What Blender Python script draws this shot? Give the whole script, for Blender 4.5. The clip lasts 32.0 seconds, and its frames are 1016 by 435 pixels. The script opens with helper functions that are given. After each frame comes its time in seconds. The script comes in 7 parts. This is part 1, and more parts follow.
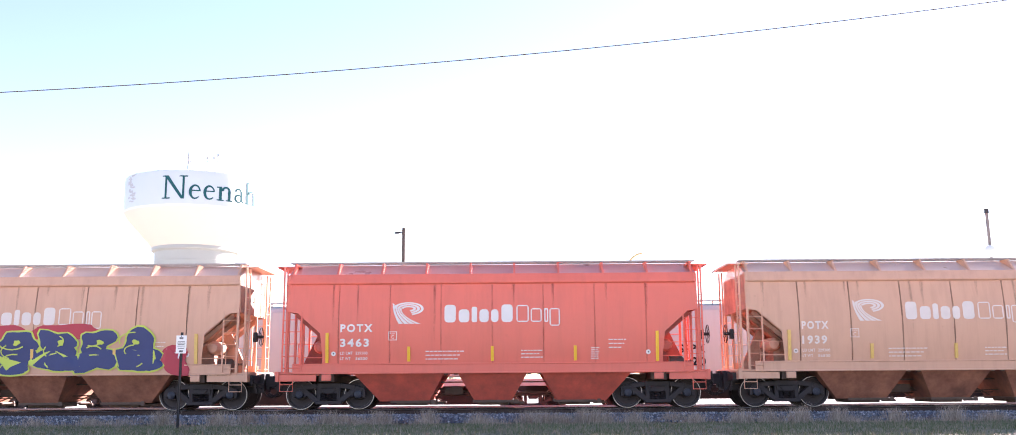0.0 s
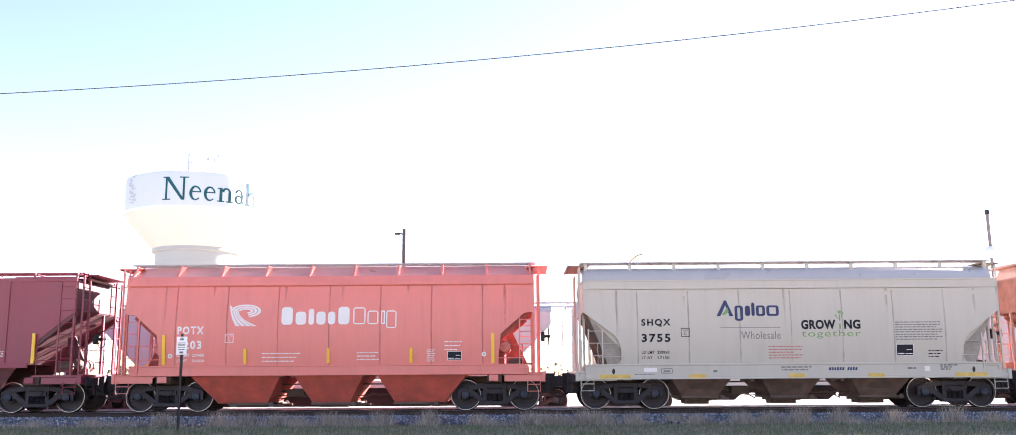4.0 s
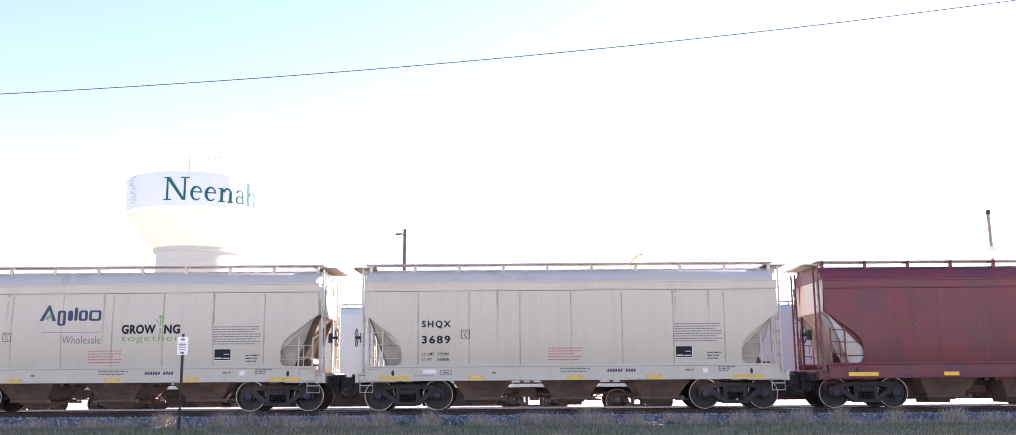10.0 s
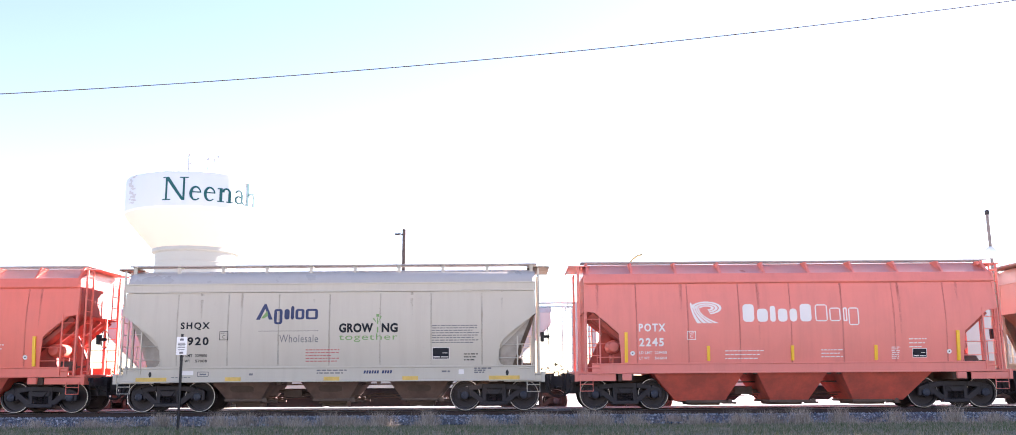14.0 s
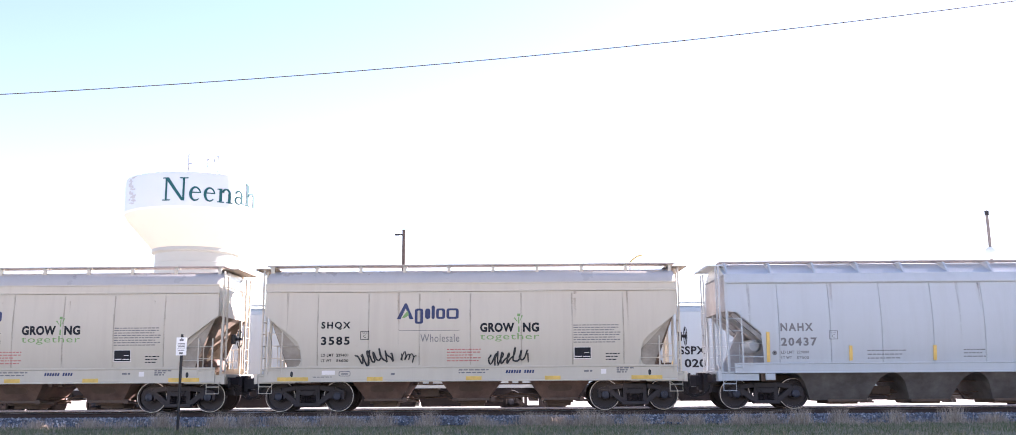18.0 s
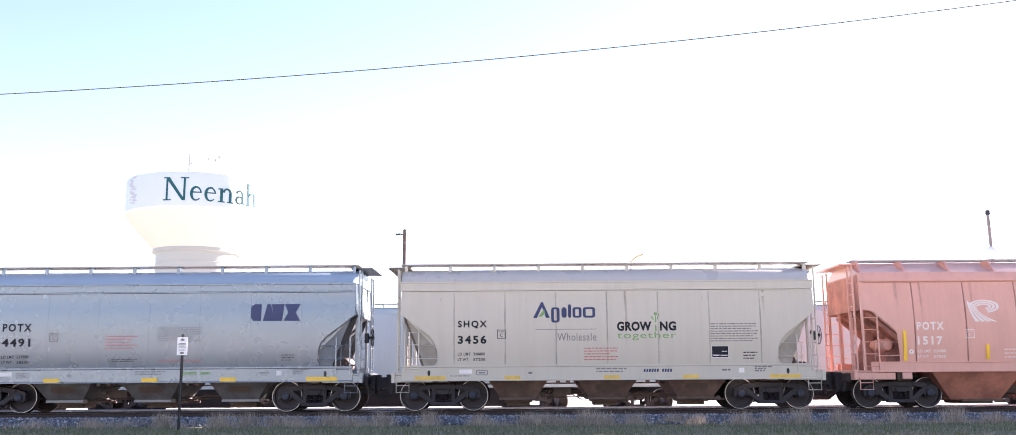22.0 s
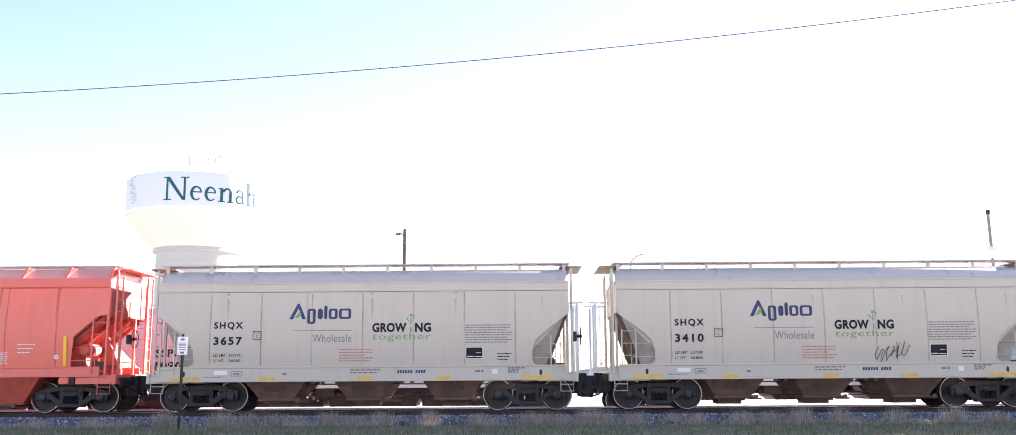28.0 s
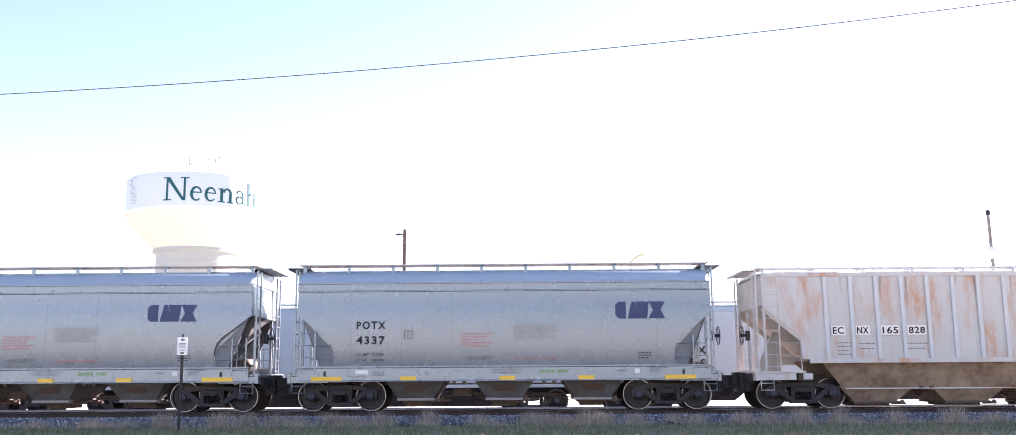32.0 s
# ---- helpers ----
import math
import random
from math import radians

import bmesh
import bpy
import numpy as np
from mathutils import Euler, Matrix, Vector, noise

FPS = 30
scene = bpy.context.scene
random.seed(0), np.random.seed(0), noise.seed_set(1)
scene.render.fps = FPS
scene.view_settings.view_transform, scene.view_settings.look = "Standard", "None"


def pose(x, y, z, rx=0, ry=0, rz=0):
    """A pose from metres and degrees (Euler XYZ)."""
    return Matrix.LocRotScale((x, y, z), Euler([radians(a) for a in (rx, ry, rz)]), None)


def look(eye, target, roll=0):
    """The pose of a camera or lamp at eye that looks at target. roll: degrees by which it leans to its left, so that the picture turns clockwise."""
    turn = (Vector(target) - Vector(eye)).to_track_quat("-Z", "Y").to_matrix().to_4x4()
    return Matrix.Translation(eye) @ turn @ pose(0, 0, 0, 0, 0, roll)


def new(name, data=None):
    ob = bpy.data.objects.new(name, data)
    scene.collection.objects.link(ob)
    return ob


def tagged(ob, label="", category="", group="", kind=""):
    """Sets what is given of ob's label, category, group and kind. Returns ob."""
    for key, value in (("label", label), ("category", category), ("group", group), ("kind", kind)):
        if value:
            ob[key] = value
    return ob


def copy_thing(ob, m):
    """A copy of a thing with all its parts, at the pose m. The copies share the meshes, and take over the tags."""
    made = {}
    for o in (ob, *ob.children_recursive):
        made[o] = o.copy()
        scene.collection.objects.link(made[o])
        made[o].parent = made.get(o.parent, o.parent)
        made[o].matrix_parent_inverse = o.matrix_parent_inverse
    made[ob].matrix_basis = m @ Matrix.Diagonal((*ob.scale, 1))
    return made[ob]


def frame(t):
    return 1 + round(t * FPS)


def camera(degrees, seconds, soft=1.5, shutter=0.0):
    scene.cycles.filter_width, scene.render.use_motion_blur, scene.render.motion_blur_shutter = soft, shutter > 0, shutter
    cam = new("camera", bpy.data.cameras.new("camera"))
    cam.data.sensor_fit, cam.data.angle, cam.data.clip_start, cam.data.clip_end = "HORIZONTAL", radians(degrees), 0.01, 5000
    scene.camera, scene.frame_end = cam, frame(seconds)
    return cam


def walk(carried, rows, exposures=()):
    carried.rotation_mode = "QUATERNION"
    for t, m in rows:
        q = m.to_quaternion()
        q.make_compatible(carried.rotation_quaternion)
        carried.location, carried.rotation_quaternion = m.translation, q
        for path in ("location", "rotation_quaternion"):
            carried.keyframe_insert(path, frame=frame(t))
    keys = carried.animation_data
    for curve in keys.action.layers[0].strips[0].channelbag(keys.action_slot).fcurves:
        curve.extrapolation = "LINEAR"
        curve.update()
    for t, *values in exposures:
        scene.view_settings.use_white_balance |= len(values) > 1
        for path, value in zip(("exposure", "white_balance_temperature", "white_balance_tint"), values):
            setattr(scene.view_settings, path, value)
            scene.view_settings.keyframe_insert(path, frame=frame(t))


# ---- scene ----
cam = camera(56.0, 32.0, soft=0.85)
EYE = (0.0, -30.4, 0.84)


def aim(pitch, yaw=0.6, roll=0.36):
    return pose(*EYE, 90 + pitch, roll, yaw)


walk(cam, [(0, aim(9.682, 0.549)), (0.5, aim(9.682, 0.557)), (1, aim(9.687, 0.565)), (1.5, aim(9.706, 0.582)), (2, aim(9.741, 0.610)), (2.5, aim(9.768, 0.623)),
           (4.5, aim(9.750, 0.566)), (5, aim(9.760, 0.567)), (5.5, aim(9.770, 0.565)), (6, aim(9.760, 0.562)), (6.5, aim(9.740, 0.567)), (7, aim(9.733, 0.585)),
           (7.5, aim(9.745, 0.605)), (8, aim(9.755, 0.615)), (8.5, aim(9.760, 0.620)), (9, aim(9.767, 0.623)), (9.5, aim(9.767, 0.623)), (10, aim(9.763, 0.623)),
           (10.5, aim(9.760, 0.623)), (11, aim(9.768, 0.623)), (11.5, aim(9.773, 0.623)), (12, aim(9.760, 0.607)), (12.5, aim(9.750, 0.585)), (13, aim(9.752, 0.577)),
           (13.5, aim(9.758, 0.575)), (14, aim(9.768, 0.573)), (14.5, aim(9.781, 0.569)), (16.5, aim(9.844, 0.606)), (17, aim(9.824, 0.597)), (17.5, aim(9.811, 0.575)),
           (18, aim(9.796, 0.562)), (18.5, aim(9.765, 0.562)), (19, aim(9.763, 0.562)), (19.5, aim(9.788, 0.567)), (20, aim(9.804, 0.572)), (20.5, aim(9.809, 0.580)),
           (21, aim(9.809, 0.590)), (21.5, aim(9.798, 0.595)), (22, aim(9.780, 0.607)), (22.5, aim(9.765, 0.605)), (23, aim(9.758, 0.590)), (23.5, aim(9.755, 0.585)),
           (24, aim(9.758, 0.577)), (24.5, aim(9.758, 0.584)), (25, aim(9.757, 0.607)), (25.5, aim(9.763, 0.619)), (27.5, aim(9.757, 0.619)), (28, aim(9.760, 0.617)),
           (28.5, aim(9.755, 0.620)), (29, aim(9.765, 0.607)), (29.5, aim(9.793, 0.592)), (30, aim(9.804, 0.600)), (30.5, aim(9.801, 0.608)), (31, aim(9.801, 0.615)),
           (31.5, aim(9.793, 0.620)), (32, aim(9.781, 0.616))],
     exposures=[(0, 3.13, 6350, 31), (32, 3.13, 6350, 31)])

# ---- light: sun high behind the train, to the east side of the tracks ----
SUN_AZ, SUN_EL = 44.0, 22.5      # degrees to the right of straight ahead, and above the horizon
world = bpy.data.worlds.new("sky")
scene.world = world
world.use_nodes = True
wn = world.node_tree
sky = wn.nodes.new("ShaderNodeTexSky")
sky.sky_type = "NISHITA"
sky.sun_disc = False
sky.sun_elevation = radians(SUN_EL)
sky.sun_rotation = radians(SUN_AZ)
sky.air_density, sky.dust_density, sky.ozone_density = 1.0, 0.15, 1.0
wn.nodes["Background"].inputs["Strength"].default_value = 0.042
wn.links.new(sky.outputs[0], wn.nodes["Background"].inputs["Color"])
sun = new("sun", bpy.data.lights.new("sun", "SUN"))
sun.data.energy, sun.data.angle, sun.data.color = 4.9, radians(0.6), (1.0, 0.94, 0.85)
sd = Vector((math.sin(radians(SUN_AZ)) * math.cos(radians(SUN_EL)),
             math.cos(radians(SUN_AZ)) * math.cos(radians(SUN_EL)), math.sin(radians(SUN_EL))))
sun.matrix_world = look(tuple(sd * 100), (0, 0, 0))

# ---- materials ----


def nodes_of(name):
    m = bpy.data.materials.new(name)
    m.use_nodes = True
    return m, m.node_tree.nodes, m.node_tree.links, m.node_tree.nodes["Principled BSDF"]


def ramp(n, stops):
    r = n.new("ShaderNodeValToRGB")
    el = r.color_ramp.elements
    while len(el) < len(stops):
        el.new(0.5)
    for e, (p, c) in zip(el, stops):
        e.position = p
        e.color = (c, c, c, 1) if isinstance(c, (int, float)) else (*c, 1)
    return r


def mapped(n, l, scale=(1, 1, 1), vary=True):
    """Object coordinates, shifted by the object's own random number."""
    tc = n.new("ShaderNodeTexCoord")
    mp = n.new("ShaderNodeMapping")
    mp.inputs["Scale"].default_value = scale
    l.new(tc.outputs["Object"], mp.inputs["Vector"])
    if vary:
        info = n.new("ShaderNodeObjectInfo")
        mul = n.new("ShaderNodeVectorMath")
        mul.operation = "SCALE"
        mul.inputs[0].default_value = (37.0, 11.0, 3.0)
        l.new(info.outputs["Random"], mul.inputs["Scale"])
        l.new(mul.outputs[0], mp.inputs["Location"])
    return mp


def noise_tex(n, l, src, scale, detail=4.0, rough=0.6):
    t = n.new("ShaderNodeTexNoise")
    t.inputs["Scale"].default_value, t.inputs["Detail"].default_value = scale, detail
    t.inputs["Roughness"].default_value = rough
    l.new(src.outputs[0], t.inputs["Vector"])
    return t


def mix(n, l, fac, a, b):
    m = n.new("ShaderNodeMix")
    m.data_type = "RGBA"
    for sock, val in ((m.inputs[0], fac), (m.inputs[6], a), (m.inputs[7], b)):
        if isinstance(val, (int, float)):
            sock.default_value = val
        elif isinstance(val, tuple):
            sock.default_value = (*val, 1)
        else:
            l.new(val, sock)
    return m


def paint(name, color, rust=(0.16, 0.06, 0.03), streak=0.35, patch=0.15, rough=0.45, fade=0.12, metal=0.0, coat=0.0, wash=0.0, vary=True, dents=0.12, wash_at=(0.44, 0.62), wash_z=None, wash_map=(0.75, 0.75, 0.6), even=False, dust=0.10):
    """Weathered car paint: faded patches, vertical runs of rust and dirt, fine grain."""
    m, n, l, b = nodes_of(name)
    flat = mapped(n, l, vary=vary)
    run = mapped(n, l, (3.6, 3.6, 0.22), vary)
    big = noise_tex(n, l, flat, 0.9, 5)
    fine = noise_tex(n, l, flat, 26, 3)
    runs = noise_tex(n, l, run, 1.0, 5, 0.65)
    light = tuple(min(1, c * (1 + fade) + 0.03 * fade) for c in color)
    dark = tuple(c * (1 - fade) for c in color)
    base = mix(n, l, big.outputs["Fac"], dark, light)
    r1 = ramp(n, [(0.47, 0.0), (0.78, 1.0)])
    l.new(runs.outputs["Fac"], r1.inputs[0])
    k = n.new("ShaderNodeMath")
    k.operation = "MULTIPLY"
    k.inputs[1].default_value = streak
    l.new(r1.outputs[0], k.inputs[0])
    s = mix(n, l, k.outputs[0], base.outputs[2], tuple(0.45 * c + 0.55 * d * 0.8 for c, d in zip(color, rust)))
    spots = noise_tex(n, l, flat, 3.1, 8, 0.72)
    r2 = ramp(n, [(0.64 - 0.12 * patch, 0.0), (0.70 - 0.05 * patch, 1.0)])
    l.new(spots.outputs["Fac"], r2.inputs[0])
    k2 = n.new("ShaderNodeMath")
    k2.operation = "MULTIPLY"
    k2.inputs[1].default_value = min(1.0, patch * 1.6)
    l.new(r2.outputs[0], k2.inputs[0])
    s2 = mix(n, l, k2.outputs[0], s.outputs[2], rust)
    if wash:
        broad = noise_tex(n, l, mapped(n, l, wash_map, vary), 1.0, 8, 0.68)
        r3 = ramp(n, [(wash_at[0], 0.0), (wash_at[1], wash)])
        l.new(broad.outputs["Fac"], r3.inputs[0])
        amount = r3.outputs[0]
        if wash_z:
            # water off the roof carries the rust: most of it high on the side
            tc_, sep = n.new("ShaderNodeTexCoord"), n.new("ShaderNodeSeparateXYZ")
            l.new(tc_.outputs["Object"], sep.inputs[0])
            rng, mul = n.new("ShaderNodeMapRange"), n.new("ShaderNodeMath")
            rng.inputs["From Min"].default_value, rng.inputs["From Max"].default_value = wash_z
            rng.inputs["To Min"].default_value = 0.12
            l.new(sep.outputs[2], rng.inputs["Value"])
            mul.operation = "MULTIPLY"
            l.new(r3.outputs[0], mul.inputs[0])
            l.new(rng.outputs[0], mul.inputs[1])
            amount = mul.outputs[0]
        s2 = mix(n, l, amount, s2.outputs[2], tuple(1.25 * c for c in rust))
    g = mix(n, l, dust, s2.outputs[2], (0.2, 0.18, 0.16))
    l.new(g.outputs[2], b.inputs["Base Color"])
    rr = ramp(n, [(0.3, rough - (0.02 if even else 0.08)), (0.7, rough + (0.03 if even else 0.12))])
    l.new(big.outputs["Fac"], rr.inputs[0])
    l.new(rr.outputs[0], b.inputs["Roughness"])
    b.inputs["Metallic"].default_value = metal
    b.inputs["Coat Weight"].default_value = coat
    b.inputs["Coat Roughness"].default_value = 0.15
    bump = n.new("ShaderNodeBump")
    bump.inputs["Strength"].default_value, bump.inputs["Distance"].default_value = dents, 0.02
    wob = noise_tex(n, l, flat, 2.4, 2)
    l.new(wob.outputs["Fac"], bump.inputs["Height"])
    l.new(bump.outputs[0], b.inputs["Normal"])
    return m


def plain(name, color, rough=0.6, metal=0.0, var=0.2, scale=8.0, bump=0.15):
    m, n, l, b = nodes_of(name)
    src = mapped(n, l)
    t = noise_tex(n, l, src, scale, 6, 0.65)
    c = mix(n, l, t.outputs["Fac"], tuple(x * (1 - var) for x in color), tuple(min(1, x * (1 + var)) for x in color))
    l.new(c.outputs[2], b.inputs["Base Color"])
    b.inputs["Roughness"].default_value, b.inputs["Metallic"].default_value = rough, metal
    bp = n.new("ShaderNodeBump")
    bp.inputs["Strength"].default_value, bp.inputs["Distance"].default_value = bump, 0.01
    l.new(t.outputs["Fac"], bp.inputs["Height"])
    l.new(bp.outputs[0], b.inputs["Normal"])
    return m


RED = paint("paint_red", (0.84, 0.165, 0.105), streak=0.22, patch=0.05, fade=0.10)
FADED = paint("paint_faded_red", (0.80, 0.215, 0.165), streak=0.22, patch=0.05, fade=0.12)
TAN = paint("paint_tan", (0.70, 0.385, 0.25), rust=(0.2, 0.08, 0.04), streak=0.30, patch=0.08, fade=0.10)
PINK = paint("paint_pink", (0.72, 0.365, 0.28), rust=(0.2, 0.07, 0.05), streak=0.26, patch=0.08, fade=0.10)
BEIGE = paint("paint_beige", (0.535, 0.488, 0.395), rust=(0.22, 0.13, 0.07), streak=0.22, patch=0.05, rough=0.42, fade=0.06)
STEEL = paint("paint_blue_grey", (0.212, 0.248, 0.280), streak=0.06, patch=0.0, rough=0.27, fade=0.02, metal=0.38, vary=False, dents=0.004, even=True)
GREY = paint("paint_grey", (0.238, 0.248, 0.248), streak=0.07, patch=0.0, rough=0.28, fade=0.02, metal=0.35, vary=False, dents=0.004, even=True)
WHITE = paint("paint_white", (0.46, 0.50, 0.525), rust=(0.25, 0.2, 0.15), streak=0.18, patch=0.02, fade=0.05)
RUSTY = paint("paint_rusty_grey", (0.56, 0.485, 0.345), rust=(0.38, 0.17, 0.085), streak=0.3, patch=0.2, rough=0.6, fade=0.14, wash=0.85, vary=False, wash_at=(0.42, 0.58), wash_z=(1.7, 3.2), wash_map=(1.3, 1.3, 0.4))
MAROON = paint("paint_maroon", (0.150, 0.018, 0.026), rust=(0.050, 0.018, 0.030), dust=0.03, streak=0.6, patch=0.12, fade=0.3, wash=0.6, vary=False)
OXIDE = paint("paint_oxide_red", (0.262, 0.034, 0.053), dust=0.04, rust=(0.09, 0.03, 0.04), streak=0.25, patch=0.05, fade=0.15)
CREAM = paint("paint_cream", (0.535, 0.52, 0.495), rust=(0.40, 0.19, 0.085), streak=0.25, patch=0.15, rough=0.5, fade=0.10, wash=0.85, vary=False, wash_at=(0.50, 0.66), wash_map=(1.3, 1.3, 0.42))
CREAM_POST = paint("paint_cream_post", (0.56, 0.57, 0.565), rust=(0.38, 0.2, 0.1), streak=0.15, patch=0.04, fade=0.06)
def soot_shade(name, color, dirt=(0.07, 0.045, 0.035), lo=0.25, hi=0.85):
    """Paint caked with brake dust and road dirt in uneven blotches; at the car ends its dark tones also hold recess
    shade.
    """
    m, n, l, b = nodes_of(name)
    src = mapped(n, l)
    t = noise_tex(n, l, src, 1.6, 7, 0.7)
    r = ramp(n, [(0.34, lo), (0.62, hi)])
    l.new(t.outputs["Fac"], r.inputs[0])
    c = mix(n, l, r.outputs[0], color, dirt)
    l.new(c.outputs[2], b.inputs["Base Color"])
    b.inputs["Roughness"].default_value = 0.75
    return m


RED_SOOT = soot_shade("sooty_red", (0.70, 0.12, 0.075), (0.22, 0.065, 0.05), 0.05, 0.55)
TAN_SOOT = soot_shade("sooty_tan", (0.48, 0.19, 0.11), (0.12, 0.05, 0.035), 0.2, 0.8)
PINK_SOOT = soot_shade("sooty_pink", (0.58, 0.22, 0.14), (0.20, 0.075, 0.05), 0.15, 0.75)
GREY_SOOT = soot_shade("sooty_grey", (0.18, 0.165, 0.155), (0.07, 0.058, 0.052))
CREAM_SOOT = soot_shade("sooty_cream", (0.44, 0.33, 0.23), (0.13, 0.07, 0.045))
# cream end cut-away: grime, with the shade of the recess in its tone
CREAM_CUT = soot_shade("grimed_shaded_cream", (0.52, 0.49, 0.45), (0.32, 0.25, 0.18), 0.1, 0.6)
OXIDE_SOOT = soot_shade("sooty_oxide", (0.20, 0.05, 0.05), (0.065, 0.04, 0.045))
BROWN_SOOT = soot_shade("sooty_brown", (0.215, 0.13, 0.092), (0.08, 0.046, 0.038), 0.2, 0.8)
# slope sheets: rust and grime, darkened further for the shade under the ends
BEIGE_SLOPE = soot_shade("rusty_shaded_slope_beige", (0.24, 0.18, 0.13), (0.09, 0.065, 0.05), 0.2, 0.7)
STEEL_SLOPE = soot_shade("shaded_slope_grey", (0.13, 0.13, 0.135), (0.06, 0.055, 0.055), 0.2, 0.7)
# end cut-aways: grimed paint that also carries the recess shade in its colour
RED_CUT = soot_shade("grimed_shaded_red", (0.60, 0.12, 0.085), (0.20, 0.06, 0.05), 0.15, 0.7)
TAN_CUT = soot_shade("grimed_shaded_tan", (0.58, 0.31, 0.20), (0.20, 0.10, 0.07), 0.15, 0.7)
PINK_CUT = soot_shade("grimed_shaded_pink", (0.56, 0.25, 0.18), (0.20, 0.085, 0.065), 0.15, 0.7)
BEIGE_CUT = soot_shade("grimed_shaded_beige", (0.44, 0.39, 0.32), (0.16, 0.13, 0.10), 0.15, 0.6)
STEEL_CUT = soot_shade("grimed_shaded_blue_grey", (0.22, 0.235, 0.25), (0.10, 0.10, 0.10), 0.1, 0.5)
WHITE_CUT = soot_shade("grimed_shaded_white", (0.45, 0.45, 0.46), (0.2, 0.19, 0.18), 0.1, 0.5)
BEIGE_ROOF = paint("roof_beige", (0.47, 0.44, 0.40), rust=(0.22, 0.13, 0.07), streak=0.15, patch=0.04, rough=0.30, fade=0.06, coat=0.5, dents=0.05)
# roofs in paler, greyer, glossier versions of the side paints
RED_ROOF = paint("pale_roof_red", (0.72, 0.25, 0.20), streak=0.15, patch=0.05, fade=0.12, rough=0.34, coat=0.6)
TAN_ROOF = paint("pale_roof_tan", (0.68, 0.43, 0.32), streak=0.15, patch=0.05, fade=0.12, rough=0.34, coat=0.6)
PINK_ROOF = paint("pale_roof_pink", (0.66, 0.38, 0.31), streak=0.15, patch=0.05, fade=0.12, rough=0.34, coat=0.6)
# same grey cars, lighter and bluer: sky sheen put into the roof colour
STEEL_ROOF = paint("roof_blue_grey_sky_sheen", (0.31, 0.40, 0.48), streak=0.10, patch=0.0, rough=0.34, fade=0.02, metal=0.2, vary=False, dents=0.004, even=True)
PALE_GATE = plain("pale_gate_steel", (0.30, 0.28, 0.27), 0.6, 0.1, 0.25, 7.0)
BROWN = plain("grimy_brown_steel", (0.115, 0.075, 0.055), 0.7, 0.1, 0.4, 5.0)
TRUCK = plain("truck_casting", (0.030, 0.024, 0.026), 0.65, 0.2, 0.4, 9.0)
WHEEL = plain("wheel_steel", (0.027, 0.020, 0.021), 0.5, 0.4, 0.3, 9.0)
SHINY = plain("polished_steel", (0.42, 0.40, 0.38), 0.35, 1.0, 0.1, 20.0, 0.05)
RAILSIDE = plain("rail_rust", (0.050, 0.030, 0.024), 0.75, 0.2, 0.35, 6.0)
BLACK = plain("black_fitting", (0.016, 0.016, 0.018), 0.5, 0.2, 0.2, 10.0)
HUB = plain("bearing_cap_blue", (0.026, 0.030, 0.046), 0.5, 0.2, 0.3, 10.0)
GRATE = plain("galvanised_grating", (0.45, 0.44, 0.43), 0.45, 0.6, 0.2, 14.0)
DULL_GRATE = plain("weathered_grating", (0.36, 0.32, 0.30), 0.6, 0.3, 0.3, 14.0)
YELLOW_OLD = plain("faded_yellow_reflector", (0.74, 0.48, 0.13), 0.45, 0.0, 0.2, 6.0)
YELLOW_DIRTY = plain("grimed_yellow_reflector", (0.66, 0.43, 0.09), 0.5, 0.0, 0.45, 5.0)
YELLOW = plain("yellow_reflector", (0.85, 0.50, 0.02), 0.35, 0.0, 0.08, 10.0)
INK_W = plain("lettering_white", (0.74, 0.70, 0.66), 0.5, 0.0, 0.08, 3.0, 0.0)
INK_F = plain("lettering_faded_white", (0.73, 0.64, 0.58), 0.6, 0.0, 0.12, 3.0, 0.0)
INK_K = plain("lettering_black", (0.012, 0.012, 0.016), 0.85, 0.0, 0.1, 3.0, 0.0)
INK_N = plain("lettering_navy", (0.02, 0.03, 0.10), 0.5, 0.0, 0.1, 3.0, 0.0)
INK_R = plain("lettering_red", (0.47, 0.14, 0.13), 0.8, 0.0, 0.1, 3.0, 0.0)
INK_G = plain("lettering_green", (0.16, 0.30, 0.10), 0.5, 0.0, 0.1, 3.0, 0.0)
INK_T = plain("lettering_grey", (0.15, 0.145, 0.15), 0.5, 0.0, 0.1, 3.0, 0.0)
TEAL = plain("lettering_teal", (0.0, 0.072, 0.080), 0.8, 0.0, 0.1, 3.0, 0.0)
SPRAY = {k: plain("spray_" + k, c, 0.5, 0.0, 0.12, 2.0, 0.0) for k, c in dict(
    blue=(0.022, 0.036, 0.14), lime=(0.50, 0.60, 0.08), crimson=(0.45, 0.03, 0.05), mint=(0.29, 0.36, 0.31),
    black=(0.012, 0.012, 0.016), silver=(0.45, 0.43, 0.42), aqua=(0.17, 0.42, 0.41), white=(0.75, 0.75, 0.75),
    navy=(0.03, 0.035, 0.07), rose=(0.62, 0.25, 0.28), tan=(0.60, 0.45, 0.28), clay=(0.62, 0.36, 0.27), ruby=(0.52, 0.10, 0.12), orange=(0.65, 0.25, 0.05)).items()}
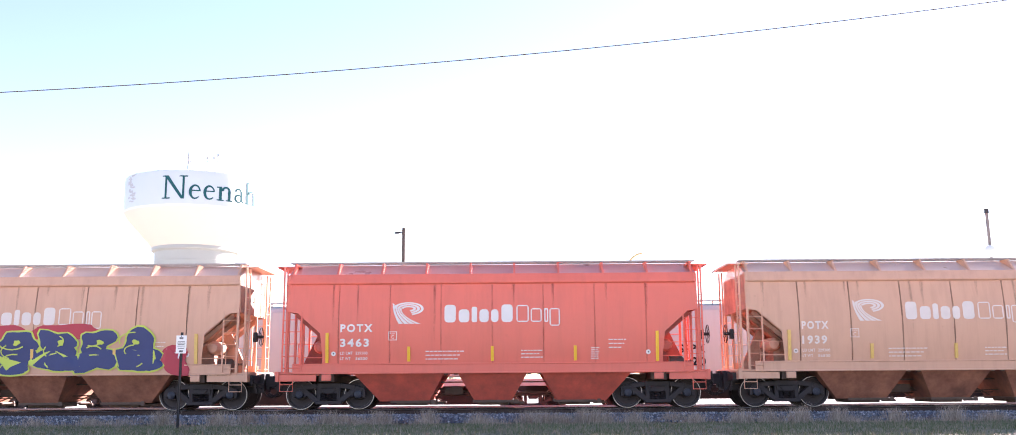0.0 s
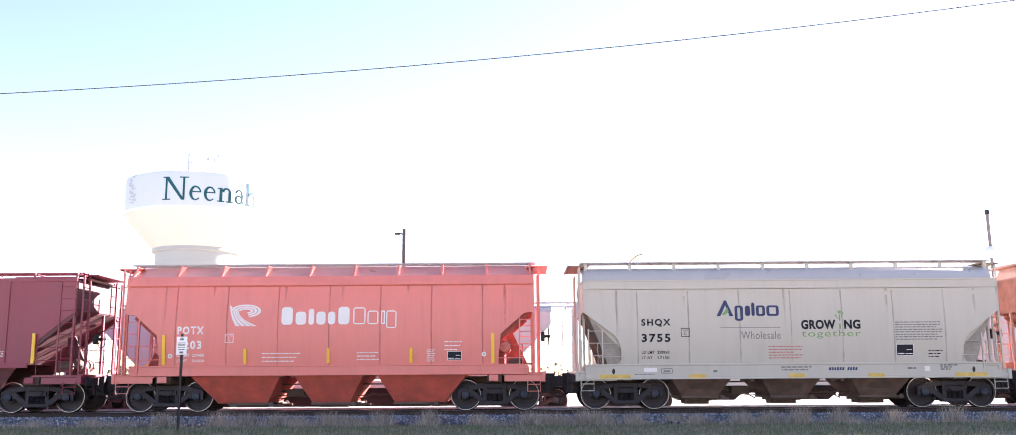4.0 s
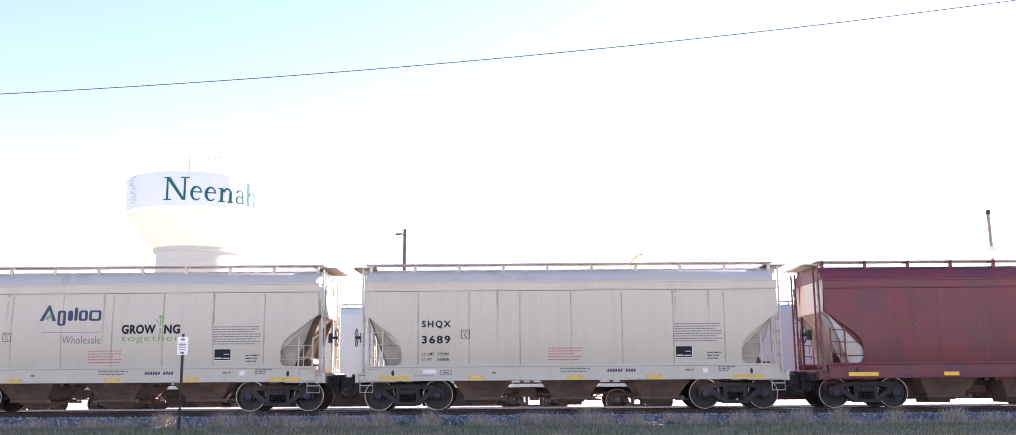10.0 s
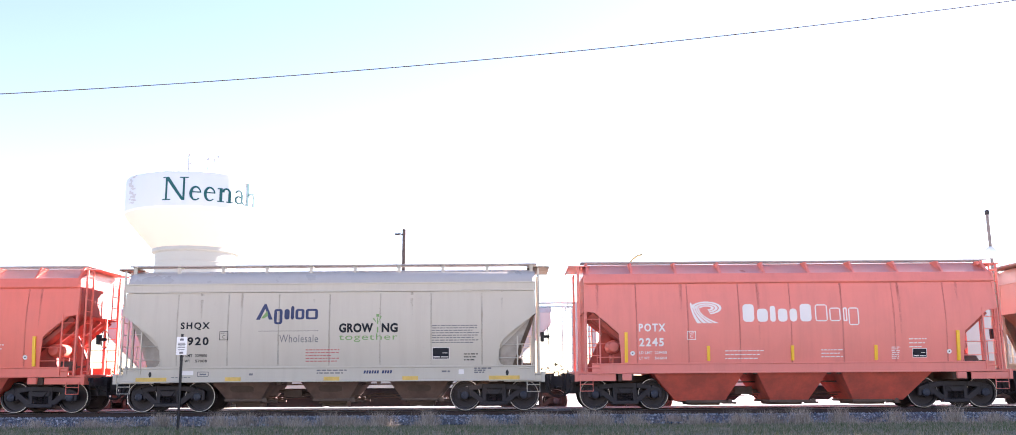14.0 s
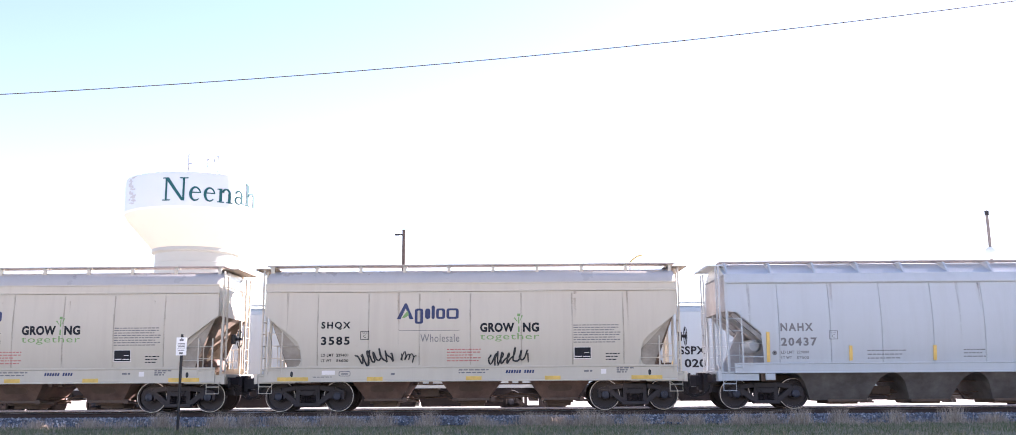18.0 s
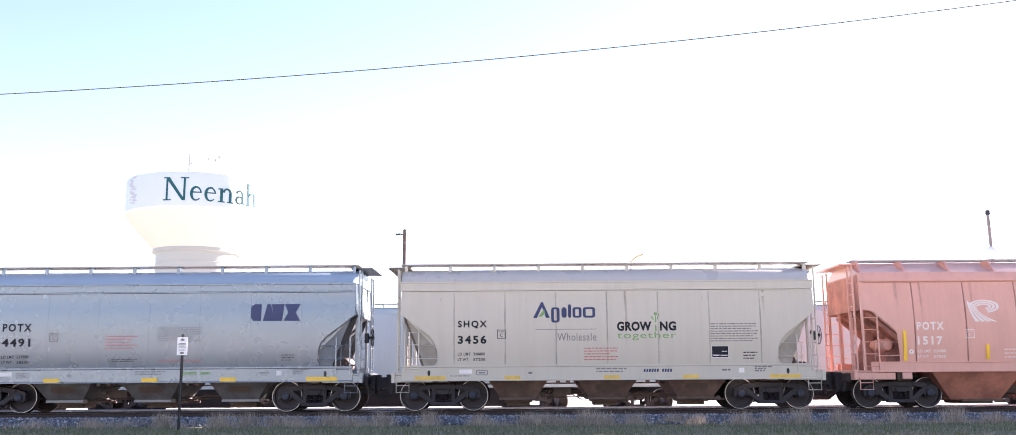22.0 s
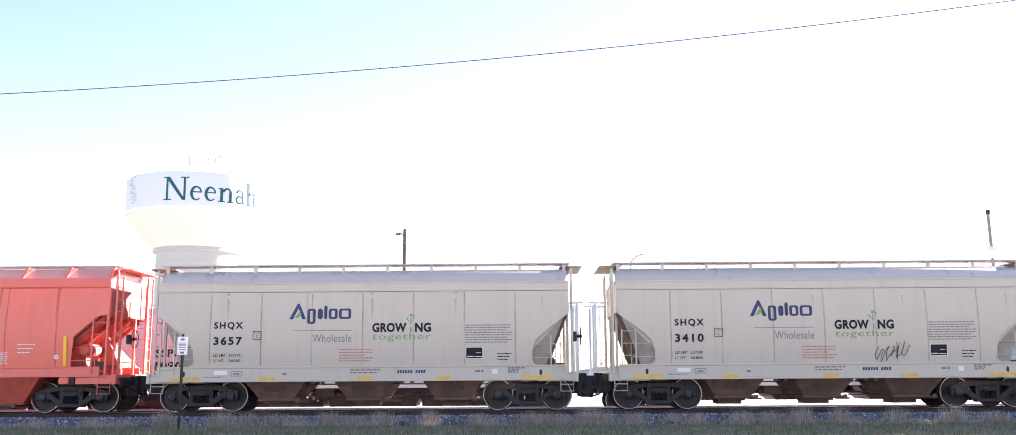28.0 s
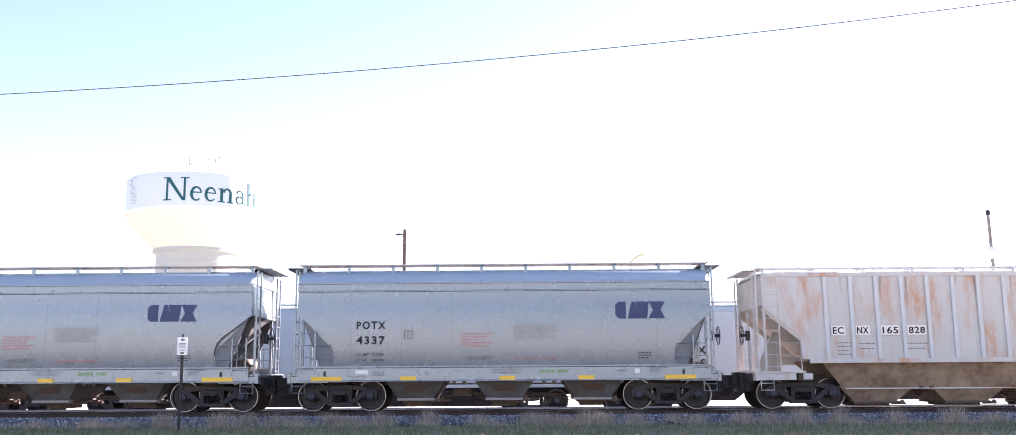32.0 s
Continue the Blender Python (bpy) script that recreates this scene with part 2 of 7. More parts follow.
def stain_mat(name, color, strength, grain=(14, 14, 1.2)):
    """A thin run of rust that lets the paint show through."""
    m, n, l, b = nodes_of(name)
    t = noise_tex(n, l, mapped(n, l, grain), 1.0, 7, 0.7)
    r = ramp(n, [(0.35, 0.1 * strength), (0.65, strength)])
    l.new(t.outputs["Fac"], r.inputs[0])
    # soft at both edges and thinning out downwards
    gen = n.new("ShaderNodeTexCoord")
    sep = n.new("ShaderNodeSeparateXYZ")
    l.new(gen.outputs["Generated"], sep.inputs[0])
    edge = ramp(n, [(0.0, 0.0), (0.5, 1.0), (1.0, 0.0)])
    l.new(sep.outputs[0], edge.inputs[0])
    fall = ramp(n, [(0.0, 0.0), (0.9, 1.0)])
    l.new(sep.outputs[2], fall.inputs[0])
    m1, m2 = n.new("ShaderNodeMath"), n.new("ShaderNodeMath")
    m1.operation = m2.operation = "MULTIPLY"
    l.new(edge.outputs[0], m1.inputs[0])
    l.new(fall.outputs[0], m1.inputs[1])
    l.new(m1.outputs[0], m2.inputs[0])
    l.new(r.outputs[0], m2.inputs[1])
    l.new(m2.outputs[0], b.inputs["Alpha"])
    b.inputs["Base Color"].default_value = (*color, 1)
    b.inputs["Roughness"].default_value = 0.8
    return m


STAIN = stain_mat("rust_run", (0.34, 0.165, 0.085), 0.55)
STAIN_R = stain_mat("dark_run", (0.36, 0.07, 0.05), 0.6)
def weld_mat(name, color, strength):
    """Dirt and rust caught along a vertical weld."""
    m, n, l, b = nodes_of(name)
    t = noise_tex(n, l, mapped(n, l, (6, 6, 1.1)), 1.0, 6, 0.65)
    r = ramp(n, [(0.36, 0.25 * strength), (0.62, strength)])
    l.new(t.outputs["Fac"], r.inputs[0])
    l.new(r.outputs[0], b.inputs["Alpha"])
    b.inputs["Base Color"].default_value, b.inputs["Roughness"].default_value = (*color, 1), 0.8
    return m


WELD_DARK = weld_mat("weld_dirt_dark", (0.22, 0.09, 0.05), 0.36)
WELD_BEIGE = weld_mat("weld_dirt_beige", (0.27, 0.19, 0.12), 0.27)
WELD_RED = weld_mat("weld_dirt_red", (0.45, 0.07, 0.05), 0.22)
WELD_GREY = weld_mat("weld_dirt_grey", (0.2, 0.2, 0.2), 0.14)
STAIN_W = stain_mat("broad_rust", (0.34, 0.14, 0.06), 1.0, (2.2, 2.2, 1.6))
STAIN_P = stain_mat("rust_patch", (0.30, 0.105, 0.06), 1.0, (3.2, 3.2, 0.9))
WEATHERED = plain("grey_pole_wood", (0.17, 0.15, 0.14), 0.85, 0.0, 0.3, 6.0)
WOOD = plain("weathered_wood", (0.075, 0.058, 0.05), 0.85, 0.0, 0.4, 6.0)
TIE = plain("creosoted_tie", (0.055, 0.042, 0.035), 0.9, 0.0, 0.4, 6.0)
TANK_W = plain("tank_white_paint", (0.55, 0.605, 0.62), 0.45, 0.0, 0.04, 0.15)
TANK_C = plain("tank_cream_paint", (0.57, 0.53, 0.44), 0.5, 0.0, 0.05, 0.15)
TANK_G = plain("pedestal_paint", (0.345, 0.36, 0.33), 0.5, 0.0, 0.06, 0.3)
SIGN = plain("sign_white", (0.75, 0.75, 0.74), 0.4, 0.0, 0.06, 4.0)
CABLE = plain("black_cable", (0.085, 0.070, 0.045), 0.95, 0.0, 0.1, 4.0)
TREE = plain("far_foliage", (0.10, 0.09, 0.05), 0.9, 0.0, 0.4, 0.6)
FARWALL = plain("far_metal_wall", (0.45, 0.55, 0.62), 0.6, 0.0, 0.1, 0.5)


def ground_mat(name, a, b_, c, scale, cell=0.0):
    m, n, l, b = nodes_of(name)
    src = mapped(n, l, vary=False)
    t1 = noise_tex(n, l, src, scale, 8, 0.7)
    t2 = noise_tex(n, l, src, scale * 9, 5, 0.7)
    c1 = mix(n, l, t1.outputs["Fac"], a, b_)
    r = ramp(n, [(0.42, 0.0), (0.62, 1.0)])
    l.new(t2.outputs["Fac"], r.inputs[0])
    c2 = mix(n, l, r.outputs[0], c1.outputs[2], c)
    l.new(c2.outputs[2], b.inputs["Base Color"])
    b.inputs["Roughness"].default_value = 0.95
    bp = n.new("ShaderNodeBump")
    bp.inputs["Strength"].default_value, bp.inputs["Distance"].default_value = 0.6, 0.05
    l.new(t2.outputs["Fac"], bp.inputs["Height"])
    l.new(bp.outputs[0], b.inputs["Normal"])
    return m


def stuff_mat(name, stops, rough=0.9):
    m, n, l, b = nodes_of(name)
    geo = n.new("ShaderNodeNewGeometry")
    r = ramp(n, stops)
    l.new(geo.outputs["Random Per Island"], r.inputs[0])
    l.new(r.outputs[0], b.inputs["Base Color"])
    b.inputs["Roughness"].default_value = rough
    return m


EARTH = ground_mat("dry_earth_and_grass", (0.16, 0.13, 0.08), (0.10, 0.11, 0.05), (0.24, 0.20, 0.13), 0.5)
# kept pale so that the unseen ground fills the train's near side
BOUNCE_GROUND = ground_mat("pale_bounce_ground", (0.46, 0.42, 0.37), (0.38, 0.35, 0.31), (0.55, 0.51, 0.45), 0.4)
YARD = ground_mat("pale_gravel_yard", (0.42, 0.39, 0.35), (0.34, 0.32, 0.29), (0.5, 0.47, 0.43), 0.4)
BALLAST = ground_mat("ballast_bed", (0.09, 0.085, 0.085), (0.06, 0.055, 0.055), (0.16, 0.15, 0.145), 2.0)
STONE = stuff_mat("ballast_stone", [(0.0, (0.055, 0.065, 0.09)), (0.5, (0.175, 0.19, 0.225)), (0.9, (0.33, 0.345, 0.38)), (1.0, (0.60, 0.60, 0.61))])
BLADE = stuff_mat("grass_blade", [(0.0, (0.08, 0.11, 0.04)), (0.45, (0.13, 0.155, 0.07)), (0.7, (0.23, 0.19, 0.13)), (1.0, (0.38, 0.32, 0.24))])
STALK = stuff_mat("dry_weed", [(0.0, (0.22, 0.17, 0.13)), (0.6, (0.40, 0.32, 0.25)), (1.0, (0.60, 0.50, 0.39))])

# ---- geometry kit ----


class Geo:
    """Collects simple solids into one mesh."""

    def __init__(self):
        self.v, self.f, self.mi = [], [], []

    def add(self, verts, faces, mi=0):
        o = len(self.v)
        self.v += [tuple(p) for p in verts]
        self.f += [tuple(i + o for i in f) for f in faces]
        self.mi += [mi] * len(faces)
        return self

    def box(self, x0, x1, y0, y1, z0, z1, mi=0):
        return self.add([(x, y, z) for x in (x0, x1) for y in (y0, y1) for z in (z0, z1)],
                        [(0, 1, 3, 2), (4, 6, 7, 5), (0, 4, 5, 1), (2, 3, 7, 6), (0, 2, 6, 4), (1, 5, 7, 3)], mi)

    def prism(self, poly, y0, y1, mi=0):
        """A polygon of (x, z), counter-clockwise seen from -y, pushed from y0 to y1."""
        n = len(poly)
        vs = [(x, y0, z) for x, z in poly] + [(x, y1, z) for x, z in poly]
        fs = [tuple(range(n)), tuple(range(2 * n - 1, n - 1, -1))]
        fs += [(i, n + i, n + (i + 1) % n, (i + 1) % n) for i in range(n)]
        return self.add(vs, fs, mi)

    def along(self, poly, x0, x1, mi=0):
        """A profile of (y, z) drawn out from x0 to x1."""
        n = len(poly)
        vs = [(x, y, z) for x in (x0, x1) for y, z in poly]
        fs = [tuple(range(n)), tuple(range(2 * n - 1, n - 1, -1))]
        fs += [(i, n + i, n + (i + 1) % n, (i + 1) % n) for i in range(n)]
        return self.add(vs, fs, mi)

    def beam(self, p, q, w, d, mi=0, side=None):
        """A bar from p to q, w wide in their plane and d deep."""
        p, q = Vector(p), Vector(q)
        a = (q - p).normalized()
        s = Vector(side) if side else (Vector((0, 1, 0)) if abs(a.y) < 0.9 else Vector((1, 0, 0)))
        u = a.cross(s).normalized() * w / 2
        t = a.cross(u).normalized() * d / 2
        vs = [e + i * u + j * t for e in (p, q) for i in (-1, 1) for j in (-1, 1)]
        return self.add(vs, [(0, 1, 3, 2), (4, 6, 7, 5), (0, 4, 5, 1), (2, 3, 7, 6), (0, 2, 6, 4), (1, 5, 7, 3)], mi)

    def rod(self, pts, r, n=6, mi=0):
        """A round bar along pts."""
        pts = [Vector(p) for p in pts]
        rings = []
        for i, p in enumerate(pts):
            a = (pts[min(i + 1, len(pts) - 1)] - pts[max(i - 1, 0)]).normalized()
            s = Vector((0, 0, 1)) if abs(a.z) < 0.9 else Vector((1, 0, 0))
            u = a.cross(s).normalized()
            w = a.cross(u)
            rings.append([p + r * (math.cos(k * math.tau / n) * u + math.sin(k * math.tau / n) * w) for k in range(n)])
        vs = [v for ring in rings for v in ring]
        fs = [(i * n + k, i * n + (k + 1) % n, (i + 1) * n + (k + 1) % n, (i + 1) * n + k)
              for i in range(len(pts) - 1) for k in range(n)]
        fs += [tuple(range(n - 1, -1, -1)), tuple(range((len(pts) - 1) * n, len(pts) * n))]
        return self.add(vs, fs, mi)

    def lathe(self, prof, axis, n=24, mi=0, at=(0, 0, 0)):
        """Turns (r, h) about an axis 'x', 'y' or 'z'."""
        vs, k = [], len(prof)
        for i in range(n):
            c, s = math.cos(i * math.tau / n), math.sin(i * math.tau / n)
            for r, h in prof:
                p = {"y": (r * c, h, r * s), "z": (r * c, r * s, h), "x": (h, r * c, r * s)}[axis]
                vs.append((p[0] + at[0], p[1] + at[1], p[2] + at[2]))
        fs = [(i * k + j, i * k + j + 1, (i + 1) % n * k + j + 1, (i + 1) % n * k + j) for i in range(n) for j in range(k - 1)]
        return self.add(vs, fs, mi)

    def mesh(self, name, *mats, smooth=False, bevel=0.0):
        me = bpy.data.meshes.new(name)
        me.from_pydata(self.v, [], self.f)
        for m in mats:
            me.materials.append(m)
        if len(mats) > 1:
            me.polygons.foreach_set("material_index", self.mi)
        bm = bmesh.new()
        bm.from_mesh(me)
        bmesh.ops.recalc_face_normals(bm, faces=bm.faces)
        if bevel:
            es = [e for e in bm.edges if len(e.link_faces) == 2 and e.calc_face_angle(0) > 0.5]
            bmesh.ops.bevel(bm, geom=es, offset=bevel, segments=2, affect="EDGES", profile=0.5)
        bm.to_mesh(me)
        bm.free()
        if smooth:
            me.polygons.foreach_set("use_smooth", [True] * len(me.polygons))
            me.set_sharp_from_angle(angle=radians(38))
        return me


def part(name, me, parent, label="", at=(0, 0, 0)):
    ob = new(name, me)
    ob.parent = parent
    ob.location = at
    return tagged(ob, label) if label else ob


def thing(name, label, category, group="", at=(0, 0, 0), kind=""):
    return_ob = new(name)
    return_ob.empty_display_size = 0.3
    return_ob.location = at
    return tagged(return_ob, label, category, group, kind)

# ---- ground, tracks ----


def ground_z(y):
    """Height of the ground across the tracks; rail tops lie at 0."""
    pts = [(-3000, -0.8), (-24, -0.78), (-14, -0.5), (-8, -0.34), (-3.4, -0.36), (-2.9, -0.36), (-1.75, -0.20), (1.75, -0.20),
           (2.5, -0.20), (3.5, -0.06), (5.4, -0.10), (6.6, -0.60), (7.6, -0.57), (11.0, -0.57), (12.4, -0.66), (3000, -0.75)]
    for (a, za), (b, zb) in zip(pts, pts[1:]):
        if a <= y <= b:
            return za + (zb - za) * (y - a) / (b - a)
    return -0.6


def sheet(name, ys, xs, mat, label, lift=0.0, rough=0.0):
    g = Geo()
    for x in xs:
        for y in ys:
            near = abs(x) < 60 and abs(y) < 40
            g.v.append((x, y, ground_z(y) + lift + (rough * noise.noise((x * 1.3, y * 1.3, 4.0)) if near else 0)))
    k = len(ys)
    for i in range(len(xs) - 1):
        for j in range(k - 1):
            g.f.append((i * k + j, (i + 1) * k + j, (i + 1) * k + j + 1, i * k + j + 1))
            g.mi.append(0)
    ob = new(name, g.mesh(name, mat, smooth=True))
    return tagged(ob, label, "ground", kind="structure")


XS = [-3000, -800, -300, -120, -60] + [-40 + i for i in range(81)] + [60, 120, 300, 800, 3000]
YS = [-3000, -800, -200, -60, -30, -24] + [-20 + 0.5 * i for i in range(46)] + [2.5, 3.5, 5.4, 6.6, 7.6, 11.0, 12.4, 20, 30, 60, 150, 400, 1000, 3000]
ground = sheet("ground", YS, XS, EARTH, "rough ground of dry earth and short grass beside the tracks", 0.0, 0.05)
sheet("ballast_bed", [-2.95, -2.4, -1.75, 0, 1.75, 2.5, 3.5, 5.4, 6.6], XS, BALLAST, "grey crushed stone ballast under the near track", 0.038)
# unseen sheet, added to throw sunlight back onto the shaded car sides
sheet("roadside", [-200, -60, -30, -24, -20, -16, -13.5], XS, BOUNCE_GROUND, "unseen pale ground behind the viewpoint, added to bounce sunlight onto the train", 0.02)
sheet("yard_gravel", [6.55, 6.6, 7.6, 11.0, 12.4, 20, 30, 60, 110], XS, YARD, "pale sunlit gravel of the rail yard behind", 0.012)


def rail_track(y0, name, n_ties, label, z0=0.0):
    t = thing(name, label, "railway track", at=(0, y0, z0), kind="structure")
    prof = [(-0.024, 0), (-0.036, -0.017), (-0.036, -0.032), (-0.010, -0.045), (-0.010, -0.145), (-0.072, -0.158), (-0.072, -0.172),
            (0.072, -0.172), (0.072, -0.158), (0.010, -0.145), (0.010, -0.045), (0.036, -0.032), (0.036, -0.017), (0.024, 0)]
    g = Geo()
    n = len(prof)
    for x in (-900.0, 900.0):
        g.v += [(x, y, z) for y, z in prof]
    for i in range(n):
        g.f.append((i, (i + 1) % n, n + (i + 1) % n, n + i))
        g.mi.append(1 if i in (n - 1, 0, n - 2) else 0)
    me = g.mesh("rail", RAILSIDE, SHINY)
    for s in (-1, 1):
        part("rail", me, t, "steel rail with polished top", (0, s * 0.754, 0))
    tie = Geo().box(-0.115, 0.115, -1.3, 1.3, -0.40, -0.185).mesh("tie", TIE, bevel=0.012)
    plate = Geo().box(-0.09, 0.09, -0.17, 0.17, -0.186, -0.168).box(-0.05, -0.03, -0.10, -0.075, -0.17, -0.135).box(
        0.03, 0.05, 0.075, 0.10, -0.17, -0.135).mesh("tie_plate", RAILSIDE)
    for i in range(n_ties):
        x = (i - n_ties / 2) * 0.53 + random.uniform(-0.03, 0.03)
        o = part("tie", tie, t, at=(x, random.uniform(-0.05, 0.05), 0))
        for s in (-1, 1):
            part("tie_plate", plate, o, at=(0, s * 0.754, 0))
    return t


# ---- hopper car geometry ----
SIDE_FLOW = [(1.30, 1.49), (1.6, 1.535), (2.0, 1.575), (2.5, 1.60), (3.0, 1.592), (3.5, 1.555), (3.56, 1.575), (3.80, 1.56), (3.84, 1.54),
             (4.02, 1.46), (4.17, 1.28), (4.26, 1.0), (4.32, 0.5)]


SIDE_FLAT = [(1.06, 1.48), (1.34, 1.505), (1.6, 1.54), (1.9, 1.57), (2.2, 1.59), (2.5, 1.60), (2.8, 1.594), (3.1, 1.572), (3.4, 1.54), (3.76, 1.49), (4.04, 1.44)]
SIDE_SPRAY = [(1.06, 1.59), (1.38, 1.59), (1.42, 1.555)] + [(z, y + 0.012) for z, y in SIDE_FLAT if z > 1.5]


def side_y(style, z):
    """Half width of the body at height z; a sprayed layer on a bowed side also runs over the sill."""
    if style == "rib":
        return 1.58
    pts = {"flow": SIDE_FLOW, "flat": SIDE_FLAT, "spray": SIDE_SPRAY}[style]
    for (a, ya), (b, yb) in zip(pts, pts[1:]):
        if a <= z <= b:
            return ya + (yb - ya) * (z - a) / (b - a)
    return pts[0][1] if z < pts[0][0] else pts[-1][1]


def end_cut(style, s, tc, half):
    """Outline of one end of the side sheet, from the top corner down to the sill: (x, z). s: -1 or 1."""
    if style == "flow":
        pts = [(1.23, 3.84), (1.26, 3.3), (1.27, 2.88), (1.15, 2.79), (0.81, 2.53), (0.42, 2.24), (0.24, 2.05), (0.16, 1.82), (0.15, 1.50), (0.21, 1.38), (0.36, 1.31)]
    elif style == "rib":
        pts = [(1.24, 4.02), (1.24, 3.08), (1.20, 3.02), (0.14, 2.14), (0.10, 1.46)]
    else:
        pts = [(1.21, 4.02), (1.21, 2.92), (0.90, 2.88), (0.20, 2.27), (0.10, 1.34)]
    return [(s * (tc + x), z) for x, z in pts]


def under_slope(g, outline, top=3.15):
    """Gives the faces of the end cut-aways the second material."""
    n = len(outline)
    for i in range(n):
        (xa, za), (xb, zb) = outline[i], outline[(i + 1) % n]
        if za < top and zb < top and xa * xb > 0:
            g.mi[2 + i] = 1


def loft(sections, mat, name, smooth=True):
    """A solid through rings of equal length."""
    g = Geo()
    k = len(sections[0])
    for s in sections:
        g.v += s
    for i in range(len(sections) - 1):
        for j in range(k):
            g.f.append((i * k + j, i * k + (j + 1) % k, (i + 1) * k + (j + 1) % k, (i + 1) * k + j))
    g.f += [tuple(range(k - 1, -1, -1)), tuple(range((len(sections) - 1) * k, len(sections) * k))]
    g.mi = [0] * len(g.f)
    return g.mesh(name, mat, smooth=smooth)


def wheelset_mesh():
    g = Geo()
    for s in (-1, 1):
        def pr(pts):
            return [(r, s * h) for r, h in pts]
        g.lathe(pr([(0.05, 0.775), (0.13, 0.80), (0.16, 0.79), (0.17, 0.762), (0.30, 0.742), (0.375, 0.752), (0.385, 0.818), (0.440, 0.825)]), "y", 36, 0)
        g.lathe(pr([(0.440, 0.825), (0.453, 0.825), (0.457, 0.820)]), "y", 36, 1)
        g.lathe(pr([(0.457, 0.820), (0.457, 0.73), (0.466, 0.712), (0.484, 0.70), (0.482, 0.685), (0.39, 0.682), (0.37, 0.715), (0.17, 0.70), (0.10, 0.66)]), "y", 36, 0)
        g.lathe(pr([(0.10, 0.76), (0.10, 1.02), (0.115, 1.03), (0.115, 1.10), (0.085, 1.115), (0.0, 1.115)]), "y", 20, 2)
        for k in range(3):
            a = k * math.tau / 3
            g.lathe([(0.0, s * 1.13), (0.02, s * 1.13), (0.02, s * 1.11)], "y", 6, 2, (0.055 * math.cos(a), 0, 0.055 * math.sin(a)))
    g.lathe([(0.085, -0.7), (0.078, 0.0), (0.085, 0.7)], "y", 14, 0)
    me = g.mesh("wheelset", WHEEL, SHINY, HUB, smooth=True)
    return me


def frame_mesh():
    """One cast side frame: arched top, two struts, spring pocket and axle jaws."""
    g = Geo()
    d = 0.16
    top = [(-1.08, 0.56), (-0.80, 0.66), (-0.36, 0.72), (0.36, 0.72), (0.80, 0.66), (1.08, 0.56)]
    for a, b in zip(top, top[1:]):
        g.beam((a[0], 0, a[1]), (b[0], 0, b[1]), 0.15, d)
    for s in (-1, 1):
        g.beam((s * 0.78, 0, 0.60), (s * 0.34, 0, 0.25), 0.16, d)
        g.beam((s * 0.30, 0, 0.24), (s * 0.30, 0, 0.70), 0.12, d)
        g.beam((s * 1.06, 0, 0.62), (s * 1.06, 0, 0.36), 0.10, d)
        g.beam((s * 0.72, 0, 0.62), (s * 0.72, 0, 0.38), 0.08, d)
        g.box(s * 0.889 - 0.15, s * 0.889 + 0.15, -0.09, 0.09, 0.52, 0.62)
    g.box(-0.40, 0.40, -0.13, 0.13, 0.16, 0.27)
    g.prism([(-0.13, 0.48), (0.13, 0.48), (0.24, 0.64), (-0.24, 0.64)], -0.15, 0.05)
    return g.mesh("side_frame", TRUCK, bevel=0.018)


def spring_mesh():
    g = Geo()
    for x in (-0.17, 0.0, 0.17):
        pts = [(x + 0.075 * math.cos(a * 0.9), 0.075 * math.sin(a * 0.9), 0.26 + a * 0.0082) for a in range(0, 32)]
        g.rod(pts, 0.017, 4)
    g.box(-0.30, 0.30, -0.12, 0.12, 0.50, 0.64)
    return g.mesh("spring_set", TRUCK)


WHEELSET, SIDE_FRAME, SPRINGS = wheelset_mesh(), frame_mesh(), spring_mesh()
BOLSTER = Geo().box(-0.19, 0.19, -0.98, 0.98, 0.48, 0.66).box(-0.25, 0.25, -0.30, 0.30, 0.64, 0.78).mesh("truck", TRUCK, bevel=0.02)
BEAM = Geo().box(-0.05, 0.05, -0.72, 0.72, 0.30, 0.40).beam((0, 0, 0.35), (0, 0.0, 0.55), 0.08, 0.08).mesh("brake_beam", TRUCK)
SHOE = Geo().box(-0.05, 0.05, -0.06, 0.06, 0.28, 0.58).mesh("brake_shoe", TRUCK, bevel=0.012)
WHEELS = []


def add_truck(car, x):
    t = part("truck", BOLSTER, car, "grimy cast steel two-axle truck", (x, 0, 0))
    for s in (-1, 1):
        part("side_frame", SIDE_FRAME, t, at=(0, s * 0.99, 0))
        part("spring_set", SPRINGS, t, at=(0, s * 0.99, 0))
        part("brake_beam", BEAM, t, at=(s * 0.40, 0, 0))
        w = part("wheelset", WHEELSET, t, "steel wheels with polished treads", (s * 0.889, 0, 0.457))
        WHEELS.append((w, s))
        for q in (-1, 1):
            part("brake_shoe", SHOE, t, at=(s * 0.40, q * 0.754, 0))
    return t


def ladder_mesh(w, z0, z1, depth=0.05, step=0.36, name="ladder", mat=None, top=0.0):
    g = Geo()
    for s in (-1, 1):
        g.box(s * w / 2 - 0.018, s * w / 2 + 0.018, -depth / 2, depth / 2, z0, z1 + top)
    z = z0 + 0.12
    while z < z1:
        g.rod([(-w / 2, 0, z), (w / 2, 0, z)], 0.013, 5)
        z += step
    return g.mesh(name, mat)


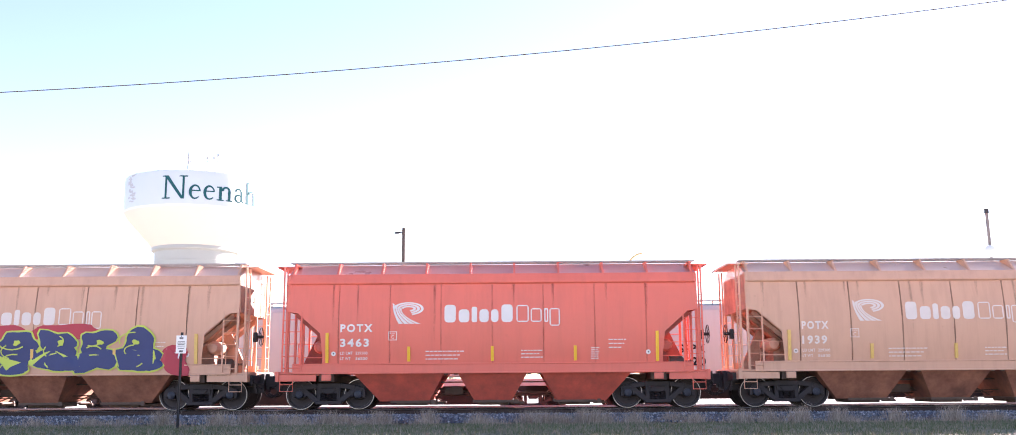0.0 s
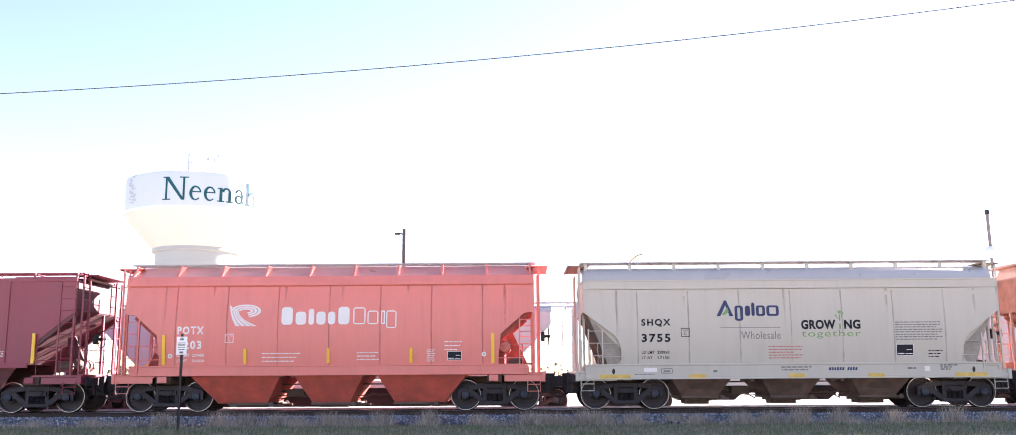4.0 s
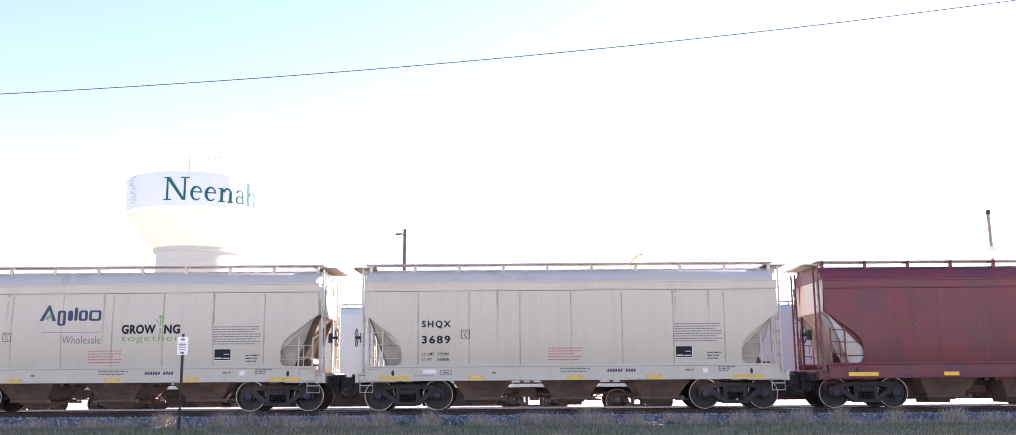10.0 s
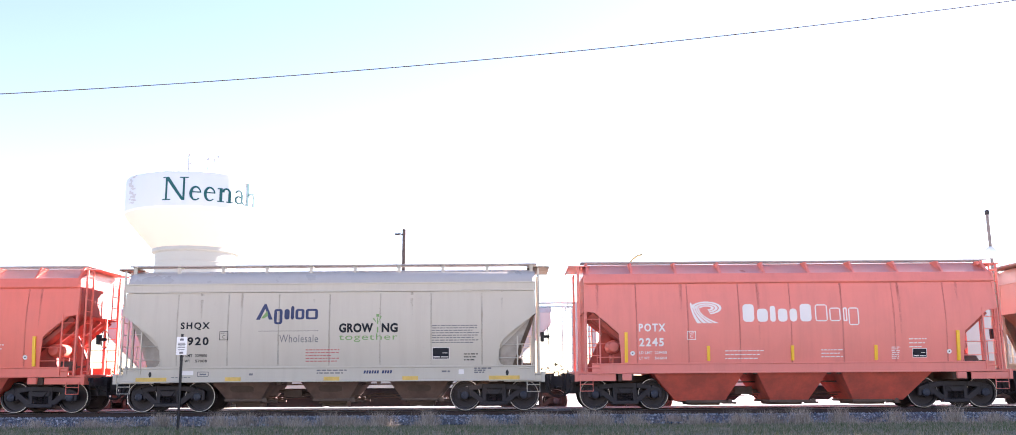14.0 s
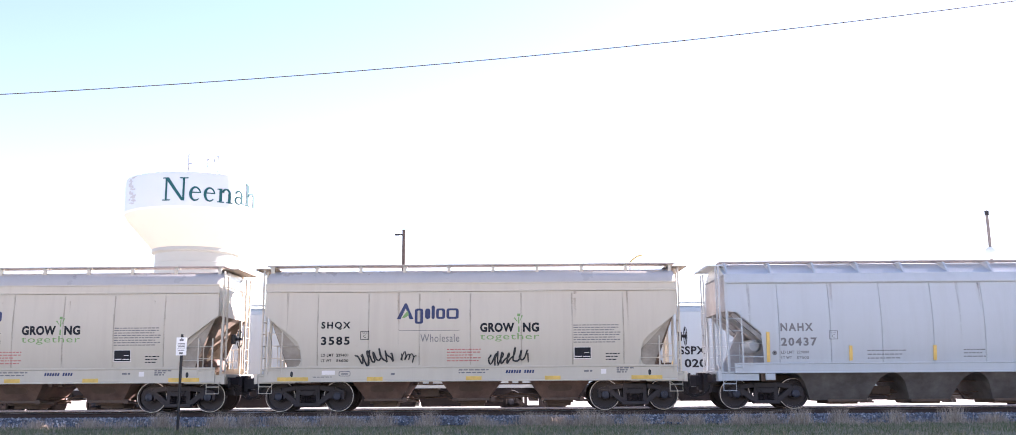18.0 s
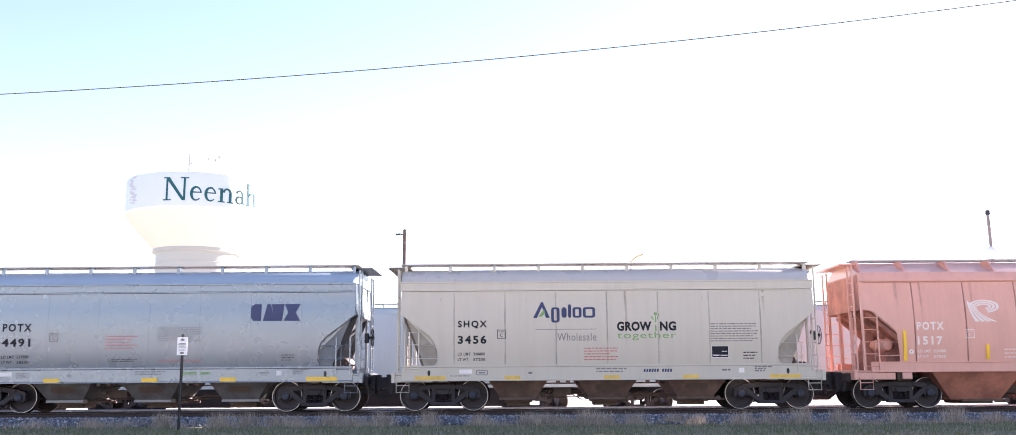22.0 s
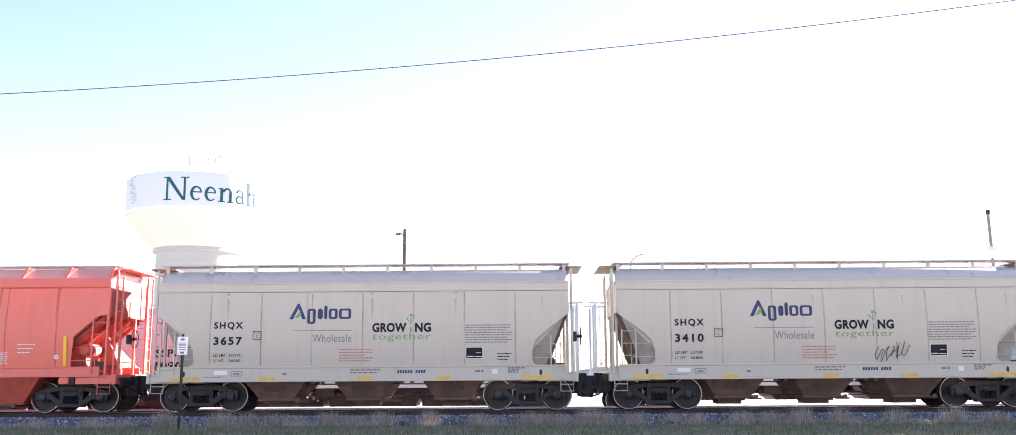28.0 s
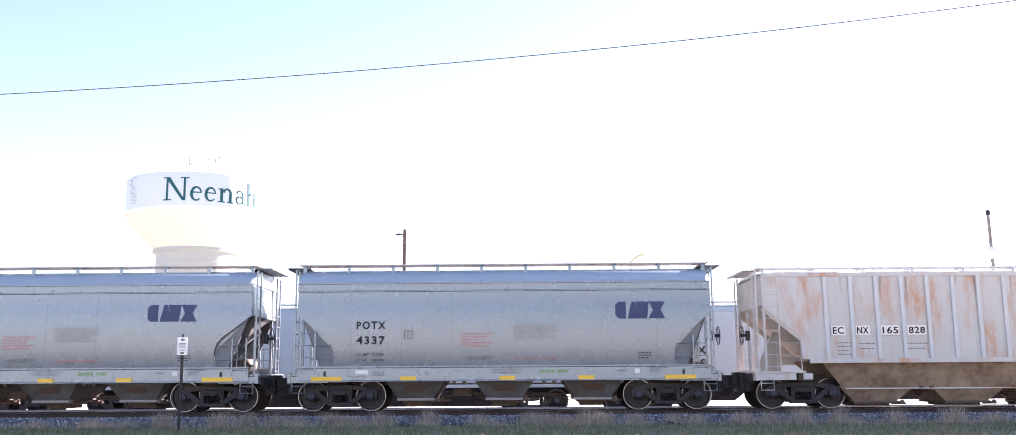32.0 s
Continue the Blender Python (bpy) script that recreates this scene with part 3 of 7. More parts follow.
def stirrup_mesh(mat):
    g = Geo()
    g.rod([(-0.19, 0, 0.36), (-0.19, 0, 0), (0.19, 0, 0), (0.19, 0, 0.36)], 0.016, 5)
    g.rod([(-0.19, 0, 0.2), (0.19, 0, 0.2)], 0.014, 5)
    return g.mesh("sill_step", mat)


def hand_wheel_mesh():
    g = Geo()
    g.rod([(0, 0.28 * math.cos(a * math.tau / 20), 0.28 * math.sin(a * math.tau / 20)) for a in range(21)], 0.013, 5)
    for k in range(5):
        a = k * math.tau / 5
        g.rod([(0.0, 0, 0), (0.0, 0.28 * math.cos(a), 0.28 * math.sin(a))], 0.009, 4)
    g.lathe([(0.0, 0.05), (0.05, 0.05), (0.05, -0.14), (0.0, -0.14)], "x", 10)
    return g.mesh("brake_wheel", BLACK)


BRAKE_WHEEL = hand_wheel_mesh()
BRAKE_BOX = Geo().box(-0.24, -0.12, -0.10, 0.10, -0.16, 0.14).mesh("brake_housing", BLACK, bevel=0.02)


def coupler_mesh():
    g = Geo()
    g.box(-0.55, 0.0, -0.10, 0.10, 0.76, 0.96)
    g.box(-0.06, 0.20, -0.19, 0.15, 0.58, 1.10)
    g.box(0.14, 0.36, -0.19, -0.04, 0.68, 1.02)
    g.box(0.14, 0.28, 0.06, 0.19, 0.70, 1.02)
    g.box(-0.30, -0.04, -0.16, 0.16, 0.60, 0.74)
    return g.mesh("coupler", TRUCK, bevel=0.02)


COUPLER = coupler_mesh()
HOSE = Geo().rod([(0, 0, 0.74), (0.10, 0, 0.54), (0.24, 0, 0.40), (0.40, 0, 0.36), (0.50, 0, 0.42)], 0.026, 6).mesh("air_hose", BLACK, smooth=True)
TANK = Geo().lathe([(0, -0.55), (0.14, -0.53), (0.20, -0.45), (0.20, 0.45), (0.14, 0.53), (0, 0.55)], "y", 16).mesh("air_tank", BROWN, smooth=True)
CYL = Geo().lathe([(0, -0.3), (0.17, -0.3), (0.17, 0.1), (0.10, 0.16), (0.03, 0.16), (0.03, 0.45), (0, 0.45)], "x", 16).mesh("brake_cylinder", BROWN, smooth=True)


TANK_M = {}
for m_ in (RED, FADED, TAN, PINK, WHITE, GREY, RUSTY):
    TANK_M[m_.name] = TANK.copy()
    TANK_M[m_.name].materials.clear()
    TANK_M[m_.name].materials.append(m_)


def hopper_car(livery, label):
    """A covered hopper car with its parts; origin on the rail tops at mid length."""
    style, tc, mat, cut_mat, under, bays = livery["style"], livery["tc"], livery["mat"], livery["cut"], livery["under"], livery["bays"]
    half = tc + (1.24 if style == "rib" else 1.27 if style == "flow" else 1.21)
    car = thing("covered_hopper_car", label, "hopper car", "cars of the passing train")
    side_z = 1.46 if style == "rib" else 1.32
    # body: the solid between the sides, with cut-away slope sheets at the ends
    lcut, rcut = end_cut(style, -1, tc, half), end_cut(style, 1, tc, half)
    outline = lcut + rcut[::-1]
    if style == "flow":
        roof = [(z, y) for z, y in SIDE_FLOW if z >= 3.84]
        inner = [(-tc - x, z) for x, z in ((1.23, 3.84), (1.27, 2.88), (1.14, 2.79), (-0.32, 1.31))]
        inner += [(-x, z) for x, z in inner[::-1]]
        g = Geo().prism(inner, -1.45, 1.45)
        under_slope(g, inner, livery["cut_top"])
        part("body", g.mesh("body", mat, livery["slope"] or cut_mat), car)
        ring = [(-y, z) for z, y in roof] + [(y, z) for z, y in roof[::-1]]
        secs = []
        for x, k in ((-half, 0.93), (-half + 0.10, 1.0), (half - 0.10, 1.0), (half, 0.93)):
            secs.append([(x, y * k, 3.80 + (z - 3.80) * k) for y, z in ring])
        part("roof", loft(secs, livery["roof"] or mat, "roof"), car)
        # top chord with two beads
        for s in (-1, 1):
            g = Geo().along([(-0.02, 3.60), (-0.035, 3.59), (-0.035, 3.56), (0.02, 3.56), (0.02, 3.84), (-0.035, 3.84), (-0.035, 3.80), (-0.02, 3.79)], -half, half)
            o = part("top_chord", g.mesh("top_chord", mat, bevel=0.006), car, at=(0, s * 1.565, 0))
            o.rotation_euler = (0, 0, 0 if s < 0 else math.pi)
    else:
        y = 1.56 if style == "rib" else 1.43
        g = Geo().prism(outline, -y, y)
        # the slope sheets run on inwards below the side sheets
        ends = ((1.21, 4.02), (1.21, 2.92), (0.90, 2.89), (-0.85, 1.34)) if style == "flat" else ((1.24, 4.02), (1.24, 3.08), (1.20, 3.03), (-0.75, 1.46))
        inner = [(-tc - x, z) for x, z in ends]
        inner += [(-x, z) for x, z in inner[::-1]]
        g, outline = Geo().prism(inner, -y, y), inner
        under_slope(g, outline, 4.1)
        part("body", g.mesh("body", mat, cut_mat), car)
        # roof: shallow slope from the eaves to the hatch trough
        ring = [(-1.45, 3.98), (-1.43, 4.04), (-0.62, 4.42), (0.62, 4.42), (1.43, 4.04), (1.45, 3.98)]
        if style == "rib":
            ring = [(-1.56, 3.98), (-1.52, 4.03), (-0.6, 4.10), (0.6, 4.10), (1.52, 4.03), (1.56, 3.98)]
        part("roof", loft([[(x, a, b) for a, b in ring] for x in (-half, half)], livery["roof"] or mat, "roof", False), car)
        for s in (-1, 1):
            if style == "rib":
                g = Geo().box(-half, half, -0.025, 0.025, 3.92, 4.04)
                part("top_chord", g.mesh("top_chord", mat, bevel=0.01), car, at=(0, s * 1.585, 0))
            else:
                g = Geo().along([(-1.50, 3.73), (-1.56, 3.77), (-1.56, 3.80), (-1.465, 4.05), (-1.43, 4.06), (-1.45, 3.73)], -half, half)
                o = part("top_chord", g.mesh("top_chord", mat, bevel=0.008), car)
                o.rotation_euler = (0, 0, 0 if s < 0 else math.pi)
    # hatch covers along the roof
    hz = 4.08 if style == "rib" else 4.19 if style == "flow" else 4.32
    hatch = Geo().box(-1.05, 1.05, -0.30, 0.30, hz, hz + 0.14).mesh("hatch_cover", mat, bevel=0.03)
    nh = livery["hatches"]
    if livery["hatch"] == "round":
        hz -= 0.05
        hatch = Geo().lathe([(0.52, hz - 0.1), (0.52, hz + 0.08), (0.56, hz + 0.10), (0.50, hz + 0.16), (0.2, hz + 0.20), (0.0, hz + 0.20)], "z", 20).mesh("hatch_cover", mat, smooth=True)
    for i in range(nh):
        part("hatch_cover", hatch, car, at=((i - (nh - 1) / 2) * 2 * (half - 0.3) / nh, 0, 0))
    # side panels between the vertical welds
    xs = livery["seams"]
    cutl, cutr = lcut[-1][0], rcut[-1][0]
    if style == "flow":
        top_z = 3.55
        zs = [1.33, 1.75, 2.2, 2.65, 3.1, top_z]
    else:
        top_z = 3.92 if style == "rib" else 3.76
        zs = [side_z + 0.01, 1.6, 1.9, 2.2, 2.5, 2.8, 3.1, 3.4, top_z]
    gap = livery["gap"]
    bounds = [None] + xs + [None]
    for s in (-1, 1):
        for a, b in zip(bounds, bounds[1:]):
            if a is None:
                edge = [p for p in lcut if p[1] <= top_z]
                pl = [(lcut[0][0], top_z)] + edge + [(b - gap, z) for z in zs]
            elif b is None:
                edge = [p for p in rcut if p[1] <= top_z][::-1]
                pl = [(a + gap, z) for z in zs[::-1]] + edge + [(rcut[0][0], top_z)]
            else:
                pl = [(a + gap, z) for z in zs[::-1]] + [(b - gap, z) for z in zs]
            if s == 1:
                pl = pl[::-1]
            if style != "rib":
                # curved panel as a strip of rows
                g = Geo()
                rows = sorted(set(zs + [z for x, z in lcut if zs[0] < z < top_z]))

                def edge_x(cut, z):
                    for (xa, za), (xb, zb) in zip(cut, cut[1:]):
                        if zb <= z <= za:
                            return xa + (xb - xa) * (z - za) / (zb - za)
                    return cut[-1][0]
                for d in (0.0, 0.03):
                    for z in rows:
                        xa = a + gap if a is not None else edge_x(lcut, z)
                        xb = b - gap if b is not None else edge_x(rcut, z)
                        g.v += [(xa, s * (side_y(style, z) - d), z), (xb, s * (side_y(style, z) - d), z)]
                k = len(rows)
                for i in range(k - 1):
                    g.f.append((2 * i, 2 * i + 1, 2 * i + 3, 2 * i + 2))
                e = 2 * k
                g.f += [(0, 1, e + 1, e), (2 * k - 2, 2 * k - 1, e + 2 * k - 1, e + 2 * k - 2)]
                for i in range(k - 1):
                    g.f += [(2 * i, 2 * i + 2, e + 2 * i + 2, e + 2 * i), (2 * i + 1, 2 * i + 3, e + 2 * i + 3, e + 2 * i + 1)]
                g.mi = [0] * len(g.f)
                part("side_panel", g.mesh("side_panel", mat, smooth=True), car)
            else:
                g = Geo()
                n = len(pl)
                for d in (0.0, 0.03):
                    g.v += [(x, s * (side_y(style, z) - d), z) for x, z in pl]
                g.f.append(tuple(range(n)))
                g.f += [(i, n + i, n + (i + 1) % n, (i + 1) % n) for i in range(n)]
                g.mi = [0] * len(g.f)
                me = g.mesh("side_panel", mat)
                part("side_panel", me, car)
    if style == "rib":
        rw, rd = livery["rib"]
        post = Geo().box(-rw, rw, -rd, rd, 1.47, 3.92).mesh("rib", livery["post"] or mat, bevel=0.012)
        for s in (-1, 1):
            for x in xs:
                part("rib", post, car, at=(x, s * 1.58, 0))
    # side sills
    if style == "flow":
        e, prof = half - 0.05, [(-0.03, 1.34), (-0.05, 1.34), (-0.05, 1.29), (-0.03, 1.28), (-0.03, 0.92), (-0.06, 0.91), (-0.06, 0.88), (0.03, 0.88), (0.03, 1.34)]
    elif style == "rib":
        e, prof = tc - 0.1, [(-0.04, 1.34), (0.04, 1.34), (0.04, 1.48), (-0.04, 1.48)]
    else:
        e, prof = half - 0.20, [(-0.03, 1.33), (-0.055, 1.33), (-0.055, 1.37), (0.02, 1.37), (0.03, 1.06), (-0.055, 1.06), (-0.055, 1.10), (-0.03, 1.10)]
    sill = Geo().along(prof, -e, e)
    sm = sill.mesh("side_sill", mat, bevel=0.008)
    for s in (-1, 1):
        o = part("side_sill", sm, car, at=(0, s * {"rib": 1.60, "flow": 1.53, "flat": 1.53}[style], 0))
        o.rotation_euler = (0, 0, 0 if s < 0 else math.pi)
    # centre sill, bolsters, end platforms
    for s in (-1, 1):
        a, b = sorted((s * (tc - 1.0), s * (half + 0.42)))
        part("stub_sill", Geo().box(a, b, -0.16, 0.16, 0.72, 1.02).mesh("stub_sill", under), car)
    wz_end = 4.16 if style == "rib" else 4.33
    for s in (-1, 1):
        g = Geo().box(-0.22, 0.22, -1.45, 1.45, 0.84, 1.06)
        part("body_bolster", g.mesh("body_bolster", under), car, at=(s * tc, 0, 0))
        g = Geo().box(0, 1.55, -1.5, 1.5, 1.06, 1.12).box(1.42, 1.52, -1.55, 1.55, 0.84, 1.14)
        for y in (-1.5, 1.5):
            g.beam((1.45, y, 0.95), (0.3, y, 0.95), 0.20, 0.04)
        me = g.mesh("end_platform", mat, bevel=0.006)
        o = part("end_platform", me, car, at=(s * tc, 0, 0))
        o.rotation_euler = (0, 0, 0 if s > 0 else math.pi)
        # web plates and stiffeners under the slope sheet
        webs = []
        if style == "flow":
            for q in (-1, 1):
                g = Geo()
                web = [(1.12, 2.77), (0.81, 2.53), (0.42, 2.24), (0.24, 2.05), (0.16, 1.82), (0.15, 1.50), (0.24, 1.33), (0.56, 1.33), (0.80, 2.0), (0.98, 2.45)]
                n = len(web)
                vs = [(x, q * (1.40 + 0.03 * (z - 1.3)), z) for x, z in web] + [(x, q * (1.37 + 0.03 * (z - 1.3)), z) for x, z in web]
                g.add(vs, [tuple(range(n)), tuple(range(2 * n - 1, n - 1, -1))] + [(i, n + i, n + (i + 1) % n, (i + 1) % n) for i in range(n)])
                o = part("web_plate", g.mesh("web_plate", cut_mat), car, at=(s * tc, 0, 0))
                o.rotation_euler = (0, 0, 0 if s > 0 else math.pi)
            for y in (-1.02, 0.98):
                webs.append(("slope_rib", Geo().prism([(0.46, 1.12), (0.58, 1.12), (1.27, 2.92), (0.96, 2.72)], y, y + 0.04)))
        else:
            if style == "rib":
                for y in (-1.50, 1.50):
                    webs.append(("slope_brace", Geo().beam((0.08, y, 2.04), (1.22, y, 2.98), 0.15, 0.13)))
            else:
                # stiffener angles under the sheet, and the bolster web below
                for y in (-1.30, -0.5, 0.5, 1.30):
                    webs.append(("slope_stiffener", Geo().beam((-0.25, y, 1.80), (0.98, y, 2.84), 0.12, 0.07)))
                webs.append(("bolster_web", Geo().prism([(-0.2, 1.12), (0.30, 1.12), (0.30, 1.9), (0.05, 2.0), (-0.2, 1.8)], -0.9, 0.9)))
            webs.append(("centre_web", Geo().prism([(0.35, 1.12), (1.05, 1.12), (1.05, 1.30), (0.55, 2.35), (0.35, 2.30)], -0.06, 0.06)))
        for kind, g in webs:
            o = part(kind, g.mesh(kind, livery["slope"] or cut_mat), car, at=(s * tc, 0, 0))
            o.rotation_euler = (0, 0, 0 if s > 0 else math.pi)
        # corner and end posts
        for q in (-1, 1):
            for x, y in ((1.17, 1.50), (1.17, 0.55)) if style != "flow" else ((1.22, 0.95),):
                g = Geo().box(-0.035, 0.035, -0.035, 0.035, 1.1, 4.02)
                part("end_post", g.mesh("end_post", mat), car, at=(s * (tc + x), q * y, 0))
            part("jacking_pad", Geo().box(-0.14, 0.14, -0.05, 0.05, 0.86, 1.05).mesh("jacking_pad", mat, bevel=0.02), car, at=(s * (tc - 0.02), q * (1.42 if style == "flow" else 1.58), 0))
            step = part("sill_step", stirrup_mesh(mat), car, at=(s * (tc + 1.18), q * 1.56, 0.56))
            if style == "flow":
                lm = ladder_mesh(0.42, 1.12, 2.38 if s * q > 0 else 2.2, mat=mat)
                o = part("ladder", lm, car, at=(s * (tc + 0.92), q * 1.57, 0))
                lm = ladder_mesh(0.42, 1.12, 4.25, mat=mat)
                o2 = part("ladder", lm, car, at=(s * (tc + 1.36), q * 1.2, 0))
                o2.rotation_euler = (0, 0, math.pi / 2)
            else:
                lm = ladder_mesh(0.44, 1.12, 2.95 if style != "rib" else 3.9, mat=mat)
                part("ladder", lm, car, at=(s * (tc + 0.98), q * 1.58, 0))
                lm = ladder_mesh(0.42, 1.12, wz_end - 0.03, mat=mat)
                o2 = part("ladder", lm, car, at=(s * (tc + 1.36), q * 1.2, 0))
                o2.rotation_euler = (0, 0, math.pi / 2)
            g = Geo().rod([(0.12, 0, 1.12), (0.12, 0, 1.95), (0.85, 0, 1.95), (0.85, 0, 1.12)], 0.018, 5).rod([(0.12, 0, 1.55), (0.85, 0, 1.55)], 0.014, 5)
            o = part("handrail", g.mesh("handrail", mat), car, at=(s * tc + (0 if s > 0 else -0.97), q * 1.52, 0))
        # roof end platform
        pz = wz_end
        g = Geo().box(-0.34, 0.34, -1.1, 1.1, pz, pz + 0.028)
        g.box(-0.34, -0.30, -1.1, 1.1, pz - 0.03, pz)
        o = part("roof_platform", g.mesh("roof_platform", cut_mat if style == "flow" else mat), car, at=(s * (half + 0.10), 0, 0))
        g = Geo().box(1.05, 1.74, -0.42, 0.42, 0.50, 1.08).box(1.45, 1.62, -1.2, 1.2, 0.80, 1.04).beam((1.55, -0.75, 0.80), (1.62, -0.75, 0.50), 0.06, 0.10)
        g.beam((1.55, 0.75, 0.80), (1.62, 0.75, 0.50), 0.06, 0.10).rod([(1.66, -1.2, 0.84), (1.74, -0.6, 0.78), (1.74, 0.0, 0.74)], 0.02, 5)
        o = part("draft_gear", g.mesh("draft_gear", TRUCK, bevel=0.012), car, at=(s * tc, 0, 0))
        o.rotation_euler = (0, 0, 0 if s > 0 else math.pi)
        c = part("coupler", COUPLER, car, "", (s * (tc + 1.66), 0, 0))
        c.rotation_euler = (0, 0, 0 if s > 0 else math.pi)
        lev = Geo().rod([(1.60, -1.35, 0.98), (1.66, -0.9, 0.70), (1.70, -0.45, 0.62), (1.80, -0.12, 0.62), (1.84, -0.1, 0.78)], 0.016, 5)
        lev.rod([(1.60, -1.35, 0.98), (1.62, -1.40, 0.72)], 0.016, 5).box(1.56, 1.60, -1.38, -1.30, 0.94, 1.04)
        o = part("uncoupling_lever", lev.mesh("uncoupling_lever", TRUCK), car, at=(s * tc, 0, 0))
        o.rotation_euler = (0, 0, 0 if s > 0 else math.pi)
        o = part("air_hose", HOSE, car, "", (s * (tc + 1.52), s * 0.42, 0.04))
        o.rotation_euler = (0, 0, 0 if s > 0 else math.pi)
        h = part("air_hose", HOSE, car, "", (s * (tc + 1.58), -s * 0.32, 0))
        h.rotation_euler = (0, 0, 0 if s > 0 else math.pi)
        add_truck(car, s * tc)
    e = livery["brake"]
    o = part("brake_wheel", BRAKE_WHEEL, car, "black hand brake wheel", (e * (tc + 1.66), -0.62, 2.22))
    o.rotation_euler = (0, 0, 0 if e > 0 else math.pi)
    o = part("brake_housing", BRAKE_BOX, car, "", (e * (tc + 1.66), -0.62, 2.22))
    o.rotation_euler = (0, 0, 0 if e > 0 else math.pi)
    part("air_tank", TANK_M[mat.name] if mat.name in TANK_M else TANK, car, at=(e * (tc + (0.30 if style == "flat" else 0.75)), -0.55 if style == "flat" else 0.25, 1.88 if style == "flat" else 1.42))
    if style == "flat":
        part("surge_tank", TANK_M[mat.name] if mat.name in TANK_M else TANK, car, at=(-e * (tc + 0.30), -0.55, 1.88))
    part("brake_cylinder", CYL, car, at=(e * (tc + 0.72), -0.75, 1.38))
    # walkways along the roof, on brackets
    wz = 4.24 if style == "rib" else 4.43 if style == "flow" else 4.47
    walk_me = Geo()
    g = walk_me
    n = int(2 * half / 0.105)
    g.box(-half - 0.05, half + 0.05, -0.26, -0.235, wz - 0.04, wz).box(-half - 0.05, half + 0.05, 0.235, 0.26, wz - 0.04, wz)
    g.box(-half - 0.05, half + 0.05, -0.012, 0.012, wz - 0.035, wz)
    for i in range(n + 1):
        x = -half + i * 2 * half / n
        q = 0.046 if style == "flow" else 0.027
        g.box(x - q, x + q, -0.235, 0.235, wz - 0.018, wz - 0.006)
    wm = g.mesh("running_board", DULL_GRATE if style != "rib" else livery["post"] or mat)
    ybd = 0.98 if style != "flat" else 0.85
    for s in (-1, 1):
        part("running_board", wm, car, "perforated steel roof walkway", (0, s * ybd, 0))
    nb = livery["brackets"]
    if style == "flow":
        bm_ = Geo().box(-0.05, 0.05, -0.03, 0.03, 4.10, 4.42).box(-0.05, 0.05, -0.03, 0.30, 4.36, 4.40).mesh("walkway_bracket", mat)
    elif style == "rib":
        bm_ = Geo().box(-0.03, 0.03, -0.28, 0.30, 4.15, 4.21).box(-0.03, 0.03, -0.28, -0.22, 4.0, 4.16).mesh("walkway_bracket", mat)
    else:
        bm_ = Geo().add([(-0.03, -0.38, 4.04), (0.03, -0.38, 4.04), (-0.03, -0.02, 4.43), (0.03, -0.02, 4.43), (-0.03, 0.42, 4.43), (0.03, 0.42, 4.43),
                         (-0.03, 0.42, 4.38), (0.03, 0.42, 4.38)],
                        [(0, 2, 4, 6), (1, 7, 5, 3), (0, 1, 3, 2), (2, 3, 5, 4), (4, 5, 7, 6), (6, 7, 1, 0)]).mesh("walkway_bracket", mat)
    for s in (-1, 1):
        for i in range(nb):
            o = part("walkway_bracket", bm_, car, at=(-half + 0.12 + i * (2 * half - 0.24) / (nb - 1), s * {"flow": 1.22, "rib": 1.13, "flat": 1.06}[style], 0))
            o.rotation_euler = (0, 0, 0 if s < 0 else math.pi)
    # hopper bays, gates, side braces
    if style == "rib":
        e = tc - 0.45
        for q in (-1, 1):
            g = Geo()
            pl = [(-e, 1.44, 1.45), (e, 1.44, 1.45), (e - 0.75, 1.10, 0.58), (-e + 0.75, 1.10, 0.58)]
            vs = [(x, q * y, z) for x, y, z in pl] + [(x, q * (y - 0.03), z) for x, y, z in pl]
            g.add(vs, [(0, 1, 2, 3), (7, 6, 5, 4)] + [(i, 4 + i, 4 + (i + 1) % 4, (i + 1) % 4) for i in range(4)])
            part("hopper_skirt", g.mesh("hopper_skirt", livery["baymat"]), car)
            part("skirt_angle", Geo().box(-e + 0.8, e - 0.8, -0.03, 0.03, 0.57, 0.61).mesh("skirt_angle", mat), car, at=(0, q * 1.12, 0))
    w_top, w_bot, z_top, z_bot = livery["bay"]
    pitch = livery["pitch"]
    for i in range(bays):
        x = (i - (bays - 1) / 2) * pitch
        # the outer bays run on towards the trucks
        el, er = (0.62 if style == "flat" and i == 0 else 0.0), (0.62 if style == "flat" and i == bays - 1 else 0.0)
        xa, xb, xc, xd = -w_top / 2 - el, w_top / 2 + er, -w_bot / 2 - 0.6 * el, w_bot / 2 + 0.6 * er
        yt = 1.12 if style == "rib" else 1.45
        secs = [[(xa, -yt, z_top), (xb, -yt, z_top), (xb, yt, z_top), (xa, yt, z_top)],
                [(xc, -0.92, z_bot), (xd, -0.92, z_bot), (xd, 0.92, z_bot), (xc, 0.92, z_bot)]]
        if livery["arch"]:
            # round-topped openings between the bays
            secs = []
            for z, g_ in ((1.08, 0.06), (1.0, 0.40), (0.92, 0.62), (0.80, 0.82), (0.62, 1.0), (z_bot, 1.30)):
                y, hl, hr = 0.92 + (z - z_bot) * 0.62, (pitch - g_) / 2 + (0.5 if i == 0 else 0), (pitch - g_) / 2 + (0.5 if i == bays - 1 else 0)
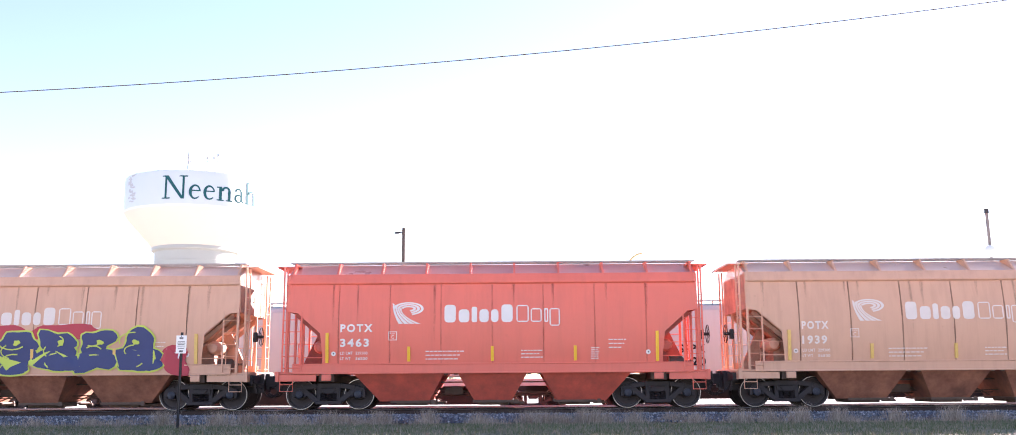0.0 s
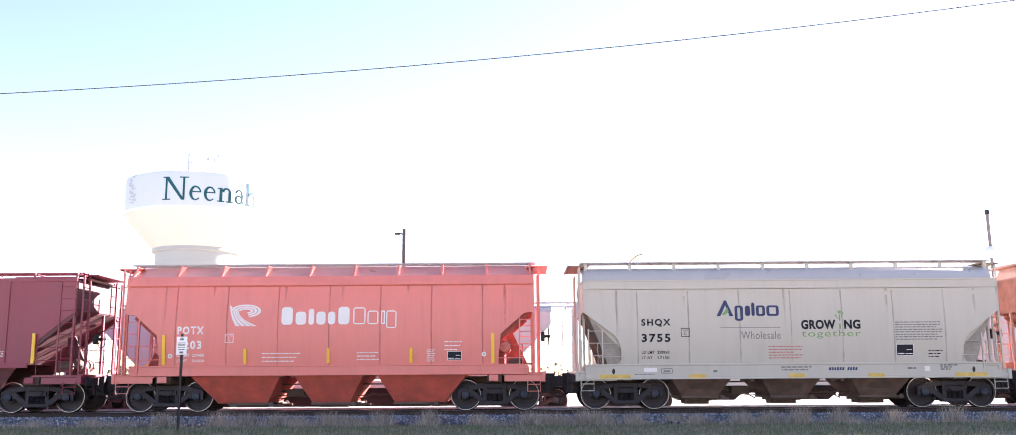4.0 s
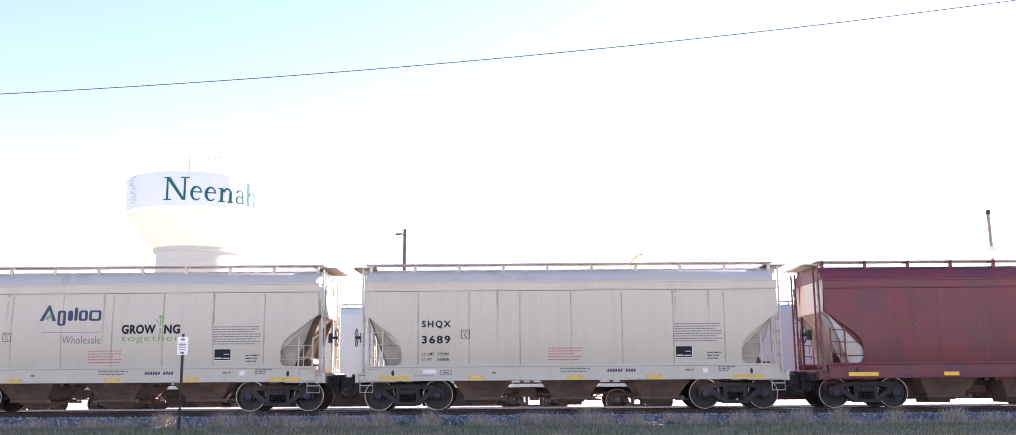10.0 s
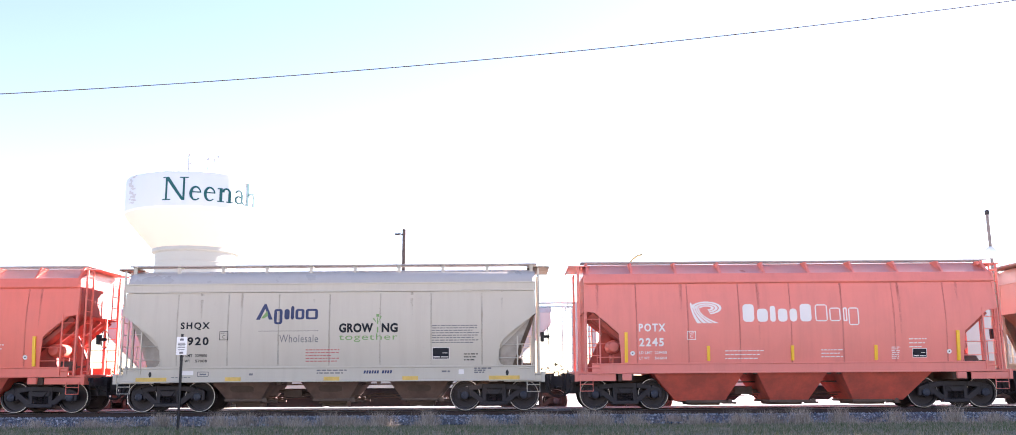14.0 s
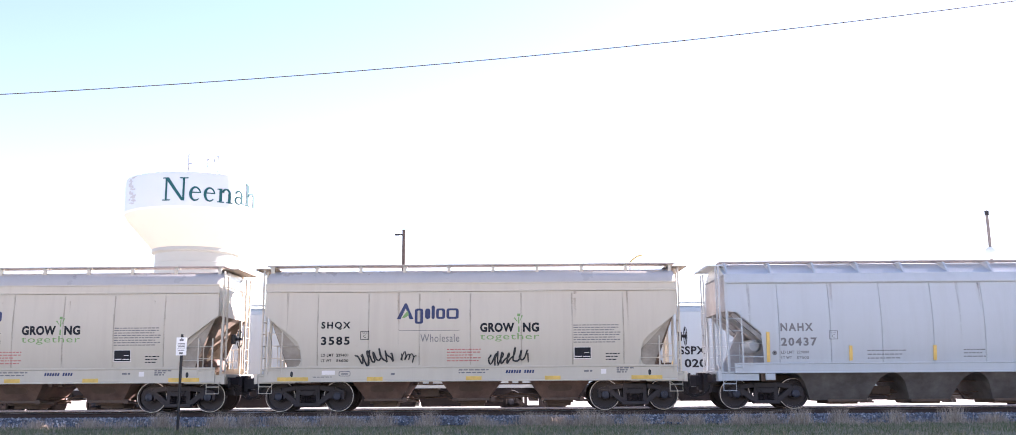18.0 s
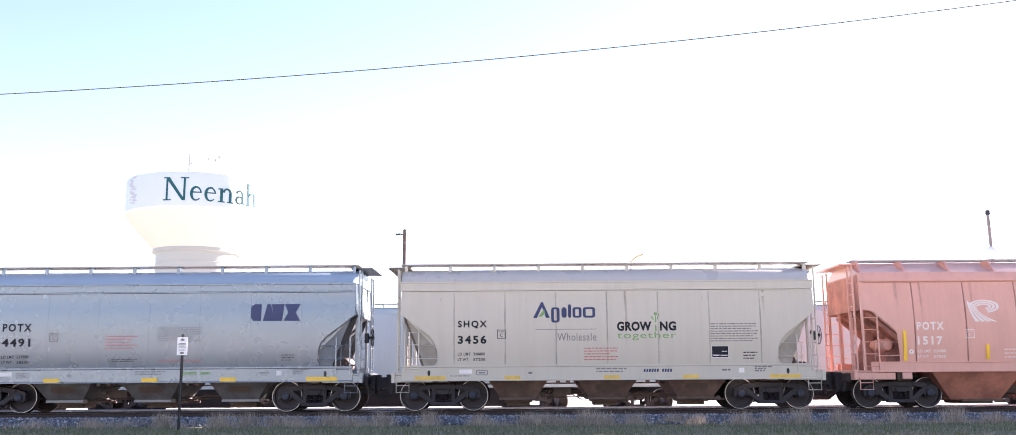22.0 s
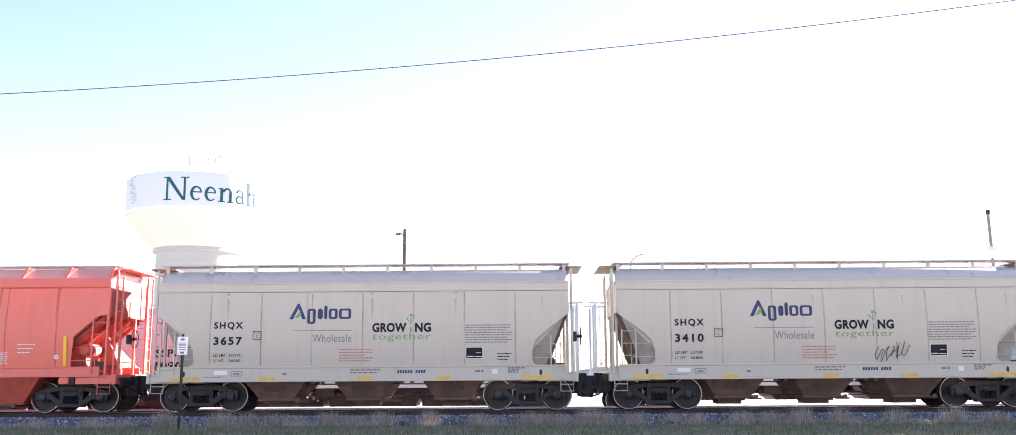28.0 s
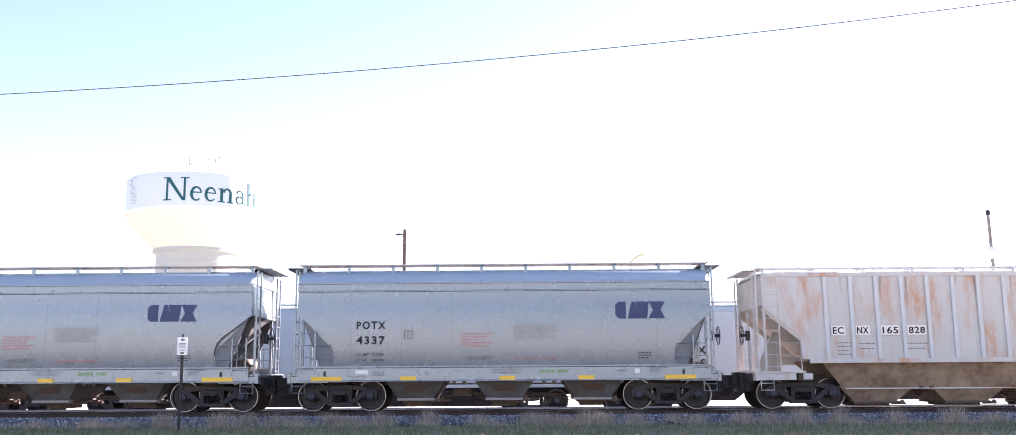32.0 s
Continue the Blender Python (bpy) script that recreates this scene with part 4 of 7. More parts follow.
                secs.append([(-hl, -y, z), (hr, -y, z), (hr, y, z), (-hl, y, z)])
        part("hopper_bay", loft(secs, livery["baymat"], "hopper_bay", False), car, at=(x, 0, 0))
        if style == "flow":
            # dark oval cover on the sloping face
            g = Geo()
            ring = [(0.36 * math.copysign(abs(math.cos(a * math.tau / 20)) ** 0.6, math.cos(a * math.tau / 20)),
                     0.68 + 0.10 * math.copysign(abs(math.sin(a * math.tau / 20)) ** 0.6, math.sin(a * math.tau / 20))) for a in range(20)]
            k = (1.45 - 0.92) / (z_top - z_bot)
            vs = [(u, -(0.92 + k * (v - z_bot)) - d, v) for d in (0.03, -0.02) for u, v in ring]
            g.add(vs, [tuple(range(20))] + [(i, 20 + i, 20 + (i + 1) % 20, (i + 1) % 20) for i in range(20)])
            part("access_cover", g.mesh("access_cover", BROWN), car, "", (x, 0, 0))
        # outlet gate: pale flange under the bay, sliding door on racks, capstans at both sides
        e = w_bot / 2
        part("gate_flange", Geo().box(-e - 0.05, e + 0.05, -0.97, 0.97, z_bot - 0.055, z_bot + 0.02).mesh("gate_flange", livery["flange"], bevel=0.008), car, at=(x, 0, 0))
        g = Geo().box(-e + 0.10, e - 0.10, -0.66, 0.66, z_bot - 0.13, z_bot - 0.05)
        g.box(e - 0.02, e + 0.42, -0.62, -0.55, z_bot - 0.10, z_bot - 0.04).box(e - 0.02, e + 0.42, 0.55, 0.62, z_bot - 0.10, z_bot - 0.04)
        g.rod([(e + 0.14, -1.02, z_bot - 0.02), (e + 0.14, 1.02, z_bot - 0.02)], 0.03, 8)
        for y in (-1.0, 1.0):
            g.lathe([(0, -0.05), (0.075, -0.05), (0.075, 0.0), (0.05, 0.01), (0.05, 0.05), (0, 0.05)], "y", 8, 0, (e + 0.14, y, z_bot - 0.02))
            g.beam((e - 0.05, y * 0.9, z_bot + 0.02), (e + 0.20, y * 0.9, z_bot - 0.06), 0.05, 0.03)
        if style == "flow":
            g.box(-0.36, 0.36, -0.42, 0.42, z_bot - 0.23, z_bot - 0.12)
        part("outlet_gate", g.mesh("outlet_gate", under, bevel=0.006), car, at=(x, 0, 0))
    for i in range(bays - 1):
        x = (i - (bays - 2) / 2) * pitch
        for y, z in ((0.25, 0.36), (-0.2, 0.44)):
            part("brake_rod", Geo().rod([(x - 1.0, y, z), (x + 1.0, y, z + 0.04)], 0.018, 6).mesh("brake_rod", under), car)
        # lugs between the bays, high under the body
        for k in (-1, 1):
            g = Geo().box(-0.06, 0.06, -1.42, -1.34, z_top - 0.40 if style == "flow" else z_top - 0.06, z_top - 0.10 if style == "flow" else z_top)
            part("bay_lug", g.mesh("bay_lug", under, bevel=0.01), car, at=(x + k * 0.15, 0, 0))
        if i == 0:
            part("equipment_box", Geo().box(x - 0.26, x + 0.30, -0.35, 0.25, 0.42, 0.66).rod([(x - 0.5, 0, 0.60), (x + 0.6, 0, 0.52)], 0.05, 8).mesh("equipment_box", under, bevel=0.02), car)
        part("pipe", Geo().rod([(x - 0.7, 0.6, 0.30), (x - 0.2, 0.5, 0.50), (x + 0.3, 0.55, 0.48), (x + 0.7, 0.6, 0.28)], 0.022, 6).mesh("pipe", under), car)
    g = Geo().rod([(-tc - 1.4, -0.45, 0.70), (-tc, -0.5, 0.78), (-2.0, -0.42, 0.80), (2.0, -0.42, 0.80), (tc, -0.5, 0.78), (tc + 1.4, -0.45, 0.70)], 0.025, 6)
    part("train_line", g.mesh("train_line", under), car)
    return car


def L(style, tc, mat, **kw):
    d = dict(style=style, tc=tc, mat=mat, cut=mat, under=BROWN, bays=3, baymat=mat, hatches=4, brake=1, brackets=10,
             seams=[round(-tc + 0.35 + i * (2 * tc - 0.7) / 6, 3) for i in range(7)],
             bay=(2.10, 1.12, 1.08, 0.24), flange=BROWN, arch=False, post=None, roof=None, slope=None, hatch="long", cut_top=3.15, pitch=2.50, gap=0.004)
    if style == "flow":
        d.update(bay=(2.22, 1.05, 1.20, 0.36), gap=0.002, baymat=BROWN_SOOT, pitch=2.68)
    d.update(kw)
    return d


LIVERY = {
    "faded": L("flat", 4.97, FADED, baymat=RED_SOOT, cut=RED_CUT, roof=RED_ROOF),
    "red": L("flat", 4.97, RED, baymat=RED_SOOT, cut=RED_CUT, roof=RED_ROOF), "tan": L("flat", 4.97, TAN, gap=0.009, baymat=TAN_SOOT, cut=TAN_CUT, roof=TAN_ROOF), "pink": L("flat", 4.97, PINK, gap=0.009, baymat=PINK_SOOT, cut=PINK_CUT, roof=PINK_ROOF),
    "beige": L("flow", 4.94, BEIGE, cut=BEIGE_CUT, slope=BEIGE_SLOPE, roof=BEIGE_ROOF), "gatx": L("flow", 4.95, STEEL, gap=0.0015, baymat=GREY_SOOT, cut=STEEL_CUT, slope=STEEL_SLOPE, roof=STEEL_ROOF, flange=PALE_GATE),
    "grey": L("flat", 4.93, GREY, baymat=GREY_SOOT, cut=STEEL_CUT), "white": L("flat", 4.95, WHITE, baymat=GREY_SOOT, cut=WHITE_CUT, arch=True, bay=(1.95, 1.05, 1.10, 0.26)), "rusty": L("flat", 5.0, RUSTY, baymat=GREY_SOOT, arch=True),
    "maroon": L("flow", 6.03, MAROON, cut=CREAM, cut_top=4.1, bays=4, pitch=2.4, hatches=7, hatch="round", brackets=12,
                seams=[-5.2 + i * 1.3 for i in range(9)]),
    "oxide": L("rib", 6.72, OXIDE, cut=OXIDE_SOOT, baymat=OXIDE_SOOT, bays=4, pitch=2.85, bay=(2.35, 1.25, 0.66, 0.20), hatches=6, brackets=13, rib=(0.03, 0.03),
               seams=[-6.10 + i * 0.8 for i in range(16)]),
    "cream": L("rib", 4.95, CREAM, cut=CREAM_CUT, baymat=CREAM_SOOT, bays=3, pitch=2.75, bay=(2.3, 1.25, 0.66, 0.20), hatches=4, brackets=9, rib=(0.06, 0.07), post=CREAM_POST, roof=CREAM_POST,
               seams=[-4.29 + i * 0.765 for i in range(12)]),
}
TEXTS = {
    "faded": "faded coral red covered hopper car with white lettering",
    "red": "red painted covered hopper car with white lettering", "tan": "faded tan covered hopper car with white lettering",
    "pink": "faded salmon pink covered hopper car with white lettering", "beige": "beige grey rounded covered hopper car with dark lettering",
    "gatx": "glossy blue grey rounded covered hopper car", "grey": "glossy slate grey covered hopper car with black lettering",
    "white": "plain white covered hopper car with grey lettering", "rusty": "pale grey covered hopper car with heavy rust",
    "maroon": "long dark maroon covered hopper car, beige end sheets", "oxide": "long ribbed oxide red covered hopper car",
    "cream": "ribbed cream covered hopper car streaked with rust",
}
# livery, centre of the car at the clip's start, number
TRAIN = [
    ("tan", -14.56, ""), ("red", -0.74, "3463"), ("tan", 13.08, "1939"), ("oxide", 28.82, ""), ("faded", 44.46, "2203"),
    ("beige", 58.32, "3755"), ("pink", 72.13, "1407"), ("pink", 85.95, "1473"), ("beige", 99.76, "3881"), ("beige", 113.60, "3824"),
    ("beige", 127.42, "3689"), ("maroon", 142.32, ""), ("red", 157.18, "3706"), ("beige", 170.98, "3920"), ("faded", 184.83, "2245"),
    ("beige", 198.60, "3368"), ("beige", 212.46, "3666"), ("beige", 226.27, "3585"), ("white", 240.11, "20437"), ("grey", 253.83, "4296"),
    ("gatx", 267.60, "4491"), ("beige", 281.39, "3456"), ("pink", 295.19, "1517"), ("rusty", 309.09, "20782"), ("faded", 322.93, "2318"),
    ("red", 336.79, "3635"), ("beige", 350.66, "3657"), ("beige", 364.50, "3410"), ("gatx", 378.35, "4420"), ("gatx", 392.19, "4416"),
    ("gatx", 406.00, "4337"), ("cream", 419.95, ""),
]
# ---- lettering and marks on the cars ----
CACHE = {}


def lettering(name, body, x0, x1, z0, z1, mat, car, style="flat", bold=0.0, y_off=0.006, side=None, space=1.08):
    """Characters fitted into a box on the near side of a car."""
    key = (body, round(x1 - x0, 3), z0, z1, mat.name, style, bold, y_off, side, space)
    if key not in CACHE:
        cu = bpy.data.curves.new("letters", "FONT")
        cu.body, cu.offset, cu.resolution_u, cu.space_character = body, bold, 3, space
        tmp = bpy.data.objects.new("letters", cu)
        me = bpy.data.meshes.new_from_object(tmp)
        bpy.data.objects.remove(tmp)
        n = len(me.vertices)
        co = np.empty(n * 3)
        me.vertices.foreach_get("co", co)
        co = co.reshape(-1, 3)
        lo, hi = co.min(0), co.max(0)
        out = np.empty_like(co)
        out[:, 0] = (co[:, 0] - lo[0]) / (hi[0] - lo[0]) * (x1 - x0)
        out[:, 2] = z0 + (co[:, 1] - lo[1]) / (hi[1] - lo[1]) * (z1 - z0)
        out[:, 1] = [-(side if side else side_y(style, z) + y_off) for z in out[:, 2]]
        me.vertices.foreach_set("co", out.reshape(-1))
        me.materials.clear()
        me.materials.append(mat)
        me.update()
        me.name = name
        CACHE[key] = me
    return part(name, CACHE[key], car, at=(x0, 0, 0))


def round_box(x0, x1, z0, z1, r, n=4):
    pts = []
    for cx, cz, a0 in ((x1 - r, z0 + r, -90), (x1 - r, z1 - r, 0), (x0 + r, z1 - r, 90), (x0 + r, z0 + r, 180)):
        for k in range(n):
            a = radians(a0 + 90 * k / (n - 1))
            pts.append((cx + r * math.cos(a), cz + r * math.sin(a)))
    return pts


def flat_shapes(name, polys, mat, car, style="flat", y_off=0.005, label="", holes=(), cache=None, fixed=None, stack=0.0):
    """Flat painted shapes (x, z) in one mesh; holes: pairs of an outer and an inner outline of equal length."""
    if cache and cache in CACHE:
        return part(name, CACHE[cache], car, label)

    def yy(z):
        return -(fixed if fixed else side_y(style, z) + y_off + (0.003 if style == "flat" else 0.0))
    g = Geo()
    for i, p in enumerate(polys):
        g.add([(x, yy(z) - stack * i, z) for x, z in p], [tuple(range(len(p)))])
    for a, b in holes:
        n = len(a)
        g.add([(x, yy(z), z) for x, z in a] + [(x, yy(z), z) for x, z in b],
              [(i, (i + 1) % n, n + (i + 1) % n, n + i) for i in range(n)])
    me = g.mesh(name, mat)
    if cache:
        CACHE[cache] = me
    return part(name, me, car, label)


def bars(name, x0, x1, z0, z1, rows, mat, car, style="flat", seed=1):
    """A block of writing too small to read: rows of word-long bars."""
    rnd = random.Random(seed)
    key = ("bars", x0, x1, z0, z1, rows, mat.name, style, seed)
    h = (z1 - z0) / rows
    polys = []
    for i in range(rows):
        z = z1 - (i + 1) * h
        x = x0
        end = x1 - rnd.uniform(0, 0.22) * (x1 - x0) * (i % 3 != 0)
        while x < end - 0.04:
            w, t = min(rnd.uniform(0.05, 0.15), end - x), min(0.40 * h, 0.029)
            polys.append([(x, z + 0.3 * h), (x + w, z + 0.3 * h), (x + w, z + 0.3 * h + t), (x, z + 0.3 * h + t)])
            x += w + 0.026
    return tagged(flat_shapes(name, polys, mat, car, style, cache=key), kind="stuff")


def rect(x0, x1, z0, z1):
    return [(x0, z0), (x1, z0), (x1, z1), (x0, z1)]


def emblem(car, mat, x0, x1, z0, z1):
    """Four bands that sweep over a rounded top and fan out."""
    polys = []
    w, h = x1 - x0, z1 - z0
    for k in range(4):
        a, b = k / 4, k / 4 + 0.19
        for u0, u1 in ((a, b),):
            pts_o, pts_i = [], []
            for i in range(9):
                t = i / 8
                for u, lst in ((u0, pts_o), (u1, pts_i)):
                    lst.append((x0 + w * (0.02 + 0.30 * u + (0.20 + 0.42 * u) * t * t), z1 - h * (0.04 + 0.30 * u * (1 - t) + t * 0.95)))
            for i in range(8):
                polys.append([pts_o[i], pts_i[i], pts_i[i + 1], pts_o[i + 1]])
    rings = []
    for k in range(3):
        cx, cz = x0 + w * 0.52, z1 - h * 0.30
        rx, rz = w * (0.48 - 0.12 * k), h * (0.30 - 0.085 * k)
        a0, a1 = -75, 178
        prev = None
        for i in range(17):
            a = radians(a0 + (a1 - a0) * i / 16)
            o = (cx + rx * math.cos(a), cz + rz * math.sin(a))
            q = (cx + (rx - w * 0.085) * math.cos(a), cz + (rz - h * 0.062) * math.sin(a))
            if prev:
                polys.append([prev[0], o, q, prev[1]])
            prev = (o, q)
    return flat_shapes("emblem", polys, mat, car, label="white sweeping band emblem", cache=("emblem", mat.name))


def word_shapes(car, mat):
    """A long two-weight company mark, as plain rounded blocks."""
    P = lambda px: (px - 761.5) / 51.4
    z0, zx, zt = 2.57, 2.98, 3.12
    heavy = [(687, 706, zt, 0), (709, 727, zx, 0), (729, 739, 3.06, 0), (741, 757, zx, 0), (759, 772, zx, 0), (775, 794, zt, 0)]
    thin = [(799, 818, 3.08, 0), (821, 838, zx, 0), (842, 848, zx, 0), (850, 866, zx, 0.12)]
    for a, b, top, d in heavy:
        x0, x1 = P(a), P(b)
        polys = [round_box(x0 + 0.015, x1 - 0.015, z0, top - 0.02, 0.10 if x1 - x0 > 0.25 else 0.06)]
        flat_shapes("mark_block", polys, mat, car, label="white heavy block of the company mark", cache=("mark", a, mat.name))
    for a, b, top, d in thin:
        x0, x1 = P(a), P(b)
        pair = (round_box(x0, x1, z0 - d, top, 0.08 if x1 - x0 > 0.2 else 0.03), round_box(x0 + 0.035, x1 - 0.035, z0 - d + 0.035, top - 0.035, 0.02))
        flat_shapes("mark_block", [], mat, car, holes=[pair], label="thin white block of the company mark", cache=("mark", a, mat.name))


def yellow_bars(car, spots, style, mat=YELLOW):
    for x, w, z0, z1 in spots:
        key = ("ybar", w, z0, z1, style, mat.name)
        if key not in CACHE:
            sill = {"rib": 1.645, "flow": 1.575, "flat": 1.59}[style]
            lo, hi = (side_y(style, z0) + 0.006, side_y(style, z1) + 0.006) if z0 > 1.34 else (sill, sill)
            if style == "rib" and z0 > 1.34:
                lo = hi = 1.62
            g = Geo()
            for k in range(3):
                za, zb = z0 + (z1 - z0) * k / 3, z0 + (z1 - z0) * (k + 1) / 3
                ya, yb = (side_y(style, za) + 0.006, side_y(style, zb) + 0.006) if style != "rib" and z0 > 1.34 else (lo, hi)
                g.add([(u, -q - d, z) for u in (-w / 2, w / 2) for q, z in ((ya, za), (yb, zb)) for d in (-0.012, 0.006 if z0 < 1.34 else 0.045)],
                      [(0, 1, 3, 2), (4, 6, 7, 5), (0, 4, 5, 1), (2, 3, 7, 6), (0, 2, 6, 4), (1, 5, 7, 3)])
            CACHE[key] = g.mesh("reflector", mat)
        part("reflector", CACHE[key], car, "yellow reflective strip", (x, 0, 0))


def data_box(car, x0, x1, z0, z1, style, dark=INK_K, light=INK_W):
    flat_shapes("data_panel", [rect(x0, x1, z0, z1)], dark, car, style, 0.006, cache=("db", x0, x1, z0, z1, style, dark.name))
    h, w = z1 - z0, x1 - x0
    flat_shapes("data_panel_print", [rect(x0 + 0.04 * w, x0 + 0.45 * w, z0 + 0.12 * h, z0 + 0.22 * h), rect(x0 + 0.52 * w, x0 + 0.95 * w, z0 + 0.12 * h, z0 + 0.2 * h),
                                     rect(x0 + 0.6 * w, x0 + 0.9 * w, z0 + 0.5 * h, z0 + 0.56 * h)] +
                [rect(x0 - 0.015, x0, z0 - 0.015, z1 + 0.015), rect(x1, x1 + 0.015, z0 - 0.015, z1 + 0.015), rect(x0, x1, z1, z1 + 0.015), rect(x0, x1, z0 - 0.015, z0)],
                light, car, style, 0.009, cache=("dbl", x0, x1, z0, z1, style, light.name))


def plate_box(car, x0, z0, ink, style):
    w = 0.26
    flat_shapes("plate_box", [], ink, car, style, 0.006, holes=[(rect(x0, x0 + w, z0, z0 + w), rect(x0 + 0.018, x0 + w - 0.018, z0 + 0.018, z0 + w - 0.018))],
                cache=("pb", x0, z0, ink.name, style))
    lettering("plate_letter", "C", x0 + 0.09, x0 + 0.17, z0 + 0.05, z0 + 0.15, ink, car, style)
    lettering("plate_word", "PLATE", x0 + 0.05, x0 + 0.21, z0 + 0.18, z0 + 0.22, ink, car, style)


def roundel(car, x, z, mat, style, r=0.07):
    ring = [(x + r * math.cos(a * math.tau / 16), z + r * math.sin(a * math.tau / 16)) for a in range(16)]
    flat_shapes("roundel", [ring], mat, car, style, 0.006, cache=("rnd", x, z, mat.name, style))
    flat_shapes("roundel_dot", [rect(x - 0.018, x + 0.018, z - 0.018, z + 0.018)], INK_K, car, style, 0.009, cache=("rndd", x, z, style))


WEIGHTS = {"3635": ("229900", "54100"), "3368": ("229100", "56900"), "2203": ("229400", "56600"), "3463": ("229500", "56500"), "1939": ("229200", "56800"), "1407": ("229200", "56800"), "1473": ("229400", "56600"), "3706": ("229700", "56300"),
           "2245": ("229400", "56600"), "1517": ("229000", "57000"), "2318": ("229200", "56800"), "3755": ("228850", "57150"), "3881": ("229000", "57000"),
           "3824": ("229200", "56800"), "3689": ("229200", "56800"), "3920": ("229000", "57000"), "3666": ("229600", "57400"), "3585": ("229400", "56600"),
           "3456": ("228800", "57200"), "3657": ("229100", "56900"), "3410": ("229200", "56800"), "4296": ("229500", "56500"), "4491": ("227800", "58200"),
           "4420": ("227900", "58100"), "4416": ("228100", "57900"), "4337": ("227900", "58100")}


def mark_block(car, mark, number, ink, style, x=-4.56):
    if not number:
        return
    ld, lt = WEIGHTS.get(number, ("229000", "57000"))
    w = 0.88 if style != "flat" else 0.80 if number[0] in "12" and len(number) == 4 else 0.97
    up, x = (0.13, x + 0.08) if style == "flow" else (0.0, x)
    lettering("reporting_mark", mark, x, x + w, 2.30 + up, 2.54 + up, ink, car, style, 0.034, space=1.3)
    lettering("car_number", number, x, x + (0.21 * len(number) + 0.02) * (0.86 if w == 0.80 else 1.0), 1.86 + 0.9 * up, 2.11 + 0.9 * up, ink, car, style, 0.034, space=1.25)
    for name, word, value, z0, z1 in (("load_limit", "LD LMT", ld, 1.635, 1.72), ("light_weight", "LT WT", lt, 1.475, 1.555)):
        lettering(name, word, x, x + (0.38 if word == "LD LMT" else 0.31), z0, z1, ink, car, style, 0.018)
        lettering(name, value, x + 0.46, x + 0.82, z0, z1, ink, car, style, 0.018)


def decorate_flat(car, ink, number, mark="POTX", logo=True, small_ink=INK_W):
    if logo:
        emblem(car, ink, -3.02, -2.06, 2.53, 3.19)
        word_shapes(car, ink)
    mark_block(car, mark, number, ink, "flat")
    plate_box(car, -3.12, 2.05, ink, "flat")
    roundel(car, -4.76, 1.66, ink, "flat")
    roundel(car, 4.66, 1.66, ink, "flat")
    bars("notice", -2.0, -0.85, 1.44, 1.78, 3, small_ink, car, "flat", 3)
    bars("notice", 0.86, 1.52, 1.48, 1.78, 3, small_ink, car, "flat", 4)
    bars("notice", 2.95, 3.2, 1.44, 1.82, 7, small_ink, car, "flat", 5)
    bars("notice", 3.48, 4.0, 1.75, 2.10, 3, small_ink, car, "flat", 6)


FLAT_Y = [(-4.95, 0.09, 1.39, 2.28), (-2.5, 0.085, 1.42, 1.86), (0.0, 0.085, 1.42, 1.86), (2.48, 0.085, 1.42, 1.86), (4.93, 0.09, 1.39, 2.28)]
FLOW_Y = [(-5.3, 0.92, 0.915, 1.03), (-2.85, 0.47, 0.915, 1.03), (0.1, 0.47, 0.915, 1.03), (2.45, 0.47, 0.915, 1.03), (5.25, 0.92, 0.915, 1.03)]


